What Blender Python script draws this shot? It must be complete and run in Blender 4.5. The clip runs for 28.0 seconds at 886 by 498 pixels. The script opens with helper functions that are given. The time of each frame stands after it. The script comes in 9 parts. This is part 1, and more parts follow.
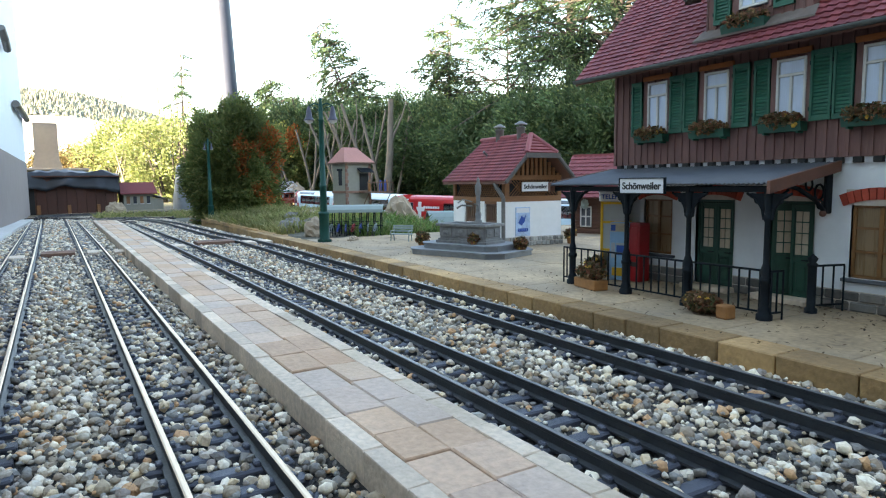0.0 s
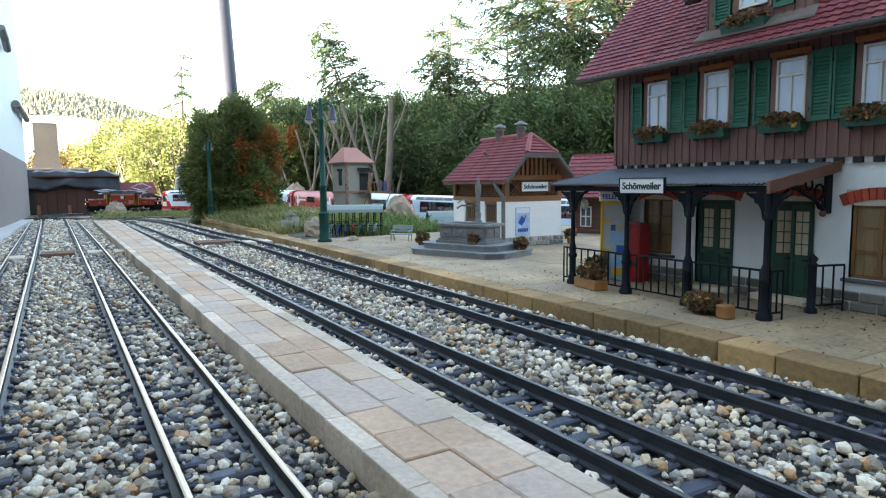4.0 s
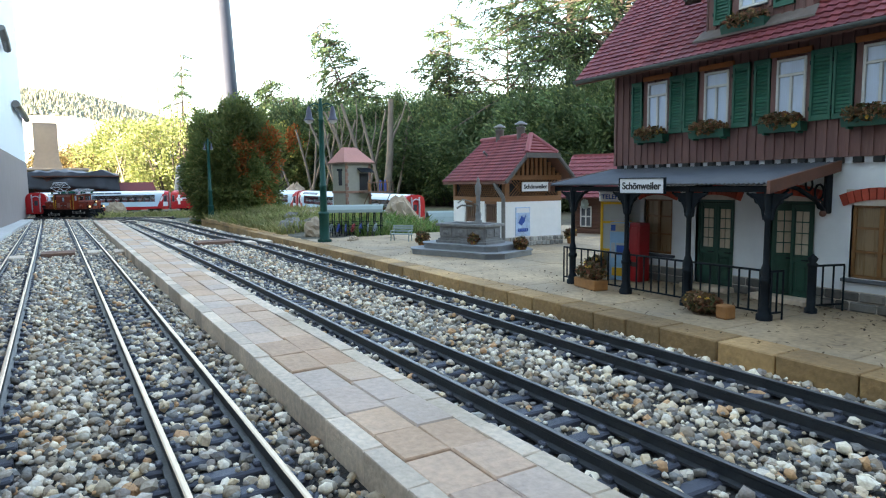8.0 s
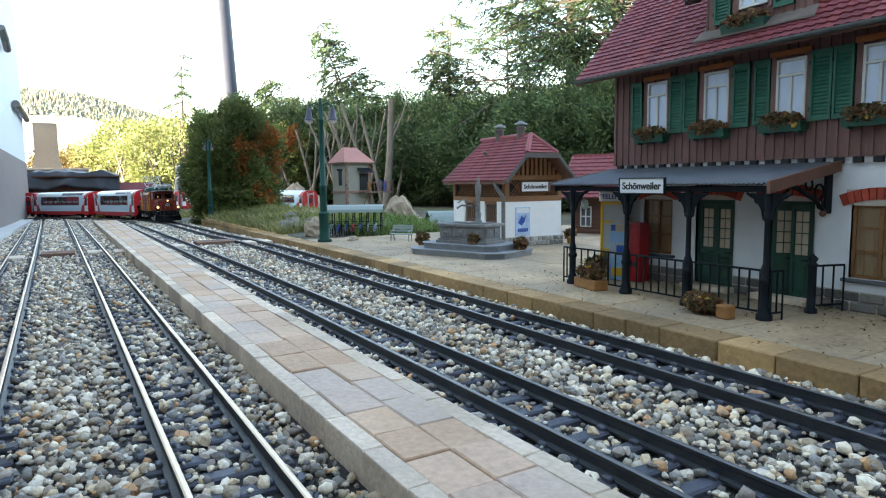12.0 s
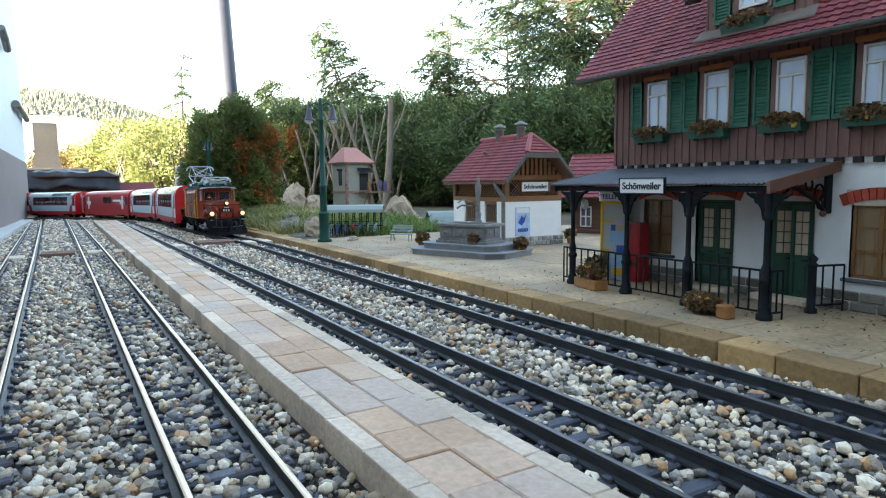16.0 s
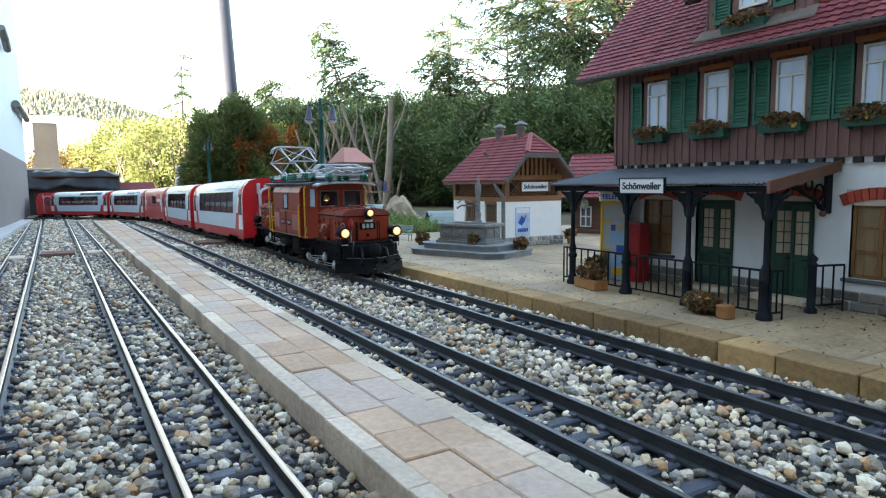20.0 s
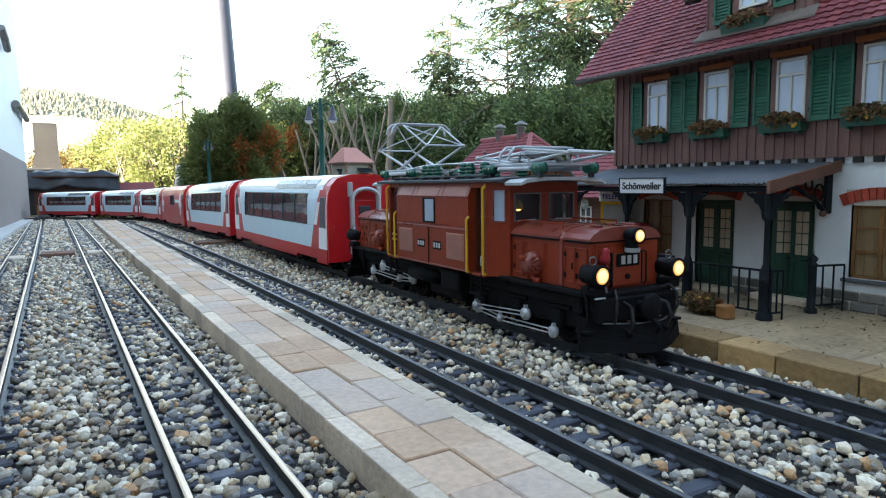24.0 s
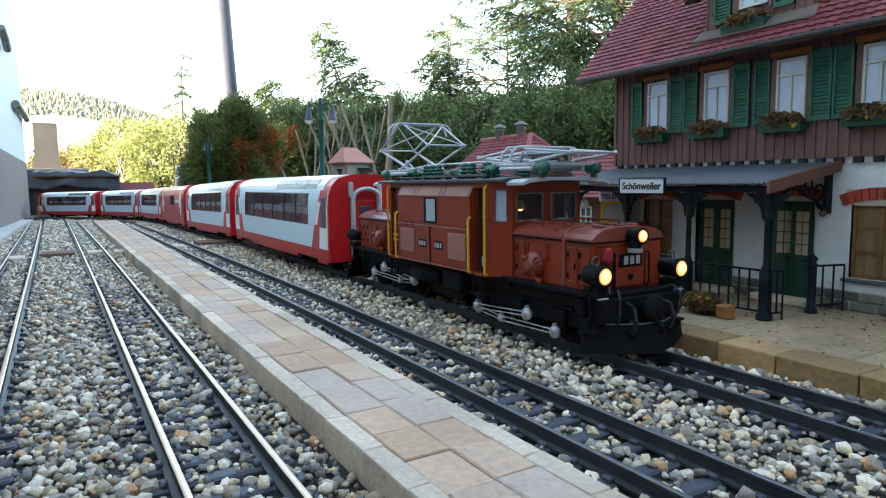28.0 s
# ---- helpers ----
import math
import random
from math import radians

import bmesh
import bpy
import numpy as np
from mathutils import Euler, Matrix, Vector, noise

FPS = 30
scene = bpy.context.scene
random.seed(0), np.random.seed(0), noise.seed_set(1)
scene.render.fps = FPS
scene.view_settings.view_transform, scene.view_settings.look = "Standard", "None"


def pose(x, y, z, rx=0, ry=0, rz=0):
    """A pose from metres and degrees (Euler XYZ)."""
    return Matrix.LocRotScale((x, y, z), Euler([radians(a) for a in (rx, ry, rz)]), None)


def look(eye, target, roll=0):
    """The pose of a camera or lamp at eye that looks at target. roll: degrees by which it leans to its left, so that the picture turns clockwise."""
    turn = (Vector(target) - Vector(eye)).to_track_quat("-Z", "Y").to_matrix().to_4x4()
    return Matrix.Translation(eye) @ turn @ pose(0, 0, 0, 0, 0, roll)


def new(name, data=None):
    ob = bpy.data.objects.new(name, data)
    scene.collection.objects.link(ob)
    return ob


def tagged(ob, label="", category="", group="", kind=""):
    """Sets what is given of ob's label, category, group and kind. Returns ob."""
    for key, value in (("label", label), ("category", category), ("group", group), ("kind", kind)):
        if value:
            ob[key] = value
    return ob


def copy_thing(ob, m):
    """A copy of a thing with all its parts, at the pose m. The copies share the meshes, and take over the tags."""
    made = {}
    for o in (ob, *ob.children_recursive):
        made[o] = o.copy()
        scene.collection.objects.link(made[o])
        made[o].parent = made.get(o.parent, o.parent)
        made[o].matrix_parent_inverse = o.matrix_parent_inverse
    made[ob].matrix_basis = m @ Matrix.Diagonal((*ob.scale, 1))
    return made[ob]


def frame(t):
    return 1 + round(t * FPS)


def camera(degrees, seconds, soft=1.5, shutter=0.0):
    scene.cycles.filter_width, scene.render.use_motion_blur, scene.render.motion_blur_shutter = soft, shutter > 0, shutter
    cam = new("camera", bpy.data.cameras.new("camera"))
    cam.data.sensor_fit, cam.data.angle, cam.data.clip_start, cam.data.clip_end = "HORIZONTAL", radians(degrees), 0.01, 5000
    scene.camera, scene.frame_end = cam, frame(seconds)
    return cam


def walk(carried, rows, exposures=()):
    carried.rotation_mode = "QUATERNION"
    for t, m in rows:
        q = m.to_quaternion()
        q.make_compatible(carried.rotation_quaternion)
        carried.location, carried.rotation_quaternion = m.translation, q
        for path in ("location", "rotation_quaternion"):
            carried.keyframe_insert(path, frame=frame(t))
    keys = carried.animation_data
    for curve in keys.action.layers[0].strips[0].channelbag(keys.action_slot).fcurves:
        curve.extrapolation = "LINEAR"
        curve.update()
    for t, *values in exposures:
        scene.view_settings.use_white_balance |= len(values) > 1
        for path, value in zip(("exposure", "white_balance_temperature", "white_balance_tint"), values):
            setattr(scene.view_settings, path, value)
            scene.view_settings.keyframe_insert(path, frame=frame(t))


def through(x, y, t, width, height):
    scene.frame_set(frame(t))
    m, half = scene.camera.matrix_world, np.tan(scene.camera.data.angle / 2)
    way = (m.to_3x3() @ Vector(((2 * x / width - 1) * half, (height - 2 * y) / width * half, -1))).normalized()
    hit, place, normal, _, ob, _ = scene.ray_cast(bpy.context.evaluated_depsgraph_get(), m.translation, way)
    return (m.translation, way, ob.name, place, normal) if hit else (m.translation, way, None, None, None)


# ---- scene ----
# A garden railway: the lens stands a hand above the near tracks. Track 4 runs along +y.
# ---- camera ----
EYE = (0.0, 0.0, 0.1368)
cam = camera(69.5, 28.0, soft=1.15, shutter=0.4)
view = look(EYE, (0.49827, 0.86093, 0.1368 - 0.1026), -0.70)
walk(cam, [(0.0, view), (28.0, view)], exposures=[(0.0, 3.42, 7250, 10), (28.0, 3.42, 7250, 10)])

# ---- world and sun ----
world = bpy.data.worlds.new("world")
scene.world = world
world.use_nodes = True
wn = world.node_tree
sky = wn.nodes.new("ShaderNodeTexSky")
sky.sky_type = "NISHITA"
sky.sun_disc = False
SUN_ELEVATION, SUN_ROTATION = 14.0, -106.0
sky.sun_elevation, sky.sun_rotation = radians(SUN_ELEVATION), radians(SUN_ROTATION)
sky.air_density, sky.dust_density, sky.ozone_density = 1.0, 2.5, 1.0
wn.links.new(sky.outputs[0], wn.nodes["Background"].inputs[0])
wn.nodes["Background"].inputs[1].default_value = 0.15
sun = new("sun", bpy.data.lights.new("sun", "SUN"))
sun.data.energy, sun.data.angle, sun.data.color = 4.0, radians(0.6), (1.0, 0.93, 0.80)
sd = Vector((math.sin(radians(SUN_ROTATION)) * math.cos(radians(SUN_ELEVATION)),
             math.cos(radians(SUN_ROTATION)) * math.cos(radians(SUN_ELEVATION)), math.sin(radians(SUN_ELEVATION))))
sun.matrix_world = look(sd * 30, (0, 0, 0))

# ---- materials ----
MATS = {}


def mat(name, color, rough=0.6, metal=0.0, vary=0.25, scale=60.0, bump=0.3, dirt=None, spec=0.5, emit=0.0, rnd=0.0, hue=None,
        trans=0.0, grain=(1, 1, 1), coat=0.0, fine=None, bdist=0.002, dark=None):
    """A surface: colour broken by broad stains and fine grain, relief, and a random tone for each piece."""
    if name in MATS:
        return MATS[name]
    m = bpy.data.materials.new(name)
    m.use_nodes = True
    t = m.node_tree
    b = t.nodes["Principled BSDF"]
    n = t.nodes.new
    link = t.links.new
    co = n("ShaderNodeTexCoord")
    mp = n("ShaderNodeMapping")
    mp.inputs["Scale"].default_value = grain
    link(co.outputs["Object"], mp.inputs["Vector"])
    big = n("ShaderNodeTexNoise")
    big.inputs["Scale"].default_value, big.inputs["Detail"].default_value = scale * 0.18, 3
    fin = n("ShaderNodeTexNoise")
    fin.inputs["Scale"].default_value, fin.inputs["Detail"].default_value = (fine or scale * 2.2), 4
    link(mp.outputs[0], big.inputs["Vector"])
    link(mp.outputs[0], fin.inputs["Vector"])
    ramp = n("ShaderNodeMix")
    ramp.data_type = "RGBA"
    c = Vector(color)
    lo = Vector(dark) if dark else c * (1 - vary)
    hi = Vector([min(1, v * (1 + vary * 0.6)) for v in c])
    ramp.inputs[6].default_value, ramp.inputs[7].default_value = (*lo, 1), (*hi, 1)
    mth = n("ShaderNodeMath")
    mth.operation = "MULTIPLY_ADD"
    mth.inputs[1].default_value, mth.inputs[2].default_value = 0.55, 0.0
    link(big.outputs[0], mth.inputs[0])
    mt2 = n("ShaderNodeMath")
    mt2.operation = "MULTIPLY_ADD"
    mt2.inputs[1].default_value = 0.45
    link(fin.outputs[0], mt2.inputs[0])
    link(mth.outputs[0], mt2.inputs[2])
    rng = n("ShaderNodeMapRange")
    rng.inputs[1].default_value, rng.inputs[2].default_value = 0.3, 0.7
    link(mt2.outputs[0], rng.inputs[0])
    link(rng.outputs[0], ramp.inputs[0])
    col = ramp.outputs[2]
    if dirt:
        dn = n("ShaderNodeTexNoise")
        dn.inputs["Scale"].default_value, dn.inputs["Detail"].default_value = scale * 0.09, 5
        link(co.outputs["Object"], dn.inputs["Vector"])
        dr = n("ShaderNodeMapRange")
        dr.inputs[1].default_value, dr.inputs[2].default_value, dr.inputs[4].default_value = 0.5, 0.72, 0.75
        link(dn.outputs[0], dr.inputs[0])
        dm = n("ShaderNodeMix")
        dm.data_type = "RGBA"
        dm.inputs[7].default_value = (*dirt, 1)
        link(dr.outputs[0], dm.inputs[0])
        link(col, dm.inputs[6])
        col = dm.outputs[2]
    if rnd or hue:
        if hue:
            src = n("ShaderNodeNewGeometry").outputs["Random Per Island"] if hue[0] == "island" else n("ShaderNodeObjectInfo").outputs["Random"]
            cr = n("ShaderNodeValToRGB")
            cr.color_ramp.interpolation = "CONSTANT" if hue[0] == "island" or len(hue[1]) > 8 else "LINEAR"
            stops = hue[1]
            el = cr.color_ramp.elements
            el[0].position, el[0].color = 0, (*stops[0], 1)
            el[1].position, el[1].color = 1, (*stops[-1], 1)
            for k, sc in enumerate(stops[1:-1]):
                el.new((k + 1) / (len(stops) - 1)).color = (*sc, 1)
            link(src, cr.inputs[0])
            hm = n("ShaderNodeMix")
            hm.data_type, hm.blend_type = "RGBA", "MULTIPLY"
            hm.inputs[0].default_value = 1.0
            link(col, hm.inputs[6])
            link(cr.outputs[0], hm.inputs[7])
            col = hm.outputs[2]
        else:
            oi = n("ShaderNodeObjectInfo")
            hs = n("ShaderNodeHueSaturation")
            mr = n("ShaderNodeMapRange")
            mr.inputs[3].default_value, mr.inputs[4].default_value = 1 - rnd, 1 + rnd
            link(oi.outputs["Random"], mr.inputs[0])
            link(mr.outputs[0], hs.inputs["Value"])
            link(col, hs.inputs["Color"])
            col = hs.outputs[0]
    link(col, b.inputs["Base Color"])
    rr = n("ShaderNodeMapRange")
    rr.inputs[3].default_value, rr.inputs[4].default_value = max(0.02, rough - 0.12), min(1, rough + 0.12)
    link(big.outputs[0], rr.inputs[0])
    link(rr.outputs[0], b.inputs["Roughness"])
    b.inputs["Metallic"].default_value = metal
    b.inputs["Specular IOR Level"].default_value = spec
    b.inputs["Coat Weight"].default_value = coat
    if trans:
        b.inputs["Transmission Weight"].default_value = trans
    if emit:
        b.inputs["Emission Color"].default_value = (*color, 1)
        b.inputs["Emission Strength"].default_value = emit
    if bump:
        bp = n("ShaderNodeBump")
        bp.inputs["Strength"].default_value, bp.inputs["Distance"].default_value = bump, bdist
        link(fin.outputs[0], bp.inputs["Height"])
        link(bp.outputs[0], b.inputs["Normal"])
    MATS[name] = m
    return m


def leaf_mat(name, stops, rough=0.55, through=0.35):
    """Leaves and needles: a tone for each clump, and light that comes through."""
    m = bpy.data.materials.new(name)
    m.use_nodes = True
    t = m.node_tree
    n, link = t.nodes.new, t.links.new
    b = t.nodes["Principled BSDF"]
    geo = n("ShaderNodeNewGeometry")
    cr = n("ShaderNodeValToRGB")
    el = cr.color_ramp.elements
    el[0].position, el[0].color = 0, (*stops[0], 1)
    el[1].position, el[1].color = 1, (*stops[-1], 1)
    for k, sc in enumerate(stops[1:-1]):
        el.new((k + 1) / (len(stops) - 1)).color = (*sc, 1)
    link(geo.outputs["Random Per Island"], cr.inputs[0])
    co = n("ShaderNodeTexCoord")
    nz = n("ShaderNodeTexNoise")
    nz.inputs["Scale"].default_value = 3.0
    link(co.outputs["Object"], nz.inputs["Vector"])
    hs = n("ShaderNodeHueSaturation")
    mr = n("ShaderNodeMapRange")
    mr.inputs[1].default_value, mr.inputs[2].default_value = 0.3, 0.7
    mr.inputs[3].default_value, mr.inputs[4].default_value = 0.6, 1.35
    link(nz.outputs[0], mr.inputs[0])
    link(mr.outputs[0], hs.inputs["Value"])
    link(cr.outputs[0], hs.inputs["Color"])
    link(hs.outputs[0], b.inputs["Base Color"])
    b.inputs["Roughness"].default_value = rough
    b.inputs["Specular IOR Level"].default_value = 0.3
    tr = n("ShaderNodeBsdfTranslucent")
    link(hs.outputs[0], tr.inputs[0])
    mx = n("ShaderNodeMixShader")
    mx.inputs[0].default_value = through
    link(b.outputs[0], mx.inputs[1])
    link(tr.outputs[0], mx.inputs[2])
    link(mx.outputs[0], t.nodes["Material Output"].inputs[0])
    MATS[name] = m
    return m


STONES = [(0.24, 0.25, 0.28), (1.08, 1.06, 1.02), (0.58, 0.56, 0.54), (0.34, 0.37, 0.42), (0.90, 0.78, 0.62), (0.72, 0.72, 0.74), (0.46, 0.43, 0.40), (0.74, 0.48, 0.30), (0.28, 0.29, 0.32),
          (1.12, 1.12, 1.12), (0.52, 0.46, 0.39), (0.42, 0.44, 0.48), (0.96, 0.96, 0.98), (0.64, 0.62, 0.61), (0.21, 0.21, 0.22), (1.02, 0.94, 0.84), (0.44, 0.39, 0.35), (0.78, 0.78, 0.80), (0.38, 0.36, 0.38), (0.82, 0.69, 0.56)]
M_BALLAST = mat("ballast_stone", (0.94, 0.78, 0.62), 0.65, vary=0.3, scale=300, bump=0.4, hue=("island", STONES))
M_STONE = mat("ballast_stone_single", (0.94, 0.78, 0.62), 0.65, vary=0.3, scale=300, bump=0.4, hue=("object", STONES))
# Grit coloured near-black: the shade between the stones is put into it.
M_GAPDARK = mat("gap_dark_grit", (0.055, 0.052, 0.05), 0.9, vary=0.5, scale=260, bump=1.0, bdist=0.004)
M_GROUND = mat("garden_soil", (0.09, 0.08, 0.055), 0.95, vary=0.5, scale=12, bump=0.8, dirt=(0.08, 0.11, 0.03), bdist=0.02)
M_RAIL = mat("rail_flank", (0.040, 0.044, 0.050), 0.5, 0.3, vary=0.3, scale=200, bump=0.15)
M_RAILTOP = mat("rail_head", (0.66, 0.50, 0.36), 0.38, 0.75, vary=0.25, scale=120, bump=0.05, grain=(8, 0.4, 8))
M_RAILDULL = mat("rail_head_dull", (0.15, 0.15, 0.15), 0.42, 0.5, vary=0.35, scale=120, bump=0.05, grain=(8, 0.4, 8))
M_SLEEPER = mat("sleeper_plastic", (0.060, 0.066, 0.088), 0.55, vary=0.35, scale=160, bump=0.4, grain=(1, 5, 5), rnd=0.25)
M_SLAB = mat("platform_slab", (0.62, 0.455, 0.345), 0.85, vary=0.30, scale=110, bump=0.5, dirt=(0.44, 0.31, 0.21),
             hue=("object", [(1.0, 0.96, 0.90), (0.98, 0.86, 0.76), (0.90, 0.97, 1.06), (1.06, 1.02, 0.96), (0.88, 0.78, 0.68), (1.02, 0.92, 0.80), (1.04, 0.98, 0.92)]))
M_KERB = mat("platform_kerb", (0.68, 0.545, 0.42), 0.85, vary=0.34, scale=120, bump=0.5, dirt=(0.33, 0.26, 0.17), rnd=0.16)
M_SANDSTONE = mat("station_kerb", (0.42, 0.255, 0.11), 0.85, vary=0.45, scale=90, bump=0.7, dirt=(0.12, 0.085, 0.05), rnd=0.28)
M_PAVING = mat("station_paving", (0.42, 0.30, 0.18), 0.75, vary=0.55, scale=90, bump=0.4, dirt=(0.16, 0.145, 0.12), rnd=0.16)


# ---- mesh helpers ----
class Mb:
    """Gathers the points and faces of one mesh."""

    def __init__(self):
        self.v, self.f, self.s = [], [], []

    def add(self, pts, faces, smooth=False):
        k = len(self.v)
        self.v += [tuple(p) for p in pts]
        self.f += [tuple(i + k for i in f) for f in faces]
        self.s += [smooth] * len(faces)
        return self

    def box(self, x0, x1, y0, y1, z0, z1, c=0.0, m=None):
        c = min(c, 0.45 * abs(x1 - x0), 0.45 * abs(y1 - y0), 0.45 * abs(z1 - z0))
        if c <= 0:
            p = [(x, y, z) for z in (z0, z1) for y in (y0, y1) for x in (x0, x1)]
            f = [(0, 2, 3, 1), (4, 5, 7, 6), (0, 1, 5, 4), (2, 6, 7, 3), (0, 4, 6, 2), (1, 3, 7, 5)]
        else:
            p, ix = [], {}
            X, Y, Z = (x0, x1), (y0, y1), (z0, z1)
            for i in (0, 1):
                for j in (0, 1):
                    for k in (0, 1):
                        sx, sy, sz = c if i == 0 else -c, c if j == 0 else -c, c if k == 0 else -c
                        for a, q in enumerate(((X[i], Y[j] + sy, Z[k] + sz), (X[i] + sx, Y[j], Z[k] + sz), (X[i] + sx, Y[j] + sy, Z[k]))):
                            ix[i, j, k, a] = len(p)
                            p.append(q)
            f = [tuple(ix[0, j, k, 0] for j, k in ((0, 0), (0, 1), (1, 1), (1, 0))), tuple(ix[1, j, k, 0] for j, k in ((0, 0), (1, 0), (1, 1), (0, 1))),
                 tuple(ix[i, 0, k, 1] for i, k in ((0, 0), (1, 0), (1, 1), (0, 1))), tuple(ix[i, 1, k, 1] for i, k in ((0, 0), (0, 1), (1, 1), (1, 0))),
                 tuple(ix[i, j, 0, 2] for i, j in ((0, 0), (0, 1), (1, 1), (1, 0))), tuple(ix[i, j, 1, 2] for i, j in ((0, 0), (1, 0), (1, 1), (0, 1)))]
            for a in (0, 1):
                for b in (0, 1):
                    f.append((ix[0, a, b, 1], ix[0, a, b, 2], ix[1, a, b, 2], ix[1, a, b, 1]))
                    f.append((ix[a, 0, b, 0], ix[a, 1, b, 0], ix[a, 1, b, 2], ix[a, 0, b, 2]))
                    f.append((ix[a, b, 0, 0], ix[a, b, 1, 0], ix[a, b, 1, 1], ix[a, b, 0, 1]))
                    for d in (0, 1):
                        f.append((ix[a, b, d, 0], ix[a, b, d, 1], ix[a, b, d, 2]))
        if m is not None:
            p = [m @ Vector(q) for q in p]
        return self.add(p, f)

    def tube(self, p0, p1, r0, r1=None, n=10, smooth=True, caps=True):
        r1 = r0 if r1 is None else r1
        p0, p1 = Vector(p0), Vector(p1)
        d = (p1 - p0).normalized()
        a = d.orthogonal().normalized()
        b = d.cross(a)
        pts = [p + (a * math.cos(2 * math.pi * i / n) + b * math.sin(2 * math.pi * i / n)) * r for p, r in ((p0, r0), (p1, r1)) for i in range(n)]
        self.add(pts, [(i, (i + 1) % n, n + (i + 1) % n, n + i) for i in range(n)], smooth)
        if caps:
            self.add(pts[:n], [tuple(range(n - 1, -1, -1))])
            self.add(pts[n:], [tuple(range(n))])
        return self

    def path(self, pts, r, n=6, r1=None):
        for i in range(len(pts) - 1):
            ra = r if r1 is None else r + (r1 - r) * i / (len(pts) - 1)
            rb = r if r1 is None else r + (r1 - r) * (i + 1) / (len(pts) - 1)
            self.tube(pts[i], pts[i + 1], ra, rb, n)
        return self

    def lathe(self, prof, n=16, o=(0, 0, 0), axis="z", smooth=True):
        pts = []
        for r, h in prof:
            for i in range(n):
                c, s = r * math.cos(2 * math.pi * i / n), r * math.sin(2 * math.pi * i / n)
                q = (c, s, h) if axis == "z" else (h, c, s) if axis == "x" else (s, h, c)
                pts.append((q[0] + o[0], q[1] + o[1], q[2] + o[2]))
        f = [(k * n + i, k * n + (i + 1) % n, (k + 1) * n + (i + 1) % n, (k + 1) * n + i) for k in range(len(prof) - 1) for i in range(n)]
        self.add(pts, f, smooth)
        if prof[0][0] > 1e-6:
            self.add(pts[:n], [tuple(range(n - 1, -1, -1))])
        if prof[-1][0] > 1e-6:
            self.add(pts[-n:], [tuple(range(n))])
        return self

    def prism(self, poly, a0, a1, axis="y", smooth=False):
        """poly: points in the plane across the axis (x,z for y; y,z for x; x,y for z)."""
        def put(u, w, a):
            return (u, a, w) if axis == "y" else (a, u, w) if axis == "x" else (u, w, a)
        n = len(poly)
        pts = [put(u, w, a) for a in (a0, a1) for u, w in poly]
        self.add(pts, [(i, (i + 1) % n, n + (i + 1) % n, n + i) for i in range(n)], smooth)
        self.add(pts[:n], [tuple(range(n - 1, -1, -1))])
        self.add(pts[n:], [tuple(range(n))])
        return self

    def blob(self, o, r, n=8, k=6, rough=0.25, seed=0, sq=(1, 1, 1)):
        rnd = random.Random(seed)
        pts = [(o[0], o[1], o[2] + r * sq[2])]
        for j in range(1, k):
            th = math.pi * j / k
            for i in range(n):
                ph = 2 * math.pi * (i + 0.5 * (j % 2)) / n
                q = r * (1 + rnd.uniform(-rough, rough))
                pts.append((o[0] + q * sq[0] * math.sin(th) * math.cos(ph), o[1] + q * sq[1] * math.sin(th) * math.sin(ph), o[2] + q * sq[2] * math.cos(th)))
        pts.append((o[0], o[1], o[2] - r * sq[2]))
        f = [(0, 1 + i, 1 + (i + 1) % n) for i in range(n)]
        for j in range(k - 2):
            for i in range(n):
                f.append((1 + j * n + i, 1 + (j + 1) * n + i, 1 + (j + 1) * n + (i + 1) % n, 1 + j * n + (i + 1) % n))
        e = len(pts) - 1
        f += [(e, 1 + (k - 2) * n + (i + 1) % n, 1 + (k - 2) * n + i) for i in range(n)]
        return self.add(pts, f)

    def mesh(self, name, material):
        me = bpy.data.meshes.new(name)
        me.from_pydata(self.v, [], self.f)
        me.polygons.foreach_set("use_smooth", self.s)
        for m in material if isinstance(material, (list, tuple)) else [material]:
            me.materials.append(m)
        bm = bmesh.new()
        bm.from_mesh(me)
        bmesh.ops.recalc_face_normals(bm, faces=bm.faces)
        bm.to_mesh(me)
        bm.free()
        me.update()
        return me


def part(name, mb, material, parent, label="", m=None):
    """One mesh object under a thing or under a part."""
    ob = new(name, mb if isinstance(mb, bpy.types.Mesh) else mb.mesh(name, material))
    ob.parent = parent
    if m is not None:
        ob.matrix_basis = m
    if label:
        ob["label"] = label
    return ob


def thing(name, m, label="", category="", group="", kind=""):
    """An Empty at the thing's base."""
    ob = new(name)
    ob.empty_display_size = 0.02
    ob.matrix_basis = m
    return tagged(ob, label, category, group, kind)


def solid(name, mb, material, label="", category="", group="", kind="", m=None):
    ob = new(name, mb if isinstance(mb, bpy.types.Mesh) else mb.mesh(name, material))
    if m is not None:
        ob.matrix_basis = m
    return tagged(ob, label, category, group, kind)


def soup(name, verts, faces, material, smooth=False):
    """A mesh from number arrays, for stuff."""
    me = bpy.data.meshes.new(name)
    k = faces.shape[1]
    me.vertices.add(len(verts))
    me.vertices.foreach_set("co", np.asarray(verts, np.float32).ravel())
    me.loops.add(faces.size)
    me.loops.foreach_set("vertex_index", faces.astype(np.int32).ravel())
    me.polygons.add(len(faces))
    me.polygons.foreach_set("loop_start", np.arange(0, faces.size, k, dtype=np.int32))
    me.polygons.foreach_set("loop_total", np.full(len(faces), k, np.int32))
    me.polygons.foreach_set("use_smooth", np.full(len(faces), smooth) if isinstance(smooth, bool) else smooth)
    me.materials.append(material)
    me.update(calc_edges=True)
    return me


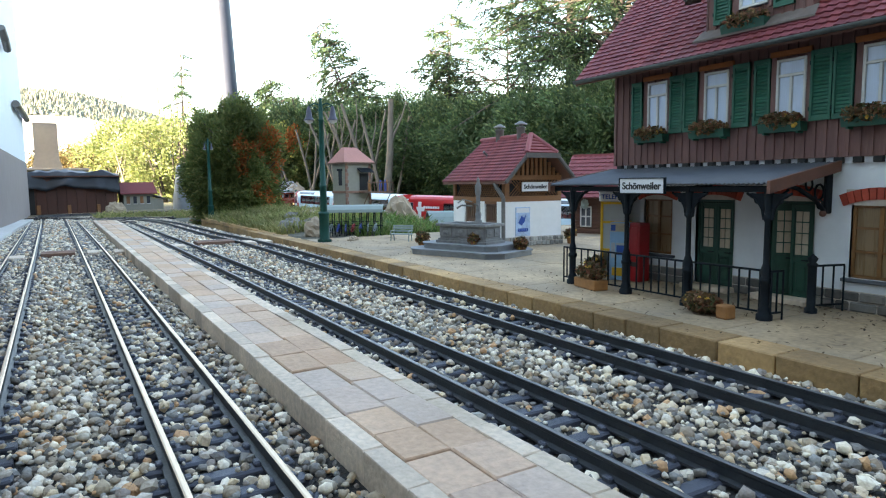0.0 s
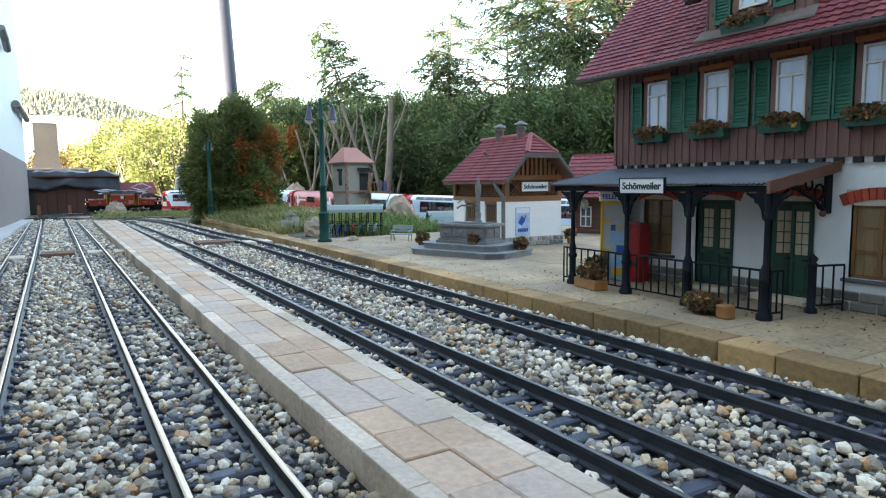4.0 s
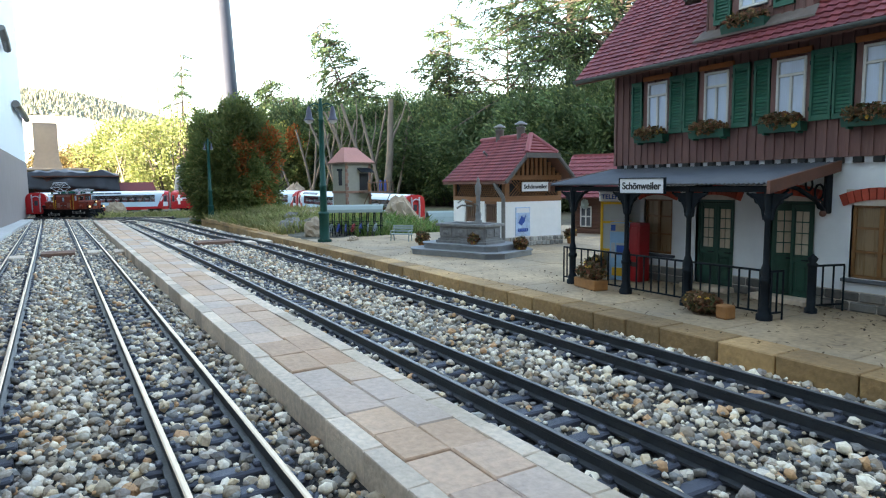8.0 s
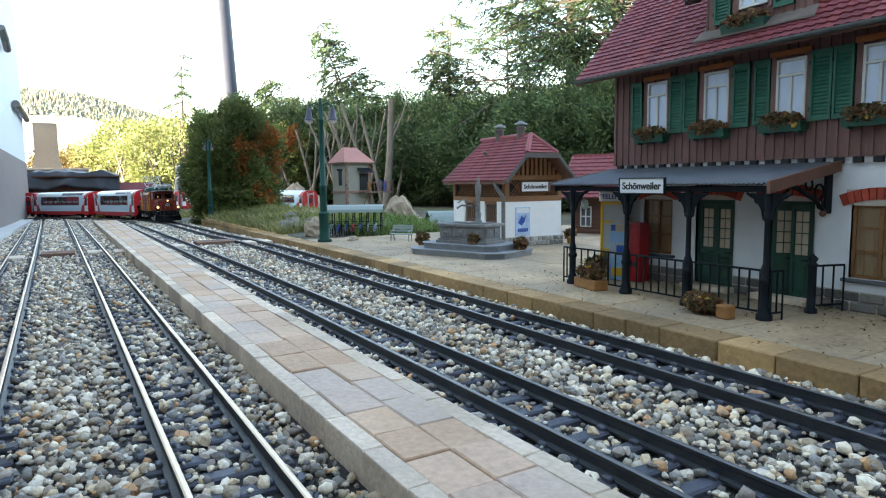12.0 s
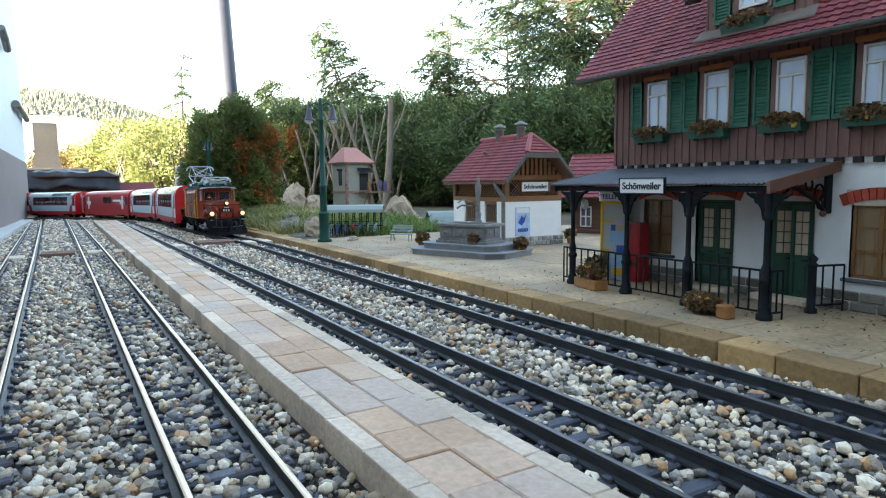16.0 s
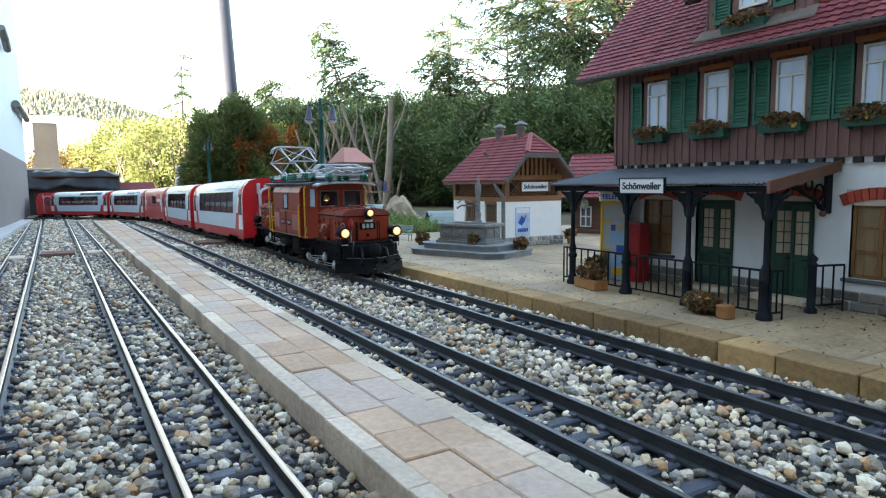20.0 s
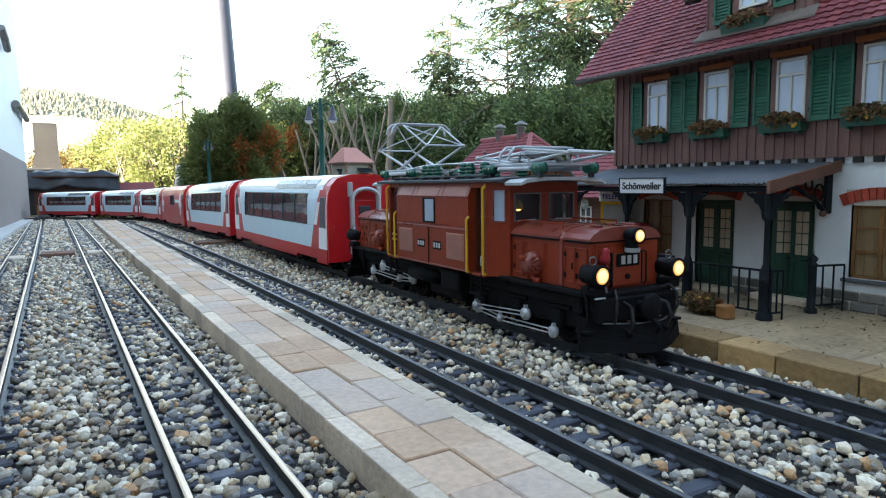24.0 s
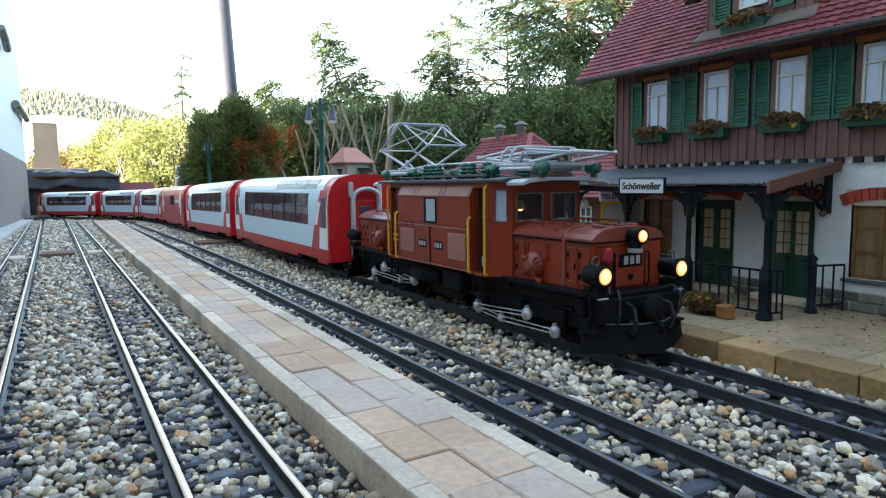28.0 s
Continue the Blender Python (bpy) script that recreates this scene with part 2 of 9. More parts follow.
def writing(text, size, material, parent, m, name="lettering", depth=0.0004, spread=1.0, heavy=0.0):
    cu = bpy.data.curves.new(name, "FONT")
    cu.body, cu.size, cu.align_x, cu.align_y, cu.extrude, cu.offset = text, size, "CENTER", "CENTER", depth, heavy
    cu.space_character = spread
    tmp = bpy.data.objects.new(name, cu)
    scene.collection.objects.link(tmp)
    dg = bpy.context.evaluated_depsgraph_get()
    me = bpy.data.meshes.new_from_object(tmp.evaluated_get(dg))
    bpy.data.objects.remove(tmp)
    me.materials.clear()
    me.materials.append(material)
    ob = new(name, me)
    ob.parent = parent
    ob.matrix_basis = m
    return ob


# ---- the line of the train's track ----
def spline(points, n=30):
    p = np.array(points, float)
    p = np.vstack([2 * p[0] - p[1], p, 2 * p[-1] - p[-2]])
    out = []
    for i in range(1, len(p) - 2):
        a, b, c, d = p[i - 1:i + 3]
        for k in range(n):
            t = k / n
            out.append(0.5 * (2 * b + (c - a) * t + (2 * a - 5 * b + 4 * c - d) * t * t + (3 * b - a - 3 * c + d) * t ** 3))
    out.append(p[-2])
    return np.array(out)


LINE = [(3.0, .0, -.10), (2.35, 1.0, -.095), (2.02, 1.55, -.09), (1.77, 1.99, -.085), (1.59, 2.36, -.078), (1.45, 2.76, -.070), (1.375, 3.22, -.063), (1.34, 3.73, -.056), (1.26, 4.24, -.05), (1.05, 4.72, -.047), (.74, 5.07, -.046),
        (.40, 5.28, -.047), (.09, 5.30, -.047), (-.10, 5.19, -.047), (-.185, 4.97, -.046), (-.125, 4.72, -.044),
        (.035, 4.42, -.0406), (.205, 4.08, -.036), (.325, 3.6, -.029), (.368, 3.08, -.020), (.372, 2.6, -.014), (.374, 2.11, -.009), (.379, 1.8, -.004),
        (.382, 1.48, 0), (.385, 1.1, 0), (.387, .7, 0), (.386, .3, 0), (.385, -.3, 0), (.385, -.6, 0)]
CURVE = spline(LINE)
ARC = np.r_[0, np.cumsum(np.linalg.norm(np.diff(CURVE, axis=0), axis=1))]
STOP = float(np.interp(-0.3, -CURVE[-300:, 1], ARC[-300:]))


def on_line(s):
    """The rail-top centre of the train's track at the arc length s."""
    return Vector([float(np.interp(s, ARC, CURVE[:, i])) for i in range(3)])


FALL = ([1.48, 1.8, 2.11, 2.6, 3.08, 3.6, 4.08, 4.72, 5.3], [0, -.004, -.009, -.014, -.020, -.029, -.036, -.044, -.047])


def fall(y):
    """How the yard's ground sinks towards the far end."""
    return float(np.interp(y, *FALL))
# ---- ground ----
def ground_height(x, y):
    z = -0.016 + fall(y)
    right = min(1, max(0, (x - 0.62) / 0.5))
    z += right * (-0.066 - z)
    z -= 0.042 * min(1, max(0, (x - 1.15) / 0.35)) * min(1, max(0, (3.6 - y) / 1.2))
    far = min(1, max(0, (y - 5.0) / 1.5))
    return z - 0.012 * far + 0.004 * noise.noise((x * 3, y * 3, 0)) * min(1, max(0, (x - 0.5) * 4) + far)


def build_ground():
    def steps(lo, hi, fine, reach):
        a = list(np.arange(lo, hi, fine))
        d = fine
        v = hi
        up = []
        while v < reach:
            up.append(v)
            d *= 1.35
            v += d
        v, d, dn = lo, fine, []
        while v > -reach:
            d *= 1.35
            v -= d
            dn.append(v)
        return sorted(dn) + a + up
    xs, ys = steps(-0.8, 2.4, 0.1, 900), steps(-0.6, 6.4, 0.1, 900)
    v = [(x, y, ground_height(x, y)) for y in ys for x in xs]
    n = len(xs)
    f = [(j * n + i, j * n + i + 1, (j + 1) * n + i + 1, (j + 1) * n + i) for j in range(len(ys) - 1) for i in range(n - 1)]
    solid("ground", Mb().add(v, f, True), M_GROUND, "dark garden soil with moss and fallen leaves", "ground", kind="structure")


build_ground()

# ---- tracks ----
def sunk(x, y):
    """Carries a point of the level yard on to the sinking ground beyond it."""
    k = 1.0
    for _ in range(6):
        k = 1 - fall(y * k) / 0.1368
    return (x * k, y * k, fall(y * k))


def line_of(center, y0, y1, step=0.04):
    return [sunk(center(y), y) for y in np.arange(y0, y1 + step / 2, step)]


def track_1(y):
    return -0.0625 - 0.022 * y


def track_2(y):
    return 0.0641 - 0.0157 * y - 0.0021 * y * y


def track_3(y):
    return 0.2479 - 0.0081 * y - 0.0059 * y * y


RAIL_H = 0.0095
SLEEPER_MB = Mb().box(-0.036, 0.036, -0.0052, 0.0052, -0.006, 0.0, 0.0012)
for side in (-.0225, .0225):
    for off in (-.0056, .0056):
        SLEEPER_MB.box(side + off - .0018, side + off + .0018, -.0030, .0030, -.0005, .0028, .0008)
SLEEPER_ME = SLEEPER_MB.mesh("sleeper", M_SLEEPER)
PITCH_SLEEPER = 0.0247


def rails_of(name, pts, label, nsleep=300, first=0.01, head=M_RAILTOP):
    """A track: two rails with a bright head, and sleepers."""
    p = np.array(pts)
    d = np.gradient(p, axis=0)
    d /= np.linalg.norm(d, axis=1)[:, None]
    nrm = np.stack([d[:, 1], -d[:, 0], 0 * d[:, 0]], -1)
    base = thing(name, pose(*p[0]), label, "track")
    o = p[0]
    for side in (-1, 1):
        c = p + nrm * side * 0.0225 - o
        prof = [(-0.0042, -RAIL_H), (-0.0042, -RAIL_H + 0.0014), (-0.0009, -RAIL_H + 0.0022), (-0.0009, -0.0030), (-0.0015, -0.0022), (-0.0015, -0.0004),
                (0.0015, -0.0004), (0.0015, -0.0022), (0.0009, -0.0030), (0.0009, -RAIL_H + 0.0022), (0.0042, -RAIL_H + 0.0014), (0.0042, -RAIL_H)]
        k = len(prof)
        v = [tuple(c[i] + nrm[i] * u + np.array([0, 0, w])) for i in range(len(c)) for u, w in prof]
        f = [(i * k + j, i * k + (j + 1) % k, (i + 1) * k + (j + 1) % k, (i + 1) * k + j) for i in range(len(c) - 1) for j in range(k)]
        rail = part("rail", Mb().add(v, f), M_RAIL, base)
        prof = [(-0.0016, -0.0006), (-0.0016, -0.0003), (-0.0008, 0.0), (0.0008, 0.0), (0.0016, -0.0003), (0.0016, -0.0006)]
        k = len(prof)
        v = [tuple(c[i] + nrm[i] * u + np.array([0, 0, w])) for i in range(len(c)) for u, w in prof]
        f = [(i * k + j, i * k + j + 1, (i + 1) * k + j + 1, (i + 1) * k + j) for i in range(len(c) - 1) for j in range(k - 1)]
        part("rail_head", Mb().add(v, f), head, rail, "polished running surface of the rail")
    arc = np.r_[0, np.cumsum(np.linalg.norm(np.diff(p, axis=0), axis=1))]
    for i, s in enumerate(np.arange(first, arc[-1], PITCH_SLEEPER)):
        if i >= nsleep:
            break
        q = [np.interp(s, arc, p[:, j]) for j in range(3)]
        t = [np.interp(s, arc, d[:, j]) for j in range(3)]
        part("sleeper", SLEEPER_ME, None, base, m=pose(q[0] - o[0] + random.uniform(-.0006, .0006), q[1] - o[1], q[2] - o[2] - RAIL_H + 0.0006, 0, 0,
             math.degrees(math.atan2(t[1], t[0])) - 90 + random.uniform(-0.8, 0.8)))
    return base


rails_of("track", line_of(track_1, -0.1, 3.0), "model railway track with dark sleepers beside the house wall", 150)
rails_of("track", line_of(track_2, -0.1, 3.1), "model railway track with gleaming rails beside the narrow platform", 170, .0325)
rails_of("track", line_of(track_3, -0.1, 2.95), "model railway track between the two platforms", 160, .0223, M_RAILDULL)
near_line = CURVE[CURVE[:, 1] < 6]
k0 = int(np.argmin(np.abs(ARC - (ARC[-1] - 5.9))))
rails_of("track", list(CURVE[k0::3][::-1]), "model railway track along the station platform and round the far loop", 260, .01, M_RAILDULL)
rails_of("track", list(CURVE[:k0:4][::-1]), "model railway track behind the garden bed", 90)
rails_of("track", [(-0.25, 4.6, -.043), (-0.1, 4.5, -.042), (0.1, 4.3, -.039), (0.27, 4.1, -.036), (0.46, 3.84, -.032)], "crossing track of the far points", 40)
rails_of("track", [(0.0, 4.35, -.040), (0.12, 4.05, -.0355), (0.19, 3.7, -.0305), (0.235, 3.3, -.024)], "curved track of the far points", 40)


def switch_stand(x, y, z, rz):
    b = thing("point_motor", pose(x, y, z, 0, 0, rz), "black plastic point motor beside the far points", "point motor", "point motors")
    part("motor_case", Mb().box(-.016, .016, -.009, .009, 0, .009, .002), M_BLACK, b)
    part("motor_cap", Mb().lathe([(.005, .009), (.005, .014), (.003, .016)], 10), M_BLACK, b)


M_BLACK = mat("black_plastic", (0.015, 0.015, 0.017), 0.5, vary=0.3, scale=150, bump=0.15)
for x, y, rz in ((-0.08, 4.25, 20), (0.09, 4.2, -30), (0.25, 3.95, -40), (0.47, 3.74, -50), (0.36, 4.05, -40), (-0.18, 4.35, 10)):
    switch_stand(x, y, fall(y) - 0.009, rz)


# ---- ballast ----
def stone_shapes(sub, count):
    out = []
    for k in range(count):
        bm = bmesh.new()
        bmesh.ops.create_icosphere(bm, subdivisions=sub, radius=1)
        rng = random.Random(k + 10)
        cuts = [(Vector((rng.uniform(-1, 1), rng.uniform(-1, 1), rng.uniform(-1, 1))).normalized(), rng.uniform(0.45, 0.85)) for _ in range(9)]
        for w in bm.verts:
            for nn, h in cuts:
                e = w.co.dot(nn) - h
                if e > 0:
                    w.co -= nn * e * 0.85
        out.append((np.array([w.co[:] for w in bm.verts]), np.array([[x.index for x in f.verts] for f in bm.faces])))
        bm.free()
    return out


def scatter(points, sizes, shapes, seed, flat=0.65):
    rng = np.random.default_rng(seed)
    V, F, S, base = [], [], [], 0
    pick = rng.integers(0, len(shapes), len(points))
    for k, (sv, sf) in enumerate(shapes):
        idx = np.where(pick == k)[0]
        n = len(idx)
        if not n:
            continue
        ax = rng.uniform(0.75, 1.3, (n, 3)) * np.array([1, 1, flat])
        v = sv[None] * ax[:, None]
        a, e = rng.uniform(0, 2 * np.pi, n), rng.normal(0, 0.35, n)
        ca, sa, ce, se = np.cos(a), np.sin(a), np.cos(e), np.sin(e)
        y2 = v[:, :, 1] * ce[:, None] - v[:, :, 2] * se[:, None]
        z2 = v[:, :, 1] * se[:, None] + v[:, :, 2] * ce[:, None]
        x3 = v[:, :, 0] * ca[:, None] - y2 * sa[:, None]
        y3 = v[:, :, 0] * sa[:, None] + y2 * ca[:, None]
        w = np.stack([x3, y3, z2], -1) * sizes[idx][:, None, None] + points[idx][:, None]
        V.append(w.reshape(-1, 3))
        F.append((sf[None] + (np.arange(n) * len(sv))[:, None, None] + base).reshape(-1, sf.shape[1]))
        S.append(np.full(n * len(sf), k % 2 == 0))
        base += n * len(sv)
    return np.vstack(V), np.vstack(F), np.concatenate(S)


def platform_edges(y):
    return 0.122 - 0.0185 * y, 0.195 - 0.015 * y


def ballast_points(x0, x1, y0, y1, pitch, seed, rise):
    rng = np.random.default_rng(seed)
    gx, gy = np.meshgrid(np.arange(x0, x1, pitch), np.arange(y0, y1, pitch))
    x = gx.ravel() + rng.uniform(-.5, .5, gx.size) * pitch
    y = gy.ravel() + rng.uniform(-.5, .5, gx.size) * pitch
    z = np.interp(y, *FALL)
    k = (0.1368 - z) / 0.1368
    xl, yl = x / k, y / k
    e0, e1 = platform_edges(yl)
    keep = ((xl < e0 - .003) | (xl > e1 + .003) | (yl > 2.95)) & (x < 0.446) & (x > -0.215 - 0.02 * (y > 2))
    c4 = np.interp(-y, -CURVE[-480:, 1], CURVE[-480:, 0])
    bed, on, mid = np.zeros(len(x), bool), np.zeros(len(x), bool), np.zeros(len(x), bool)
    for c, start in ((-0.0625 - 0.022 * yl, -.09), (0.0641 - 0.0157 * yl - 0.0021 * yl ** 2, -.0675), (0.2479 - 0.0081 * yl - 0.0059 * yl ** 2, -.0777), (c4 / k, -.59)):
        off = np.abs(xl - c)
        keep &= np.abs(off - 0.0225) > 0.0058
        bed |= off < 0.037
        mid |= off < 0.0225
        ph = np.abs((y - start) / PITCH_SLEEPER - np.round((y - start) / PITCH_SLEEPER)) * PITCH_SLEEPER
        on |= (off < 0.0375) & (ph < 0.0062) & (y < 1.7)
    keep &= ~on | (rng.uniform(0, 1, len(x)) < np.where(xl < .11, .52, np.where(mid, .24, .34)) + .25 * np.clip((y - .4) / .5, 0, 1))
    h = np.where(bed, np.where(on, rng.uniform(-.0085, -.0070, len(x)), rng.uniform(-.0140, -.0098, len(x))), rng.uniform(-.0132, -.0078, len(x))) + rise
    return np.stack([x, y, z + h], -1)[keep]


pts = ballast_points(-0.24, 0.447, 0.06, 0.72, 0.0044, 1, 0.0)
single = (pts[:, 1] > .22) & (pts[:, 1] < .285) & (pts[:, 0] > -.10) & (pts[:, 0] < .06)
SINGLE_STONES = pts[single][:300]
pts = pts[~single]
V, F, S = scatter(pts, np.random.default_rng(2).gamma(5.0, .00057, len(pts)).clip(.0015, .0054), stone_shapes(1, 14), 3, 0.75)
solid("ballast", soup("ballast", V, F, M_BALLAST, S), None, "loose grey, white and tan pebble ballast between the rails", "ballast", kind="stuff")
pts = np.vstack([ballast_points(-0.24, 0.447, 0.72, 1.6, 0.0058, 14, 0.0), ballast_points(-0.24, 0.447, 1.6, 4.75, 0.0100, 4, 0.0005)])
V, F, S = scatter(pts, np.where(pts[:, 1] < 1.6, 1.0, 1.5) * np.random.default_rng(5).uniform(.0020, .0047, len(pts)), stone_shapes(1, 8), 6, 0.75)
solid("ballast", soup("ballast", V, F, M_BALLAST, S), None, "pale pebble ballast of the far yard", "ballast", kind="stuff")
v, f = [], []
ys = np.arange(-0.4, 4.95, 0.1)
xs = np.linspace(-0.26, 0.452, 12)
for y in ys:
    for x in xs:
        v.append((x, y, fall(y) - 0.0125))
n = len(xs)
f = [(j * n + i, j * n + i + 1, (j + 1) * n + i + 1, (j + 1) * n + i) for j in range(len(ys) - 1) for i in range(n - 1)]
BED = solid("ballast_bed", Mb().add(v, f), M_GAPDARK, "grit under the ballast stones, near-black for the shade between them", "ballast bed", kind="structure")


# ---- narrow platform ----
M_MORTAR_TAN = mat("tan_mortar", (0.24, 0.18, 0.12), 0.9, vary=0.4, scale=120, bump=0.5)
def build_narrow_platform():
    base = thing("narrow_platform", pose(0.15, 0.5, -0.012), "narrow island platform of pale sandstone slabs", "platform", kind="structure")
    rnd = random.Random(5)
    rows = ((0.0, 0.158, M_KERB, "kerb_stone", (.1865, .2364, .2832, .3341, .377, .434, .484)), (0.163, 0.507, M_SLAB, "paving_stone", (.180, .2233, .262, .2972, .334, .3825, .4321, .4794)),
            (0.512, 0.832, M_SLAB, "paving_stone", (.224, .262, .2968, .3434, .3885, .4335)), (0.837, 1.0, M_KERB, "kerb_stone", (.190, .2363, .2805, .3318, .3765, .415, .468)))
    for r, (a, b, m, nm, joints) in enumerate(rows):
        cuts = [joints[0]]
        while cuts[0] > -.15:
            cuts.insert(0, cuts[0] - .047 * rnd.uniform(.85, 1.15))
        cuts += joints[1:]
        while cuts[-1] < 2.86:
            cuts.append(cuts[-1] + .047 * rnd.uniform(.82, 1.2))
        cuts[-1] = 2.9
        for y, y1 in zip(cuts, cuts[1:]):
            q = []
            for yy in (y + .0003, y1 - .0003):
                e0, e1 = platform_edges(yy)
                q += [sunk(e0 + (e1 - e0) * a, yy), sunk(e0 + (e1 - e0) * b, yy)]
            h = rnd.uniform(-.0006, .0006) + 0.006
            c = 0.0009
            cx, cy = sum(w[0] for w in q) / 4, sum(w[1] for w in q) / 4
            top = [(w[0] + (cx - w[0]) * 0.06, w[1] + (cy - w[1]) * 0.03, w[2] + h + rnd.uniform(-.0004, .0004)) for w in q]
            mid = [(w[0], w[1], w[2] + h - c) for w in q]
            low = [(w[0], w[1], w[2] - .018) for w in q]
            o = (0.15, 0.5, -0.012)
            pts = [tuple(w[i] - o[i] for i in range(3)) for w in top + mid + low]
            ring = (0, 1, 3, 2)
            fs = [(0, 1, 3, 2)]
            for k in range(2):
                for i in range(4):
                    i0, i1 = ring[i], ring[(i + 1) % 4]
                    fs.append((k * 4 + i0, (k + 1) * 4 + i0, (k + 1) * 4 + i1, k * 4 + i1))
            part(nm, Mb().add(pts, fs), m, base)
    # the mortar under the stones
    core = []
    ys2 = np.arange(-0.15, 2.92, 0.05)
    for yy in ys2:
        e0, e1 = platform_edges(yy)
        for e, z in ((e0 + .001, -.018), (e0 + .001, .0042), (e1 - .001, .0042), (e1 - .001, -.018)):
            s = sunk(e, yy)
            core.append((s[0] - .15, s[1] - .5, s[2] + z + .012))
    fs = [(j * 4 + i, j * 4 + i + 1, j * 4 + 5 + i, j * 4 + 4 + i) for j in range(len(ys2) - 1) for i in range(3)]
    fs += [(0, 1, 2, 3), tuple(len(core) - 4 + i for i in range(4))]
    part("mortar", Mb().add(core, fs), M_MORTAR_TAN, base)


# ---- station platform ----
def build_station_platform():
    base = thing("station_platform", pose(0.45, 0.5, -0.012), "broad station platform of worn sandstone", "platform", kind="structure")
    rnd = random.Random(9)
    y = -0.4
    while y < 2.95:
        l = rnd.uniform(0.038, 0.062)
        x0, yy, z = sunk(0.449 - 0.008 * min(1, max(0, y - 0.8)), y + l / 2)
        l2 = l * yy / (y + l / 2) / 2 if y > 1 else l / 2
        part("kerb_stone", Mb().box(x0 - .45 + rnd.uniform(-.0008, .0008), x0 - .45 + .034, yy - .5 - l2 + .0006, yy - .5 + l2 - .0006, z - .010, z + .0178 + rnd.uniform(-.0004, .0004), .0010), M_SANDSTONE, base)
        y += l
    # paving, slab by slab
    y = -0.4
    while y < 1.5:
        ly = rnd.uniform(0.10, 0.16)
        y1 = min(1.5, y + ly)
        x = 0.4835
        while x < 1.35:
            lx = rnd.uniform(0.11, 0.19)
            part("paving_stone", Mb().box(x - .45 + .0005, x + lx - .45 - .0005, y - .5 + .0005, y1 - .5 - .0005, -.004, .0172 + rnd.uniform(-.0003, .0003), .0007), M_PAVING, base)
            x += lx
        y = y1
    part("mortar", Mb().box(.036, .92, -.9, 1.0, -.01, .0160), M_GAPDARK, base)
    part("bed_edge", Mb().box(.028, .055, 1.0, 2.4, -.03, .0145, .001), M_SANDSTONE, base)


# ---- crossing boards ----
M_PLANK = mat("crossing_plank", (0.20, 0.11, 0.075), 0.8, vary=0.4, scale=80, bump=0.4, grain=(0.4, 6, 6), rnd=0.2)


def build_crossing():
    for x0, x1, y, lab in ((-0.064, 0.000, 1.58, "reddish wooden crossing board between two tracks"), (0.262, 0.352, 1.66, "reddish wooden crossing board before the station")):
        b = thing("crossing_board", pose(x0, y, -.010), lab, "crossing board", "crossing boards")
        for k in range(3):
            part("plank", Mb().box(0, x1 - x0, k * .022 + .0006, k * .022 + .0206, 0, .0085 + .0005 * (k % 2), .001), M_PLANK, b)
    for x0, x1, y in ((-0.122, -0.092, 1.55), (0.022, 0.046, 1.58), (0.074, 0.100, 1.56), (0.202, 0.232, 1.62), (0.372, 0.396, 1.62), (0.415, 0.438, 1.62)):
        solid("stone_slab", Mb().box(0, x1 - x0, 0, .06, 0, .008, .0015), M_KERB, "pale stone slab set between the tracks", "stone slab", "crossing slabs", m=pose(x0, y, -.012))
# ---- train ----
def tinted(name, color, rough=0.06):
    """Dark see-through coach glass."""
    m = bpy.data.materials.new(name)
    m.use_nodes = True
    t = m.node_tree
    b = t.nodes["Principled BSDF"]
    b.inputs["Base Color"].default_value = (0.10, 0.10, 0.12, 1)
    b.inputs["Roughness"].default_value = rough
    tr = t.nodes.new("ShaderNodeBsdfTransparent")
    tr.inputs[0].default_value = (*color, 1)
    mx = t.nodes.new("ShaderNodeMixShader")
    mx.inputs[0].default_value = 0.80
    t.links.new(b.outputs[0], mx.inputs[1])
    t.links.new(tr.outputs[0], mx.inputs[2])
    t.links.new(mx.outputs[0], t.nodes["Material Output"].inputs[0])
    MATS[name] = m
    return m


M_LOCO = mat("loco_brown_paint", (0.265, 0.033, 0.011), 0.38, vary=0.25, scale=60, bump=0.08, dirt=(0.15, 0.032, 0.016), spec=0.28)
M_LOCO_TOP = mat("loco_hood_top", (0.25, 0.052, 0.036), 0.30, vary=0.3, scale=60, bump=0.06)
M_FRAME = mat("loco_frame_black", (0.006, 0.006, 0.007), 0.7, vary=0.5, scale=90, bump=0.3, spec=0.14)
M_ROOF_GREY = mat("loco_roof_grey", (0.035, 0.038, 0.045), 0.6, vary=0.3, scale=60, bump=0.15)
M_VISOR = mat("loco_visor", (0.42, 0.43, 0.44), 0.5, vary=0.15, scale=60, bump=0.1)
M_STEEL = mat("bare_steel", (0.55, 0.56, 0.58), 0.35, 0.85, vary=0.2, scale=120, bump=0.05)
M_RAILGREY = mat("handrail_grey", (0.16, 0.16, 0.17), 0.45, 0.5, vary=0.2, scale=120, bump=0.05)
M_BLIND = mat("blind_glass", (0.38, 0.46, 0.56), 0.15, vary=0.15, scale=60, bump=0)
M_SILVER = mat("silver_paint", (0.48, 0.49, 0.51), 0.4, 0.35, vary=0.12, scale=120, bump=0.05)
# Faded paint made paler still: the sky's sheen is in this colour.
M_EAVESHEEN = mat("loco_eaves_sheen", (0.34, 0.115, 0.085), 0.35, vary=0.25, scale=60, bump=0.06)
M_CABIN = mat("cab_inside_brown", (0.10, 0.022, 0.010), 0.6, vary=0.3, scale=60, bump=0.1)
M_YELLOW = mat("handrail_yellow", (0.72, 0.40, 0.02), 0.45, vary=0.15, scale=120, bump=0.05)
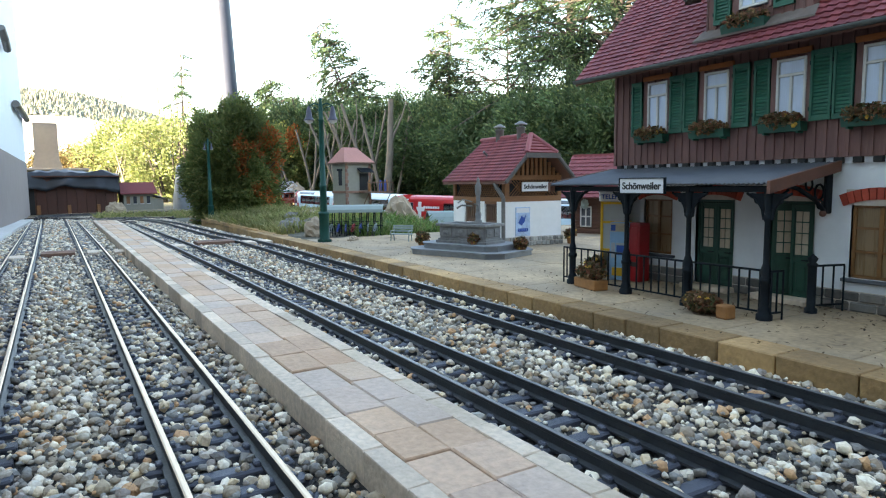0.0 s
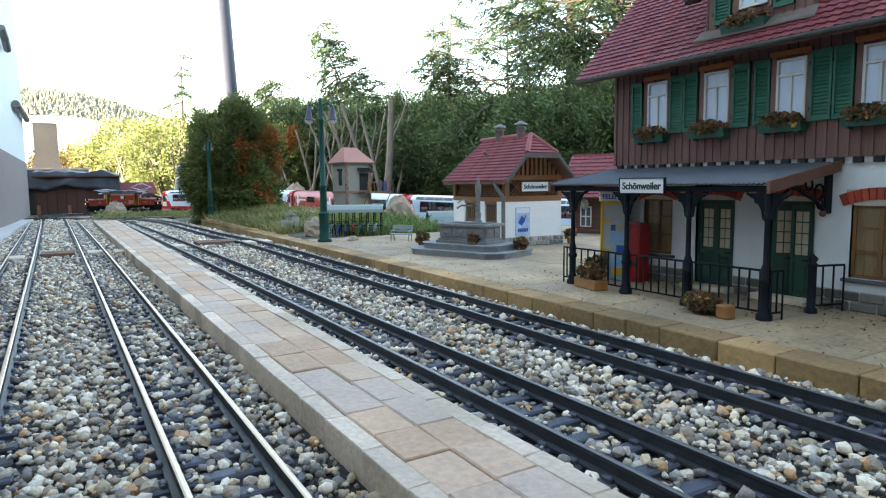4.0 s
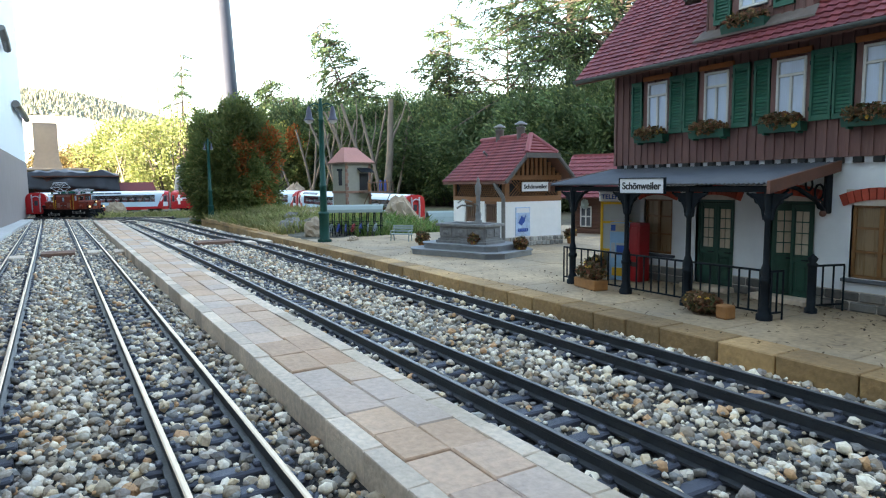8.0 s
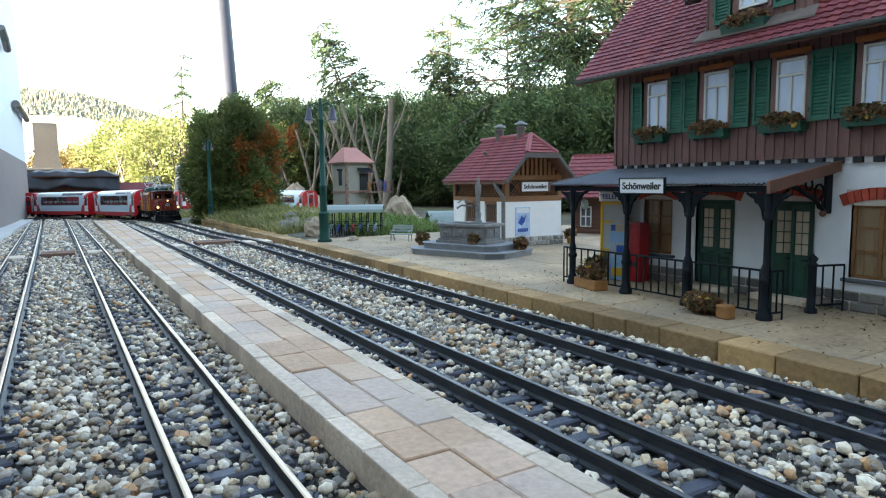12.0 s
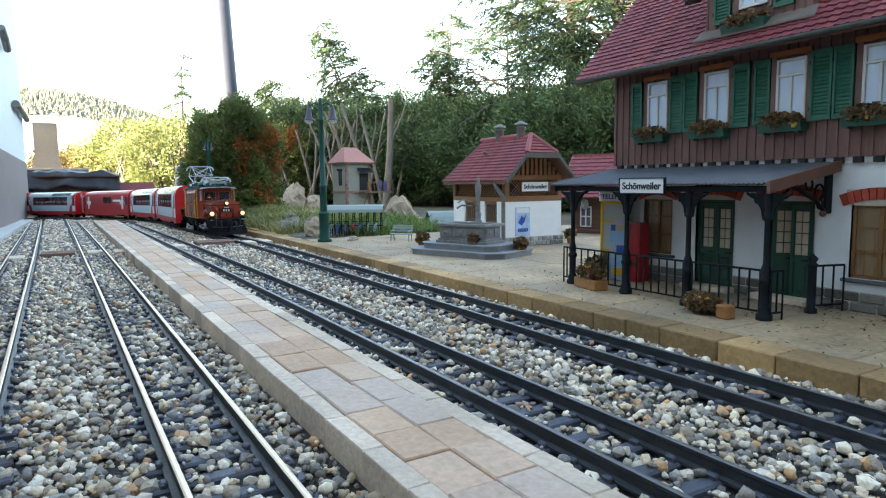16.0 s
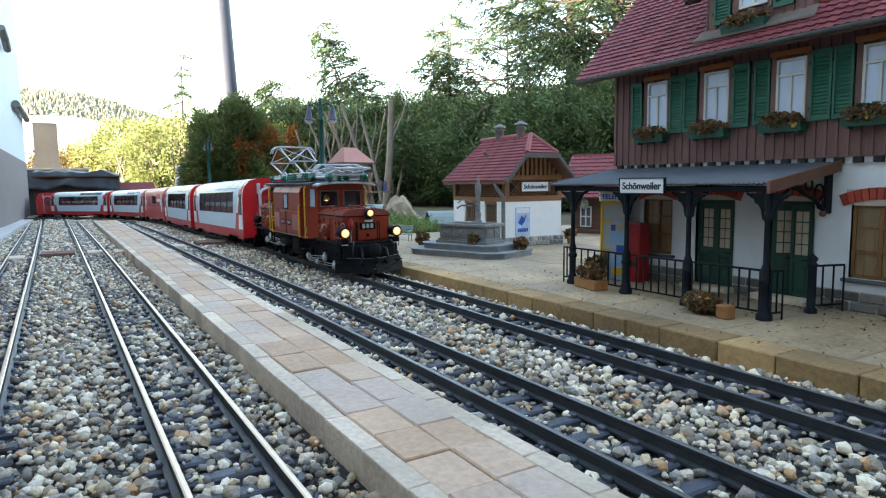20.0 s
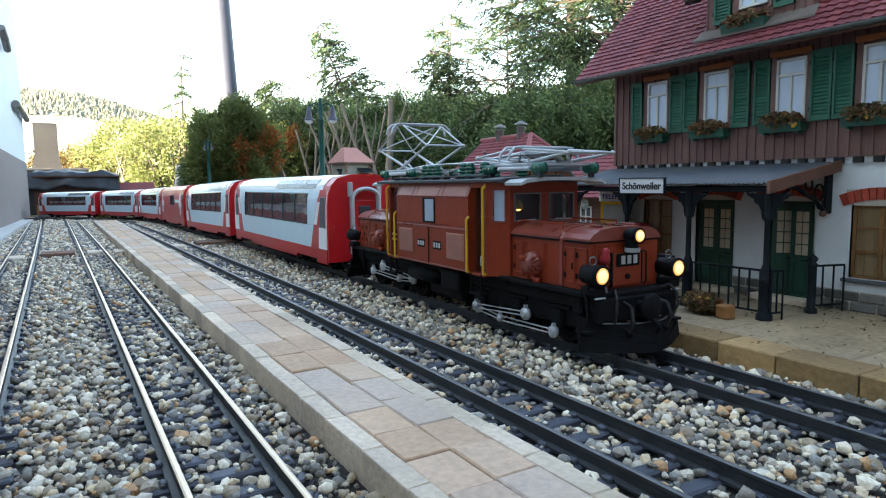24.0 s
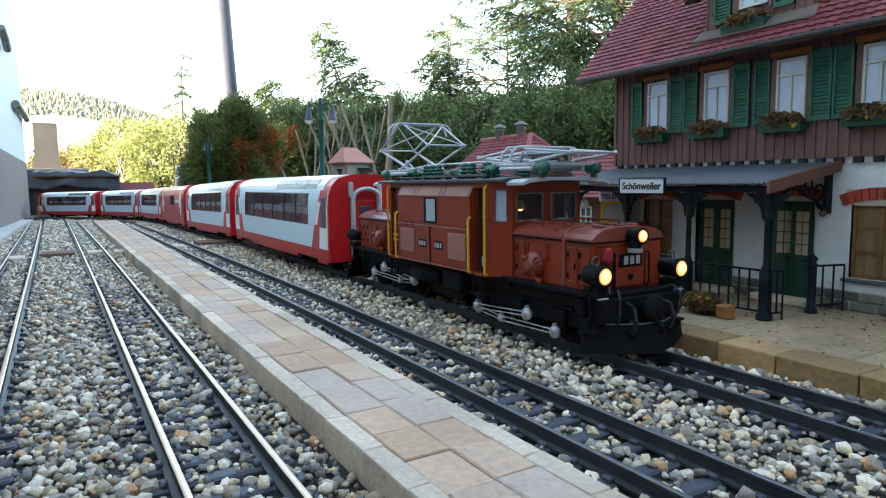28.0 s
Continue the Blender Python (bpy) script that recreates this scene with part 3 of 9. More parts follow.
M_LOUVRE = mat("louvre_pink_brown", (0.40, 0.17, 0.13), 0.6, vary=0.2, scale=200, bump=0.2)
M_INSUL = mat("green_insulator", (0.004, 0.10, 0.060), 0.2, vary=0.2, scale=120, bump=0.05)
M_WHITE = mat("white_paint", (0.80, 0.80, 0.80), 0.45, vary=0.06, scale=60, bump=0.05)
M_GLOW = mat("lamp_glow", (1.0, 0.46, 0.12), 0.4, vary=0.0, emit=0.085, bump=0)
M_BULB = mat("lamp_bulb_glow", (1.0, 0.74, 0.36), 0.4, vary=0.0, emit=0.12, bump=0)
M_RED_P = mat("valve_red", (0.38, 0.02, 0.03), 0.45, vary=0.2, scale=90, bump=0.1)
M_CABGLOW = mat("cab_lamp_glow", (1.0, 0.50, 0.16), 0.4, vary=0.0, emit=0.60, bump=0)
M_GLASS_D = tinted("dark_glass", (0.88, 0.89, 0.90), 0.03)
M_RED = mat("coach_red", (0.50, 0.010, 0.014), 0.35, vary=0.12, scale=20, bump=0.03, coat=0.2)
M_PALE = mat("coach_pale_blue", (0.56, 0.72, 0.82), 0.38, vary=0.06, scale=20, bump=0.02, coat=0.15)
M_ROOFW = mat("coach_roof_white", (0.78, 0.82, 0.84), 0.35, vary=0.05, scale=20, bump=0.02, coat=0.2)
M_TINT = mat("coach_window_tint", (0.05, 0.055, 0.065), 0.1, vary=0.3, scale=30, bump=0)
M_SEAT = mat("seat_red", (0.50, 0.13, 0.12), 0.8, vary=0.25, scale=60, bump=0.1)
M_HEADREST = mat("seat_cloth_white", (0.80, 0.74, 0.72), 0.8, vary=0.15, scale=60, bump=0.1)
M_SKYLIGHT = mat("skylight_glass", (0.10, 0.12, 0.14), 0.25, vary=0.25, scale=30, bump=0)
M_RUBBER = mat("gangway_grey", (0.22, 0.25, 0.30), 0.6, vary=0.2, scale=60, bump=0.1)


def wheelset(parent, x, r=0.0205, spokes=True):
    """An axle with two wheels, turning about its own y."""
    ax = part("axle", Mb().tube((0, -.03, 0), (0, .03, 0), .003, n=8), M_FRAME, parent, m=pose(x, 0, r))
    for s in (-1, 1):
        w = Mb().lathe([(r * .55, s * .019), (r * .6, s * .023), (r * .86, s * .023), (r * .9, s * .0255), (r, s * .0255), (r, s * .020), (r * 1.08, s * .0195), (r * 1.08, s * .018), (r * .55, s * .019)], 24, axis="y")
        for k in range(8 if spokes else 0):
            a = 2 * math.pi * k / 8
            w.tube((0, s * .0215, 0), (r * .62 * math.cos(a), s * .0215, r * .62 * math.sin(a)), .0016, n=5)
        w.tube((0, s * .017, 0), (0, s * .026, 0), .0045, n=10)
        part("wheel", w, M_FRAME, ax)
    return ax


def headlight(parent, x, y, z, r=.0082, length=.02):
    b = part("headlight", Mb().lathe([(r * .55, x - length), (r * .95, x - length + .003), (r, x - .003), (r * 1.12, x), (r * 1.0, x)], 18, (0, y, z), "x"), M_FRAME, parent, "black headlight housing with a warm lit lens")
    part("rim", Mb().lathe([(r * .88, x - .001), (r * 1.1, x - .0005), (r * 1.1, x + .0008), (r * .88, x + .0008)], 18, (0, y, z), "x"), M_FRAME, b)
    part("lens", Mb().lathe([(r * .88, x + .0002), (r * .75, x + .0014), (r * .4, x + .0026), (0.0, x + .003)], 18, (0, y, z), "x"), M_GLOW, b, "glowing warm lens")
    part("bulb", Mb().lathe([(r * .64, x + .0019), (r * .5, x + .0031), (r * .25, x + .0038), (0.0, x + .0040)], 16, (0, y - r * .10, z), "x"), M_BULB, b, "bright middle of the lens")
    return b


def bar_text(parent, x0, x1, z0, z1, y, n, material, name="lettering", axis="y", gap=0.3):
    w = (x1 - x0) / (n + (n - 1) * gap)
    for k in range(n):
        a = x0 + k * w * (1 + gap)
        mb = Mb().box(a, a + w, min(0, y), max(0, y), z0, z1) if axis == "y" else Mb().box(min(0, y), max(0, y), a, a + w, z0, z1)
        part(name, mb, material, parent)


ROD_PARTS, WHEEL_PARTS = [], []
AXLES = (.011, .069, .1275)


PIVOT = 0.064


def hood_unit(loco, sgn):
    """A bonnet with its driving bogie; it swivels under the cab's end. Built facing +x from the pivot."""
    name = "front_bonnet" if sgn > 0 else "rear_bonnet"
    x0, x1, xm, w = .062, .1680, .1345, .0375
    low = [(-w, .0505), (-w, .0880), (-.034, .0920), (.034, .0920), (w, .0880), (w, .0505)]
    u = part(name, Mb().prism(low, x0, x1, "x"), M_LOCO, loco, "long brown bonnet with panelled doors", m=pose(sgn * PIVOT, 0, 0, 0, 0, 0 if sgn > 0 else 180))
    lid = [(-.0392, .0895), (-.0392, .0915), (-.0355, .0950), (-.0285, .0985), (-.014, .1003), (.014, .1003), (.0285, .0985), (.0355, .0950), (.0392, .0915), (.0392, .0895)]
    for a, b in ((x0 - .001, xm - .0022), (xm + .0022, x1 + .0015)):
        part("bonnet_lid", Mb().prism(lid, a, b, "x"), M_LOCO_TOP, u, "weathered brown bonnet lid")
        part("lid_strip", Mb().box(a + .003, b - .001, -.0398, .0398, .0880, .0897, .0003), M_FRAME, u, "black sealing strip")
    part("seam_band", Mb().prism([(-.0386, .051), (-.0386, .0905), (-.0352, .0958), (-.0282, .0993), (-.014, .1011), (.014, .1011), (.0282, .0993), (.0352, .0958), (.0386, .0905), (.0386, .051)], xm - .0018, xm + .0018, "x"), M_LOCO_TOP, u)
    for yy in (-.018, .018):
        part("lid_hinge", Mb().box(.147, .160, yy - .0018, yy + .0018, .0998, .1018, .0006), M_LOCO_TOP, u)
    part("lid_bar", Mb().box(.150, .1535, -.004, .004, .1002, .1025, .0006), M_LOCO_TOP, u)
    for yy in (-.0305, .0305):
        part("lid_rail", Mb().path([(.070, yy, .0975), (.070, yy, .1022), (.128, yy, .1022), (.128, yy, .0975)], .0008, 5).tube((.098, yy, .0975), (.098, yy, .1022), .0007, n=5), M_LOCO, u)
    part("lid_seam", Mb().box(x0 + .004, x1 - .002, -.0006, .0006, .1002, .1008), M_FRAME, u)
    for s in (-1, 1):
        yy = s * w
        for a, b in ((.1385, .1515), (.1525, .1655), (.069, .082)):
            fr = Mb()
            for c, d, e, g in ((a, a + .0016, .056, .083), (b - .0016, b, .056, .083), (a, b, .0545, .0562), (a, b, .0822, .0840)):
                fr.box(c, d, min(yy, yy + s * .0013), max(yy, yy + s * .0013), e, g, .0003)
            dr = part("door_panel", fr.box(a + .001, b - .001, min(yy, yy + s * .0006), max(yy, yy + s * .0006), .0555, .083), M_LOCO, u)
            part("door_hinge", Mb().tube((a + .0018, yy + s * .0016, .059), (a + .0018, yy + s * .0016, .063), .0009, n=6).tube((a + .0018, yy + s * .0016, .076), (a + .0018, yy + s * .0016, .080), .0009, n=6), M_FRAME, dr)
            part("door_latch", Mb().tube((b - .003, yy + s * .0014, .066), (b - .003, yy + s * .0014, .071), .0007, n=5), M_FRAME, dr)
        rb = Mb()
        for a in (.084, .0865, .111, .1135):
            rb.box(a, a + .0011, min(yy, yy + s * .0012), max(yy, yy + s * .0012), .070, .084)
        part("vent_ribs", rb, M_LOCO, u)
        bl = part("blower_cover", Mb().lathe([(.0115, 0), (.0120, .003), (.0105, .0065), (.0065, .0080), (.0058, .0105), (.003, .0112), (0, .0113)], 20, (0, 0, 0), "y"), M_LOCO_TOP, u, "round faded blower cover",
                  m=pose(.098, yy, .0650, 0, 0, 0 if s > 0 else 180))
        part("blower_pipe", Mb().path([(-.003, .004, -.008), (-.006, .005, -.012), (-.012, .003, -.0135)], .0030, 8), M_LOCO, bl)
        part("blower_nut", Mb().lathe([(.0028, .009), (.0028, .013), (.0015, .0138), (0, .014)], 8, (.003, 0, .006), "y"), M_LOCO, bl)
        for k in range(9):
            a = math.radians(150 + k * 20)
            part("blower_rib", Mb().box(-.0006, .0006, .0010, .0085, .0062, .0116), M_LOCO, bl, m=Matrix.Rotation(a, 4, "Y"))
        rv = Mb()
        for k in range(12):
            rv.box(.066 + k * .0085, .0668 + k * .0085, min(yy, yy + s * .0006), max(yy, yy + s * .0006), .0522, .0530)
        part("rivet", rv, M_LOCO_TOP, u)
    part("front_panel", Mb().box(x1, x1 + .0012, -.032, .032, .0530, .0855, .0006).box(x1, x1 + .0016, -.0335, .0335, .0858, .0868), M_LOCO, u)
    fd = part("front_door", Mb().box(x1 + .001, x1 + .0030, -.0165, .0165, .0525, .0790, .0008), M_LOCO, u)
    for yy in (-.0172, .0156):
        part("door_edge", Mb().box(x1 + .001, x1 + .0033, yy, yy + .0016, .0525, .0800, .0003), M_FRAME, fd)
    part("door_lock", Mb().tube((x1 + .003, .0, .0600), (x1 + .0045, .0, .0600), .0022, n=10), M_FRAME, fd)
    part("number_plate", Mb().box(x1 + .0030, x1 + .0046, -.0125, .0125, .0685, .0790, .0005), M_FRAME, u, "black number plate")
    bar_text(part("plate_digits", Mb().box(0, .0002, -.010, .010, -.004, .004), M_FRAME, u, m=pose(x1 + .0046, 0, .0738)), -.0088, .0088, -.0034, .0034, .0006, 3, M_SILVER, "digit", "x", .55)
    # third lamp on its stalk
    part("lamp_post", Mb().lathe([(.0058, .0800), (.0062, .0810), (.0062, .0835)], 14, (x1 + .008, 0, 0)), M_SILVER, u, "bright collar under the top lamp")
    part("lamp_stalk", Mb().lathe([(.0052, .0790), (.0052, .0930), (.0040, .0960)], 14, (x1 + .0075, 0, 0)), M_FRAME, u)
    headlight(u, .1830, 0, .0935, .0060, .014)
    for yy in (-.0420, .0420):
        headlight(u, .1860, yy, .0650, .0078, .021)
        part("lamp_foot", Mb().box(.168, .184, yy - .006, yy + .006, .0490, .0560, .0012), M_FRAME, u)
        part("lamp_ring", Mb().path([(.176, yy + .0035 * math.cos(a * .524), .0755 + .0035 * math.sin(a * .524)) for a in range(13)], .0007, 5), M_RAILGREY, u)
        part("lamp_clip", Mb().box(.183, .1855, yy - .005, yy + .005, .0470, .0482, .0003), M_SILVER, u)
    part("horn", Mb().lathe([(.002, .0), (.003, .005), (.0042, .007), (.0042, .010), (.003, .012), (.0032, .016), (.0015, .018)], 10, (0, 0, 0)), M_RED_P, u, "small red valve", m=pose(.172, -.0265, .068, 10, 18, 0))
    part("valve_pipe", Mb().path([(.172, -.0265, .070), (.174, -.0285, .062), (.179, -.030, .050)], .0011, 6), M_RAILGREY, u)
    for s in (-1, 1):
        part("handrail", Mb().path([(.1705, s * .0185, .080), (.173, s * .0190, .079), (.173, s * .0195, .055), (.171, s * .0195, .052)], .0007, 5), M_FRAME, u)
        part("hose_loop", Mb().path([(.182, s * .026, .050), (.188, s * .030, .053), (.193, s * .033, .047), (.194, s * .034, .037), (.190, s * .032, .028)], .0011, 6), M_BLACK, u)
        part("lamp_cable", Mb().path([(.178, s * .048, .057), (.176, s * .0505, .050), (.178, s * .049, .042)], .0008, 5), M_FRAME, u)
    # bogie
    part("running_board", Mb().box(.050, .182, -.0455, .0455, .0462, .0503, .0008), M_FRAME, u)
    part("frame_rail", Mb().box(-.010, .180, -.0375, -.0335, .0345, .0462, .001).box(-.010, .180, .0335, .0375, .0345, .0462, .001), M_FRAME, u)
    for yy in (-.030, .030):
        part("bogie_frame", Mb().box(-.008, .176, yy - .003, yy + .003, .016, .040, .001), M_FRAME, u)
        for xx in AXLES:
            part("axle_box", Mb().box(xx - .007, xx + .007, yy * 1.14 - .004, yy * 1.14 + .004, .013, .029, .0015), M_FRAME, u)
            part("leaf_spring", Mb().box(xx - .014, xx + .014, yy * 1.10 - .002, yy * 1.10 + .002, .0295, .0330, .001).box(xx - .009, xx + .009, yy * 1.10 - .002, yy * 1.10 + .002, .033, .0358, .001), M_FRAME, u)
            part("brake_shoe", Mb().box(xx + .0215, xx + .0245, yy * 1.02 - .003, yy * 1.02 + .003, .010, .030, .0008), M_FRAME, u)
        part("sand_box", Mb().box(.150, .162, yy * 1.2 - .005, yy * 1.2 + .005, .030, .046, .002), M_FRAME, u)
        part("sand_pipe", Mb().path([(.156, yy * 1.2, .031), (.158, yy * 1.1, .016), (.164, yy * .9, .006)], .0012, 5), M_FRAME, u)
        part("step", Mb().box(.168, .182, yy * 1.52 - .007, yy * 1.52 + .007, .020, .022), M_FRAME, u)
        part("step_hanger", Mb().box(.174, .176, yy * 1.52 - .0012, yy * 1.52 + .0012, .021, .047), M_FRAME, u)
    part("buffer_beam", Mb().box(.178, .1845, -.0440, .0440, .0270, .0465, .0015), M_FRAME, u)
    part("centre_buffer", Mb().lathe([(.004, .184), (.004, .194), (.0105, .195), (.0112, .197), (.009, .199), (0, .1996)], 16, (0, 0, .0385), "x"), M_FRAME, u)
    part("coupling_hook", Mb().path([(.185, 0, .030), (.200, 0, .029), (.206, 0, .025), (.203, 0, .020)], .0020, 6), M_FRAME, u)
    part("beam_wire", Mb().path([(.187, -.041, .0285), (.196, -.012, .0270), (.197, .012, .0272), (.187, .041, .0290)], .0006, 5), M_RAILGREY, u)
    for yy in (-.018, .018):
        part("brake_hose", Mb().path([(.185, yy, .042), (.195, yy * 1.1, .040), (.198, yy * 1.15, .030), (.193, yy * 1.1, .018)], .0017, 6), M_BLACK, u)
    for k, (zt, zb, fx, hw) in enumerate(((.0250, .0185, .1985, .0520), (.0180, .0115, .2015, .0535), (.0110, .0045, .2045, .0550))):
        pts = []
        for off in (0, -.0028):
            for z in (zb, zt):
                for v in (-1, -.5, 0, .5, 1):
                    pts.append((fx + off - .026 * abs(v) ** 1.3 - .002 * (z == zt), v * hw, z + .0075 * abs(v) ** 3 * (1 if z == zt else .25)))
        fs = [(i, i + 1, 6 + i, 5 + i) for i in range(4)] + [(10 + i, 15 + i, 16 + i, 11 + i) for i in range(4)] + [(5 + i, 6 + i, 16 + i, 15 + i) for i in range(4)] + [(i, 10 + i, 11 + i, 1 + i) for i in range(4)] + [(0, 5, 15, 10), (4, 14, 19, 9)]
        part("plough_board", Mb().add(pts, fs), M_FRAME, u)
    part("plough_stay", Mb().tube((.180, -.02, .026), (.196, -.02, .018), .002, n=6).tube((.180, .02, .026), (.196, .02, .018), .002, n=6), M_FRAME, u)
    for xx in AXLES:
        WHEEL_PARTS.append((wheelset(u, xx), sgn))
    # bright slotted rods: a triangle to the jackshaft, a long rod to the outer wheel
    for yy in (-.0400, .0400):
        for nm, bars, bear, lab in (("coupling_rod", ((-.058, .0005, -.0195, -.003), (-.0195, -.003, .0585, -.001)), ((-.058, .0005, .0050), (-.0195, -.003, .0036), (.0585, -.001, .0052)), "bright steel slotted coupling rod"),
                                    ("connecting_rod", ((-.058, .003, .023, .0085),), ((-.058, .003, .0046), (.023, .0085, .0056)), "bright steel slotted connecting rod")):
            mb = Mb()
            for xa, za, xb, zb in bars:
                for dz in (-.0021, .0021):
                    mb.tube((xa, 0, za + dz), (xb, 0, zb + dz * .8), .0007, n=6)
            rod = part(nm, mb, M_SILVER, u, lab, m=pose(.0690, yy * (1.0 if nm[1] == "o" and nm[2] == "u" else 1.06), .0205))
            for xx, zz, r in bear:
                part("rod_bearing", Mb().lathe([(r * .45, -.0032), (r * .55, -.0026), (r, -.0020), (r, .0020), (r * .55, .0026), (r * .45, .0032)], 14, (xx, 0, zz), "y")
                     .box(xx - .0012, xx + .0012, -.0018, .0018, zz + r * .8, zz + r * 1.45, .0003), M_SILVER, rod)
            ROD_PARTS.append((rod, yy, sgn))
    return u


def pantograph(loco, x, up):
    """Scissor pantograph with its insulators; up: raised, else folded."""
    p = part("pantograph", Mb().box(-.040, .040, -.030, -.0265, .0100, .0125, .0005).box(-.040, .040, .0265, .030, .0100, .0125, .0005).box(-.040, -.037, -.0265, .0265, .0100, .0122).box(.037, .040, -.0265, .0265, .0100, .0122), M_SILVER, loco,
             "raised silver pantograph" if up else "folded silver pantograph", m=pose(x, 0, .1415))
    for yy in (-.030, .030):
        part("spring_tube", Mb().tube((-.024, yy, .0075), (.024, yy, .0075), .0023, n=10), M_SILVER, p)
        for xx in (-.038, .038):
            part("insulator", Mb().lathe([(.002, -.008), (.0052, -.007), (.0052, -.0050), (.003, -.0038), (.0052, -.002), (.0052, .000), (.003, .0015), (.0052, .003), (.0052, .005), (.002, .0065)], 12, (xx, yy, .0075), "x"), M_INSUL, p)
            part("foot", Mb().box(xx - .002, xx + .002, yy - .002, yy + .002, -.001, .005), M_ROOF_GREY, p)
    hinge, mid, h, top = (.012, .066, .0395, .0690) if up else (.012, .070, .0200, .0275)
    for s in (-1, 1):
        for q in (-1, 1):
            part("lower_arm", Mb().path([(s * -hinge if up else s * hinge, q * .022, .013), (s * mid, q * .025, h)], .0021, 6, .0012), M_SILVER, p)
            part("upper_arm", Mb().path([(s * mid, q * .025, h), (s * .009, q * .027, top - .002)], .0011, 6), M_SILVER, p)
            part("joint", Mb().blob((s * mid, q * .025, h), .0022, 8, 5, 0), M_SILVER, p)
        part("cross_tube", Mb().path([(s * mid, -.026, h), (s * mid, .026, h)], .0012, 6), M_SILVER, p)
        if up:
            part("brace", Mb().path([(s * mid, -.025, h), (s * .009, .027, top - .002)], .0008, 5), M_SILVER, p)
            part("brace", Mb().path([(s * mid, .025, h), (s * .009, -.027, top - .002)], .0008, 5), M_SILVER, p)
        else:
            part("brace", Mb().path([(s * mid, -.025, h), (s * .014, .024, .0145)], .0010, 5), M_SILVER, p)
        part("collector_bow", Mb().path([(s * .007, -.042, top - .013), (s * .007, -.040, top - .006), (s * .007, -.034, top - .0005), (s * .007, -.027, top), (s * .007, .027, top), (s * .007, .034, top - .0005), (s * .007, .040, top - .006), (s * .007, .042, top - .013)], .0013, 6), M_SILVER, p)
        part("spring", Mb().tube((s * .008, -.010, .0135), (s * .034, -.010, .0125), .0020, n=8).tube((s * .008, .010, .0135), (s * .034, .010, .0125), .0020, n=8), M_SILVER, p)
    part("hinge_shaft", Mb().tube((-hinge, -.026, .0130), (-hinge, .026, .0130), .0020, n=8).tube((hinge, -.026, .0130), (hinge, .026, .0130), .0020, n=8), M_SILVER, p)
    for q in (-.016, .016):
        part("lift_lever", Mb().path([(-hinge, q, .013), (-hinge + .004, q, .024), (hinge, q, .013)], .0013, 5), M_SILVER, p)
        part("bow_tie", Mb().path([(-.007, q, top), (.007, q, top)], .0011, 5), M_SILVER, p)
    if not up:
        part("arm_plate", Mb().box(-.030, .030, -.020, .020, .0205, .0215, .0003), M_SILVER, p)
        for q in (-1, 1):
            part("stiffener", Mb().path([(-.060, q * .012, .0195), (0, q * .014, .0235), (.060, q * .012, .0195)], .0014, 6), M_SILVER, p)
    return p


def slant_wall(parent, name, material, s, q, xa, ya, xb, yb, z0, z1, out=0.0, thick=.003, u0=0.0, u1=1.0):
    """A piece of the tapering cab side between two plan points, from u0 to u1 along it."""
    a, b = Vector((xa, ya)), Vector((xb, yb))
    n = Vector((a.y - b.y, b.x - a.x)).normalized()
    if n.y < 0:
        n = -n
    pts = []
    for z in (z0, z1):
        for d in (out, out - thick):
            for t in (u0, u1):
                c = a + (b - a) * t + n * d
                pts.append((s * c.x, q * c.y, z))
    return part(name, Mb().add(pts, [(0, 1, 3, 2), (4, 6, 7, 5), (0, 4, 5, 1), (2, 3, 7, 6), (0, 2, 6, 4), (1, 5, 7, 3)]), material, parent)


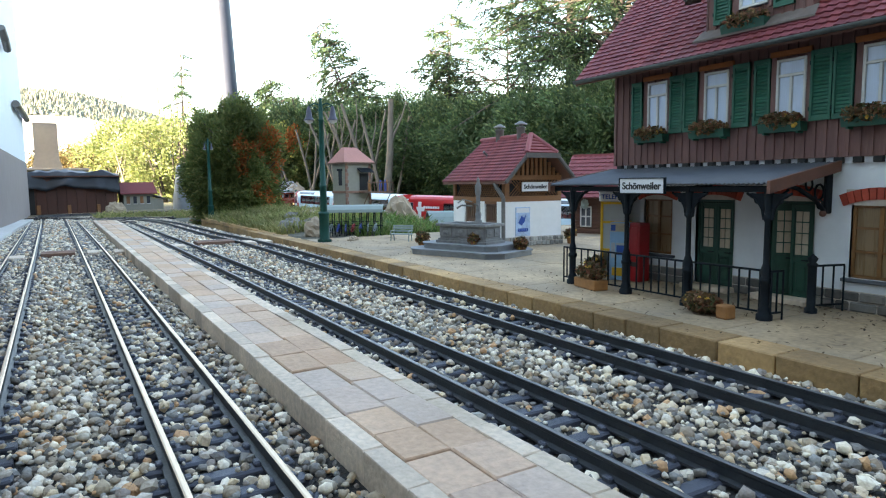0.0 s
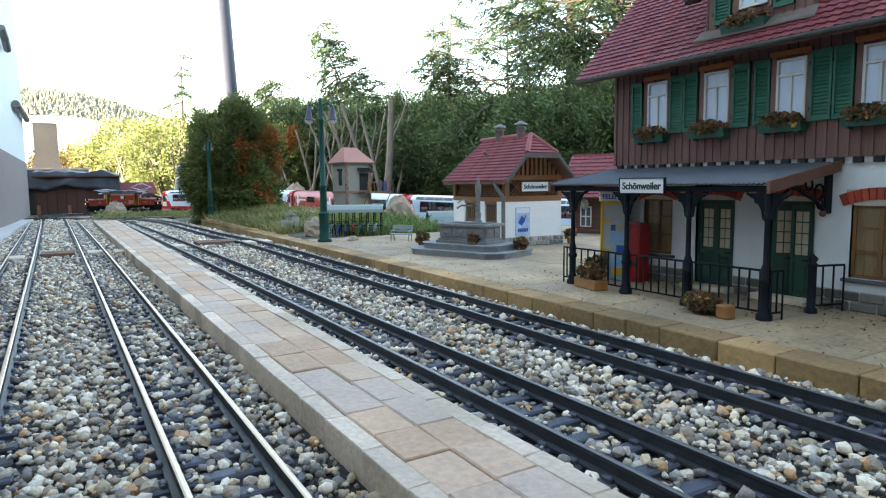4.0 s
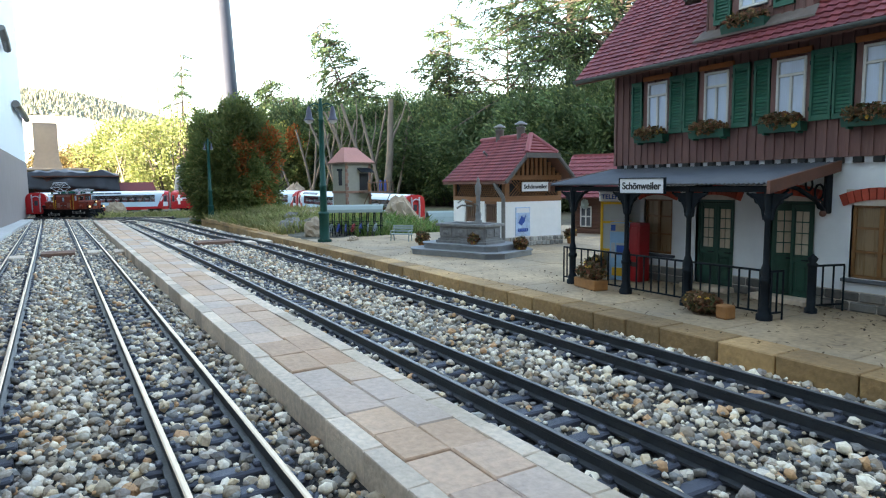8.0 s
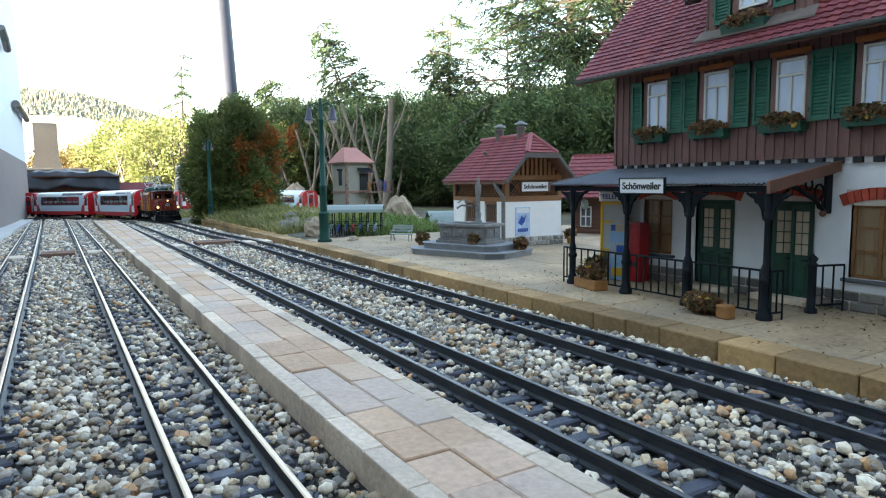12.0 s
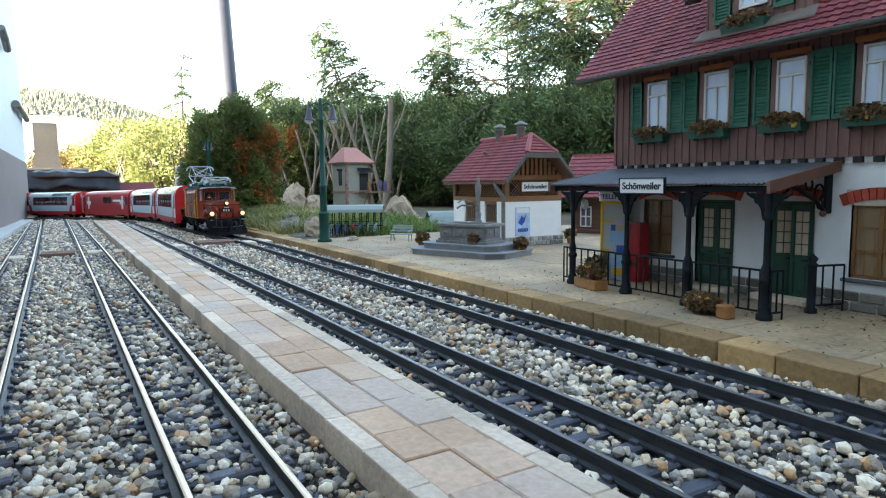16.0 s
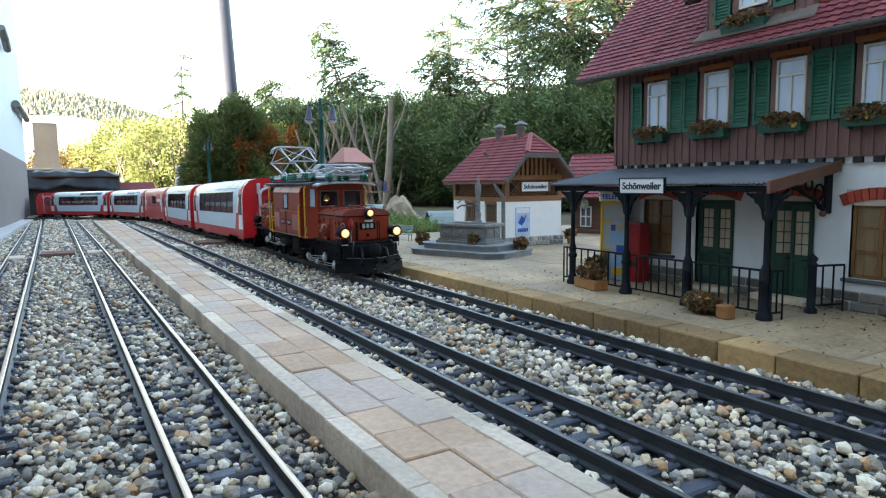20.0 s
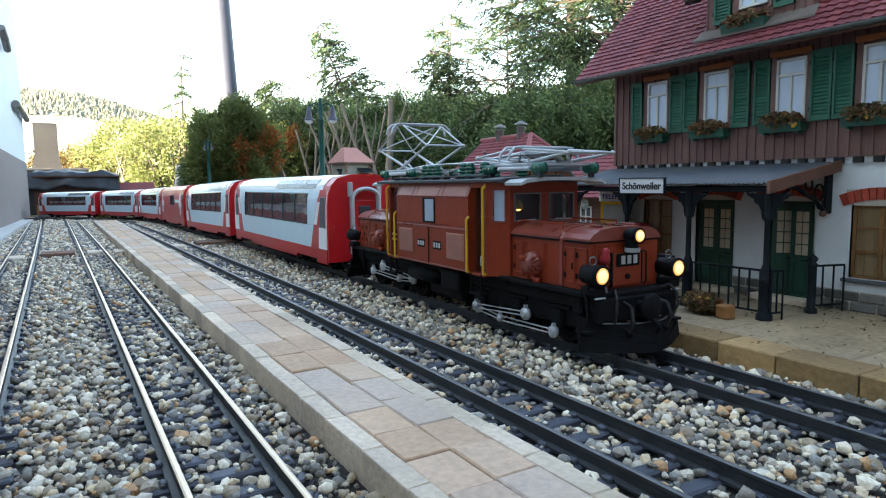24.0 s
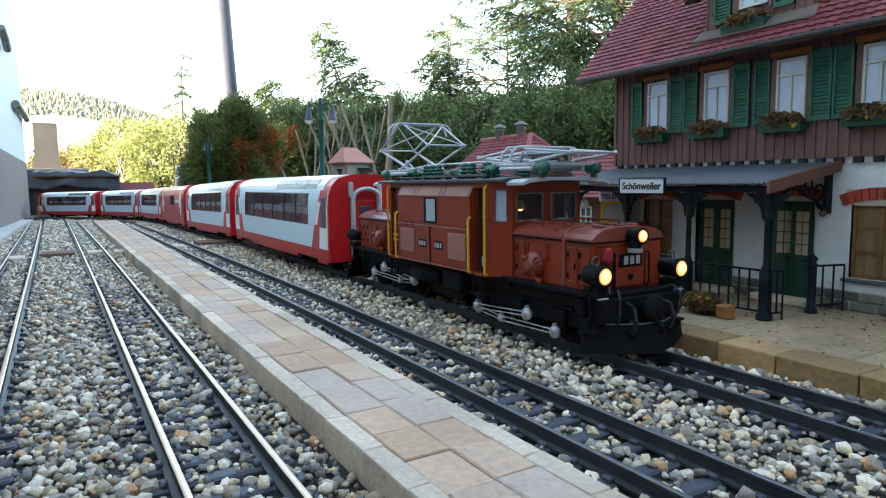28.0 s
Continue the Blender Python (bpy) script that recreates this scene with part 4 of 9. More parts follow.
def build_loco():
    loco = thing("locomotive", pose(0, 0, 0), "brown articulated electric model locomotive with lit headlamps", "locomotive")
    W, zb = .0540, .0490
    part("cab_body", Mb().prism([(-W, zb), (-W, .1235), (-.0475, .1375), (.0475, .1375), (W, .1235), (W, zb)], -.0790, .0790, "x"), M_LOCO, loco, "brown riveted cab body")
    for s in (-1, 1):
        # the driver's end: open doorway, tapering side with a window, front wall with two windows
        part("bulkhead", Mb().box(min(s * .079, s * .0815), max(s * .079, s * .0815), -.046, .046, .050, .134), M_CABIN, loco)
        part("cab_floor", Mb().box(min(s * .0815, s * .128), max(s * .0815, s * .128), -.041, .041, .0495, .0525), M_FRAME, loco)
        for a, b, c, d in ((-.0405, .0405, zb, .1005), (-.0405, .0405, .1270, .1370), (-.0405, -.0360, .1005, .1270), (-.0045, .0045, .1005, .1270), (.0360, .0405, .1005, .1270)):
            part("front_wall", Mb().box(min(s * .1265, s * .1295), max(s * .1265, s * .1295), a, b, c, d, .0003), M_LOCO, loco)
        for q in (-1, 1):
            wn_ = part("cab_window", Mb().box(min(s * .1272, s * .1280), max(s * .1272, s * .1280), min(q * .0045, q * .0360), max(q * .0045, q * .0360), .1005, .1270), M_GLASS_D, loco, "cab window pane")
            fr = Mb()
            for a, b, c, d in ((.0045, .0060, .1005, .1270), (.0345, .0360, .1005, .1270), (.0045, .0360, .1005, .1018), (.0045, .0360, .1257, .1270)):
                fr.box(min(s * .1278, s * .1300), max(s * .1278, s * .1300), min(q * a, q * b), max(q * a, q * b), c, d)
            part("window_frame", fr, M_RAILGREY, wn_)
            part("wiper", Mb().path([(s * .1305, q * .033, .1012), (s * .1310, q * .012, .1022)], .0006, 5), M_SILVER, wn_)
            xa, ya, xb, yb = .1065, .0510, .1290, .0405
            slant_wall(loco, "side_wall", M_LOCO, s, q, xa, ya, xb, yb, zb, .1010)
            slant_wall(loco, "side_wall", M_LOCO, s, q, xa, ya, xb, yb, .1300, .1370)
            slant_wall(loco, "side_wall", M_LOCO, s, q, xa, ya, xb, yb, .1010, .1300, u0=0, u1=.26)
            slant_wall(loco, "side_wall", M_LOCO, s, q, xa, ya, xb, yb, .1010, .1300, u0=.84, u1=1)
            sw = slant_wall(loco, "side_window", M_BLIND, s, q, xa, ya, xb, yb, .1010, .1300, -.0012, .0008, .26, .84)
            sw["label"] = "pale cab side window"
            for u0, u1, z0, z1 in ((.24, .30, .100, .131), (.80, .86, .100, .131), (.24, .86, .0998, .1012), (.24, .86, .1296, .1310)):
                slant_wall(sw, "window_frame", M_LOCO_TOP, s, q, xa, ya, xb, yb, z0, z1, .0008, .002, u0, u1)
            # doorway between body and cab side
            part("door_post", Mb().box(min(s * .1035, s * .1068), max(s * .1035, s * .1068), min(q * .0480, q * .0512), max(q * .0480, q * .0512), zb, .1370, .0003), M_LOCO, loco)
            part("door_head", Mb().box(min(s * .079, s * .1035), max(s * .079, s * .1035), min(q * .0440, q * .0500), max(q * .0440, q * .0500), .1320, .1370), M_LOCO, loco)
            dr = part("cab_door", Mb().box(min(s * .0880, s * .1030), max(s * .0880, s * .1030), min(q * .0435, q * .0455), max(q * .0435, q * .0455), .0500, .1320, .0004), M_CABIN, loco, "brown cab door set back, ajar")
            part("door_panel", Mb().box(min(s * .0900, s * .1010), max(s * .0900, s * .1010), min(q * .0454, q * .0462), max(q * .0454, q * .0462), .0560, .0920, .0004), M_CABIN, dr)
            part("door_handle", Mb().box(min(s * .0895, s * .0915), max(s * .0895, s * .0915), min(q * .0456, q * .0475), max(q * .0456, q * .0475), .0565, .0660, .0004), M_SILVER, dr)
            part("door_window", Mb().box(min(s * .0905, s * .1010), max(s * .0905, s * .1010), min(q * .0454, q * .0459), max(q * .0454, q * .0459), .1000, .1270), M_TINT, dr)
            part("handrail", Mb().path([(s * .0800, q * W, .0500), (s * .0805, q * (W + .003), .0505), (s * .0805, q * (W + .003), .1010), (s * .0800, q * W, .1040)], .0013, 6), M_YELLOW, loco, "yellow handrail")
            part("handrail", Mb().path([(s * .1055, q * .0510, .0500), (s * .1055, q * .0545, .0510), (s * .1055, q * .0545, .1310), (s * .1045, q * .0500, .1350)], .0013, 6).blob((s * .1055, q * .0545, .105), .0020, 6, 4, 0), M_YELLOW, loco, "yellow handrail")
            part("door_sill", Mb().box(min(s * .079, s * .106), max(s * .079, s * .106), min(q * .043, q * .0535), max(q * .043, q * .0535), .0475, .0500, .0005), M_LOCO, loco)
            part("step", Mb().box(min(s * .082, s * .102), max(s * .082, s * .102), min(q * .046, q * .056), max(q * .046, q * .056), .0290, .0310), M_FRAME, loco)
            for xx in (.083, .100):
                part("step_hanger", Mb().box(min(s * xx, s * (xx + .0012)), max(s * xx, s * (xx + .0012)), min(q * .052, q * .0545), max(q * .052, q * .0545), .030, .049), M_FRAME, loco)
        part("driver_desk", Mb().box(min(s * .112, s * .126), max(s * .112, s * .126), -.034, .034, .0525, .0960, .001), M_FRAME, loco)
        part("cab_lamp", Mb().blob((s * .115, -.020, .1125), .0030, 10, 6, 0), M_CABGLOW, loco, "small orange cab lamp")
        part("cab_lamp_shade", Mb().lathe([(.0052, .1115), (.0035, .1180), (.0012, .1200)], 10, (s * .115, -.020, 0)), M_YELLOW, loco)
        part("visor", Mb().prism([(-.0500, .1365), (-.044, .1393), (-.02, .1412), (.02, .1412), (.044, .1393), (.0500, .1365), (.0495, .1340), (.043, .1362), (.02, .1382), (-.02, .1382), (-.043, .1362), (-.0495, .1340)], s * .134, s * .159, "x"), M_VISOR, loco, "pale grey cab roof edge")
        pantograph(loco, s * .1215, s < 0)
        hood_unit(loco, s)
    part("roof", Mb().prism([(-.0545, .1372), (-.0545, .1395), (-.046, .1408), (0, .1422), (.046, .1408), (.0545, .1395), (.0545, .1372), (.046, .1365), (-.046, .1365)], -.134, .134, "x"), M_ROOF_GREY, loco, "dark grey cab roof")
    for q in (-1, 1):
        part("roof_walk", Mb().box(-.100, .100, min(q * .043, q * .048), max(q * .043, q * .048), .1425, .1440, .0003), M_ROOF_GREY, loco)
        for k in range(9):
            part("walk_bracket", Mb().box(-.096 + k * .0238, -.0935 + k * .0238, min(q * .042, q * .049), max(q * .042, q * .049), .1395, .1426), M_ROOF_GREY, loco)
    ins = Mb().lathe([(.0034, 0), (.0034, .002), (.0066, .0028), (.0068, .0042), (.0040, .0052), (.0064, .0064), (.0066, .0078), (.0038, .0088), (.0060, .0100), (.0060, .0114), (.0034, .0124), (.0050, .0138), (.0044, .0150), (.0015, .0166)], 14).mesh("insulator", M_INSUL)
    for xx, yy in ((-.054, -.028), (-.040, -.028), (-.026, -.028), (.030, -.028), (.043, -.028), (.070, -.028), (.060, .026), (-.040, .026), (.010, .026)):
        part("insulator", ins, None, loco, "dark green ribbed insulator", m=pose(xx, yy, .1410))
    for pts in (((-.115, -.028, .1520), (-.054, -.028, .1572), (-.026, -.028, .1572), (.030, -.028, .1572), (.070, -.028, .1575), (.110, -.024, .1530)), ((-.040, .026, .1575), (.010, .026, .1575), (.060, .026, .158))):
        part("roof_cable", Mb().path(list(pts), .0009, 6), M_STEEL, loco)
    part("roof_box", Mb().box(-.020, .022, -.012, .016, .1415, .1480, .001), M_ROOF_GREY, loco)
    for q in (-1, 1):
        y0, y1 = sorted((q * W, q * (W + .0010)))
        for xx in (-.0725, .0375):
            lv = part("louvre", Mb().box(xx, xx + .0345, y0, y1, .0593, .0862, .0006), M_LOUVRE, loco, "pinkish ventilation louvre")
            for k in range(14):
                ya, yb = sorted((q * (W + .0008), q * (W + .0016)))
                part("louvre_slat", Mb().box(xx + .0015, xx + .0330, ya, yb, .0605 + k * .0018, .0614 + k * .0018), M_LOUVRE, lv)
        ya, yb = sorted((q * (W + .0006), q * (W + .0014)))
        ew = part("engine_window", Mb().box(-.0135, .0135, y0, y1, .0945, .1215, .0006), M_FRAME, loco, "pale blind window in a dark frame")
        part("window_pane", Mb().box(-.0070, .0120, ya, yb, .0965, .1200), M_BLIND, ew)
        part("seam", Mb().box(-.0016, -.0006, y0, y1, .0490, .0915), M_FRAME, loco)
        part("waist_strip", Mb().box(-.0788, .0788, y0, y1, .0900, .0918, .0003), M_LOCO_TOP, loco)
        part("sill_strip", Mb().box(-.0788, .0788, y0, y1, .0494, .0512, .0003), M_LOCO_TOP, loco)
        part("eaves_strip", Mb().box(-.0788, .0788, y0, y1, .1226, .1238, .0003), M_LOCO, loco)
        bar_text(part("company_mark", Mb().box(-.0265, -.0105, min(0, q * .0004), max(0, q * .0004), .0670, .0755), M_FRAME, loco, "black plate with white lettering bars", m=pose(0, q * W, 0)), -.0255, -.0115, .0690, .0738, q * .0009, 3, M_VISOR, gap=.7)
        bar_text(part("number_mark", Mb().box(.0090, .0255, min(0, q * .0004), max(0, q * .0004), .0668, .0758), M_FRAME, loco, "black plate with white digit bars", m=pose(0, q * W, 0)), .0105, .0240, .0688, .0740, q * .0009, 3, M_VISOR, "digit", gap=.9)
        rv = Mb()
        for k in range(33):
            for z in (.0520, .0930):
                rv.box(-.0772 + k * .0048, -.0764 + k * .0048, y0, y1, z, z + .0008)
        part("rivets", rv, M_LOCO_TOP, loco)
        # the sloping eaves with their rivet strips
        for x in (-.0770, -.040, -.031, .018, .027, .0745):
            part("rivet_strip", Mb().box(x, x + .0022, -.0008, .0008, .0005, .0150), M_LOCO_TOP, loco, m=pose(0, q * W, .1232, q * 24.5, 0, 0))
        part("eaves_panel", Mb().box(-.0785, .0785, -.0005, .0005, .0005, .0150), M_EAVESHEEN, loco, "faded sloping eaves panel, sky sheen put into its paler colour", m=pose(0, q * (W - .0001), .1233, q * 24.5, 0, 0))
        dp = part("data_plate", Mb().box(-.0985, -.0835, min(q * .0502, q * .0512), max(q * .0502, q * .0512), .0665, .0815), M_FRAME, loco, "small dark data plate with yellow bars")
        bar_text(part("plate_field", Mb().box(-.0980, -.0840, min(0, q * .0003), max(0, q * .0003), .0670, .0810), M_FRAME, dp, m=pose(0, q * .0512, 0)), -.0970, -.0850, .0690, .0720, q * .0008, 4, M_YELLOW, gap=.5)
        part("plate_line", Mb().box(-.0970, -.0850, min(q * .0512, q * .0520), max(q * .0512, q * .0520), .0750, .0775), M_YELLOW, dp)
        part("air_tank", Mb().lathe([(.0, -.032), (.008, -.030), (.008, .030), (0, .032)], 12, (-.035, q * .040, .0330), "x"), M_FRAME, loco)
        part("battery_box", Mb().box(.012, .050, min(q * .030, q * .048), max(q * .030, q * .048), .0240, .0455, .002), M_FRAME, loco)
    part("underframe", Mb().box(-.125, .125, -.040, .040, .0400, .0495, .001), M_FRAME, loco)
    part("transformer_box", Mb().box(-.038, .038, -.034, .034, .010, .041, .004), M_FRAME, loco)
    return loco


COACH_L = 0.602
SIDE = [(.0590, .018), (.0592, .046), (.0592, .072), (.0586, .104), (.0572, .122), (.052, .136), (.042, .146), (.022, .1515), (0.0, .1525)]


def side_at(z):
    return float(np.interp(z, [p[1] for p in SIDE], [p[0] for p in SIDE]))


def strip(x0, x1, z0, z1, q, out=0.0, n=4, k0=0.0, k1=0.0):
    """A curved piece of the coach side between two heights; k0, k1: how its ends lean along the coach."""
    mb = Mb()
    zs = np.linspace(z0, z1, n + 1)
    pts = []
    for x, k in ((x0, k0), (x1, k1)):
        for z in zs:
            for d in (out, out - .0022):
                pts.append((x + k * (z - z0), q * (side_at(z) + d), z))
    m = 2 * (n + 1)
    f = []
    for i in range(n):
        f.append((2 * i, 2 * i + 2, m + 2 * i + 2, m + 2 * i))
        f.append((2 * i + 1, m + 2 * i + 1, m + 2 * i + 3, 2 * i + 3))
    f += [(0, m, m + 1, 1), (2 * n, 2 * n + 1, m + 2 * n + 1, m + 2 * n)]
    f += [tuple(2 * i for i in range(n + 1)) + tuple(2 * i + 1 for i in range(n, -1, -1)), tuple(m + 2 * i for i in range(n, -1, -1)) + tuple(m + 2 * i + 1 for i in range(n + 1))]
    return mb.add(pts, f, False)


def build_coach(red):
    h = COACH_L / 2
    label = "all-red model service coach with a white cross emblem" if red else "pale blue and red panoramic model coach with big windows"
    c = thing("coach", pose(0, 0, 0), label, "coach", "coaches of the train")
    wall = M_RED if red else M_PALE
    part("floor", Mb().box(-h + .004, h - .004, -.055, .055, .020, .030), M_FRAME, c)
    LEAN = .417
    for q in (-1, 1):
        for a, b, z in ((-h + .006, -h + .050, .0165), (-h + .050, -h + .150, .0225), (-h + .150, h - .150, .0170), (h - .150, h - .050, .0225), (h - .050, h - .006, .0165)):
            part("skirt", strip(a, b, z, .0380, q, .0003, 2), M_RED, c, "red skirt")
        part("lower_wall", strip(-h + .078, h - .078, .0383, .0733, q, 0, 2, -LEAN, LEAN), wall, c)
        # the window band: panes between thin pillars
        wx0, wx1 = (-h + .093, h - .093) if not red else (-.02, .085)
        panes = 6 if not red else 3
        zt = .1240 if not red else .118
        zb = .0735 if not red else .084
        e0 = h - .078 + LEAN * .0355
        part("wall_end", strip(-e0, wx0, .0738, .1285, q, 0, 4, -LEAN, 0), wall, c)
        part("wall_end", strip(wx1, e0, .0738, .1285, q, 0, 4, 0, LEAN), wall, c)
        if red:
            part("window_sill", strip(wx0, wx1, .0738, zb, q), wall, c)
        part("window_head", strip(wx0, wx1, zt, .1285, q), wall, c)
        w = (wx1 - wx0) / panes
        for k in range(panes):
            part("window_pane", strip(wx0 + k * w + .001, wx0 + (k + 1) * w - .001, zb, zt, q, -.0008, 3), M_COACHGLASS, c, "tinted window pane")
            if k:
                part("window_post", strip(wx0 + k * w - .001, wx0 + k * w + .001, zb, zt, q, -.0002, 3), M_TINT, c)
        for a, b, d, e in ((wx0, wx1, zt - .0018, zt), (wx0, wx1, zb, zb + .0016), (wx0, wx0 + .0016, zb, zt), (wx1 - .0016, wx1, zb, zt)):
            part("window_edge", strip(a, b, d, e, q, .0002, 2), M_TINT, c)
        if not red:
            sx0, sx1 = h - .285, h - .062
            for k in range(4):
                a = sx0 + (sx1 - sx0) * k / 4
                part("skylight", strip(a + .001, a + (sx1 - sx0) / 4 - .001, .1315, .1450, q, .0010, 2), M_SKYLIGHT, c, "curved clear skylight")
        else:
            bar_text(part("lettering_strip", strip(.11, .2, .098, .099, q, .0002, 1), M_RED, c, "white lettering bars"), .11, .205, .092, .103, 0.0596 * q, 7, M_WHITE)
            bar_text(part("lettering_strip", strip(.14, .2, .080, .081, q, .0002, 1), M_RED, c), .14, .2, .078, .085, 0.0598 * q, 7, M_LOUVRE)
            for s in (-1, 1):
                x = s * .228
                cr = part("cross_emblem", strip(x - .010, x + .010, .052, .122, q, .0005, 4), M_WHITE, c, "white cross emblem")
                part("cross_arm", strip(x - .030, x + .030, .078, .098, q, .0006, 2), M_WHITE, cr)
        # leaning coloured ends with the door
        for s in (-1, 1):
            def along(d0, d1, z0, z1, out, lean, n=3):
                x0, x1 = s * (h - d0), s * (h - d1)
                k = s * LEAN * lean
                return strip(x0, x1, z0, z1, q, out, n, k, 0) if lean < 1 else strip(x0, x1, z0, z1, q, out, n, k, k)
            part("end_wall", strip(s * (h - .078), s * (h - .004), .0383, .1285, q, .0001, 4, s * LEAN, 0), M_RED, c, "red coach end")
            doorm = M_WHITE if not red else M_RED
            dr = part("entrance_door", along(.040, .007, .0390, .0710, .0008, .25), doorm, c, "white entrance door" if not red else "red entrance door")
            part("door_window", along(.0330, .0130, .0720, .1165, .0009, .15), M_TINT, dr, "dark door window")
            part("door_frame", along(.0345, .0120, .0712, .1180, .0004, .15), M_RUBBER, dr)
            part("side_panel", along(.0600, .0480, .0750, .1100, .0007, 1.0), doorm, c, "white leaning panel" if not red else "")
            part("edge_strip", strip(s * (h - .0062), s * (h - .0040), .0390, .1270, q, .0010, 4), doorm, c)
            part("grab_rail", Mb().path([(s * (h - .0025), q * .0555, .052), (s * (h + .002), q * .0540, .056), (s * (h + .002), q * .0500, .072), (s * (h - .0025), q * .0490, .076)], .0011, 5), M_RED, c)
    # roof shell
    zs = [p for p in SIDE if p[1] >= .128]
    prof = [(side_at(.1285), .1285)] + zs
    full = prof + [(-y, z) for y, z in prof[-2::-1]]
    inner = [(y * .97, z - .002) for y, z in full[::-1]]
    part("roof", Mb().prism(full + inner, -h + .030, h - .030, "x", False), M_ROOFW if not red else M_RED, c, "glossy white roof" if not red else "red roof")
    for s in (-1, 1):
        part("roof_end", Mb().prism([(y * .995, z - .0012) for y, z in full] + [(y, z - .001) for y, z in inner], min(s * (h - .030), s * (h - .004)), max(s * (h - .030), s * (h - .004)), "x"), M_RED, c, "red roof end")
        e = [(-.0588, .02)] + [(-.0588, .104)] + [(-y, z) for y, z in SIDE[4:]] + [(y, z) for y, z in SIDE[-2:3:-1]] + [(.0588, .104), (.0588, .02)]
        ew = part("end_face", Mb().prism(e, min(s * (h - .004), s * h), max(s * (h - .004), s * h), "x"), M_RED, c, "red end face")
        fr = Mb()
        for y0, y1, z0, z1 in ((-.0245, -.0190, .03, .120), (.0190, .0245, .03, .120)):
            fr.box(min(s * h, s * (h + .011)), max(s * h, s * (h + .011)), y0, y1, z0, z1, .002)
        for y in (-.0235, .0235):
            fr.box(min(s * h, s * (h + .006)), max(s * h, s * (h + .006)), y - .0035, y + .0035, .118, .140, .001)
        fr.path([(s * (h + .008), .0215 * math.cos(a * .3142), .116 + .014 * math.sin(a * .3142)) for a in range(11)], .0032, 8)
        part("gangway_frame", fr, M_SILVER, ew, "silver gangway frame")
        part("end_door", Mb().box(min(s * h, s * (h + .002)), max(s * h, s * (h + .002)), -.017, .017, .03, .112, .001), M_RED, ew)
        part("end_window", Mb().box(min(s * h, s * (h + .003)), max(s * h, s * (h + .003)), -.010, .010, .072, .104, .001), M_TINT, ew)
        # bogie
        bg = part("bogie", Mb().box(s * .2 - .045, s * .2 + .045, -.038, -.034, .012, .024, .002).box(s * .2 - .045, s * .2 + .045, .034, .038, .012, .024, .002).box(s * .2 - .008, s * .2 + .008, -.036, .036, .012, .022), M_FRAME, c)
        for xx in (-.03, .03):
            wheelset(bg, s * .2 + xx, .0155, False)
        part("coupler", Mb().box(min(s * h, s * (h + .016)), max(s * h, s * (h + .016)), -.004, .004, .016, .022), M_FRAME, c)
    # seats behind the glass
    if not red:
        for k in range(9):
            x = -h + .100 + k * .050
            for q in (-1, 1):
                st = part("seat", Mb().box(x, x + .012, min(q * .012, q * .05), max(q * .012, q * .05), .03, .092, .003), M_SEAT, c)
                part("headrest", Mb().box(x - .001, x + .013, min(q * .014, q * .048), max(q * .014, q * .048), .086, .097, .002), M_HEADREST, st)
    for q in (-1, 1):
        part("equipment_box", Mb().box(-.10, .05, min(q * .03, q * .05), max(q * .03, q * .05), .010, .021, .002), M_FRAME, c)
    return c


M_COACHGLASS = tinted("coach_glass", (0.95, 0.95, 0.96))
LOCO = build_loco()
WHITE_COACH = build_coach(False)
RED_COACH = build_coach(True)
COACHES = [WHITE_COACH, copy_thing(WHITE_COACH, pose(0, 0, 0)), RED_COACH] + [copy_thing(WHITE_COACH, pose(0, 0, 0)) for _ in range(3)]

# distance that the locomotive's middle still has to go, by the second
TO_GO = [(0, 6.53), (1, 6.22), (2, 5.865), (3, 5.495), (3.5, 5.34), (5.5, 4.74), (6, 4.58), (7, 4.28), (8, 3.94), (9, 3.535), (10, 3.21), (11, 2.97), (12, 2.71), (12.5, 2.58),
         (14.5, 1.925), (15, 1.77), (16, 1.513), (17, 1.25), (18, 1.0), (19, .76), (20, .53), (21.5, 0.248), (23.5, 0.041), (24.0, 0.003), (24.6, 0.0), (25, 0.0), (28, 0.0)]
LOCO_REST = 0.6013
S_REST = float(np.interp(-LOCO_REST, -CURVE[-300:, 1], ARC[-300:]))
PITCH = 0.660
FIRST = 0.303 + COACH_L / 2


def to_go(t):
    ts, vs = [r[0] for r in TO_GO], [r[1] for r in TO_GO]
    i = min(max(int(np.searchsorted(ts, t, "right")) - 1, 0), len(ts) - 2)

    def slope(k):
        if k <= 0 or k >= len(ts) - 1:
            return (vs[min(k + 1, len(ts) - 1)] - vs[max(k - 1, 0)]) / (ts[min(k + 1, len(ts) - 1)] - ts[max(k - 1, 0)])
        a, b = (vs[k] - vs[k - 1]) / (ts[k] - ts[k - 1]), (vs[k + 1] - vs[k]) / (ts[k + 1] - ts[k])
        return 0.0 if a * b <= 0 else 2 * a * b / (a + b)
    d = ts[i + 1] - ts[i]
    u = (t - ts[i]) / d
    m0, m1 = slope(i) * d, slope(i + 1) * d
    return (2 * u ** 3 - 3 * u * u + 1) * vs[i] + (u ** 3 - 2 * u * u + u) * m0 + (3 * u * u - 2 * u ** 3) * vs[i + 1] + (u ** 3 - u * u) * m1


def riding(s, half):
    """The pose of a vehicle whose two bogies ride half a base before and behind s."""
    a, b = on_line(s - half), on_line(s + half)
    d = b - a
    return Matrix.Translation((a + b) / 2) @ Euler((0, -math.atan2(d.z, d.xy.length), math.atan2(d.y, d.x))).to_matrix().to_4x4()


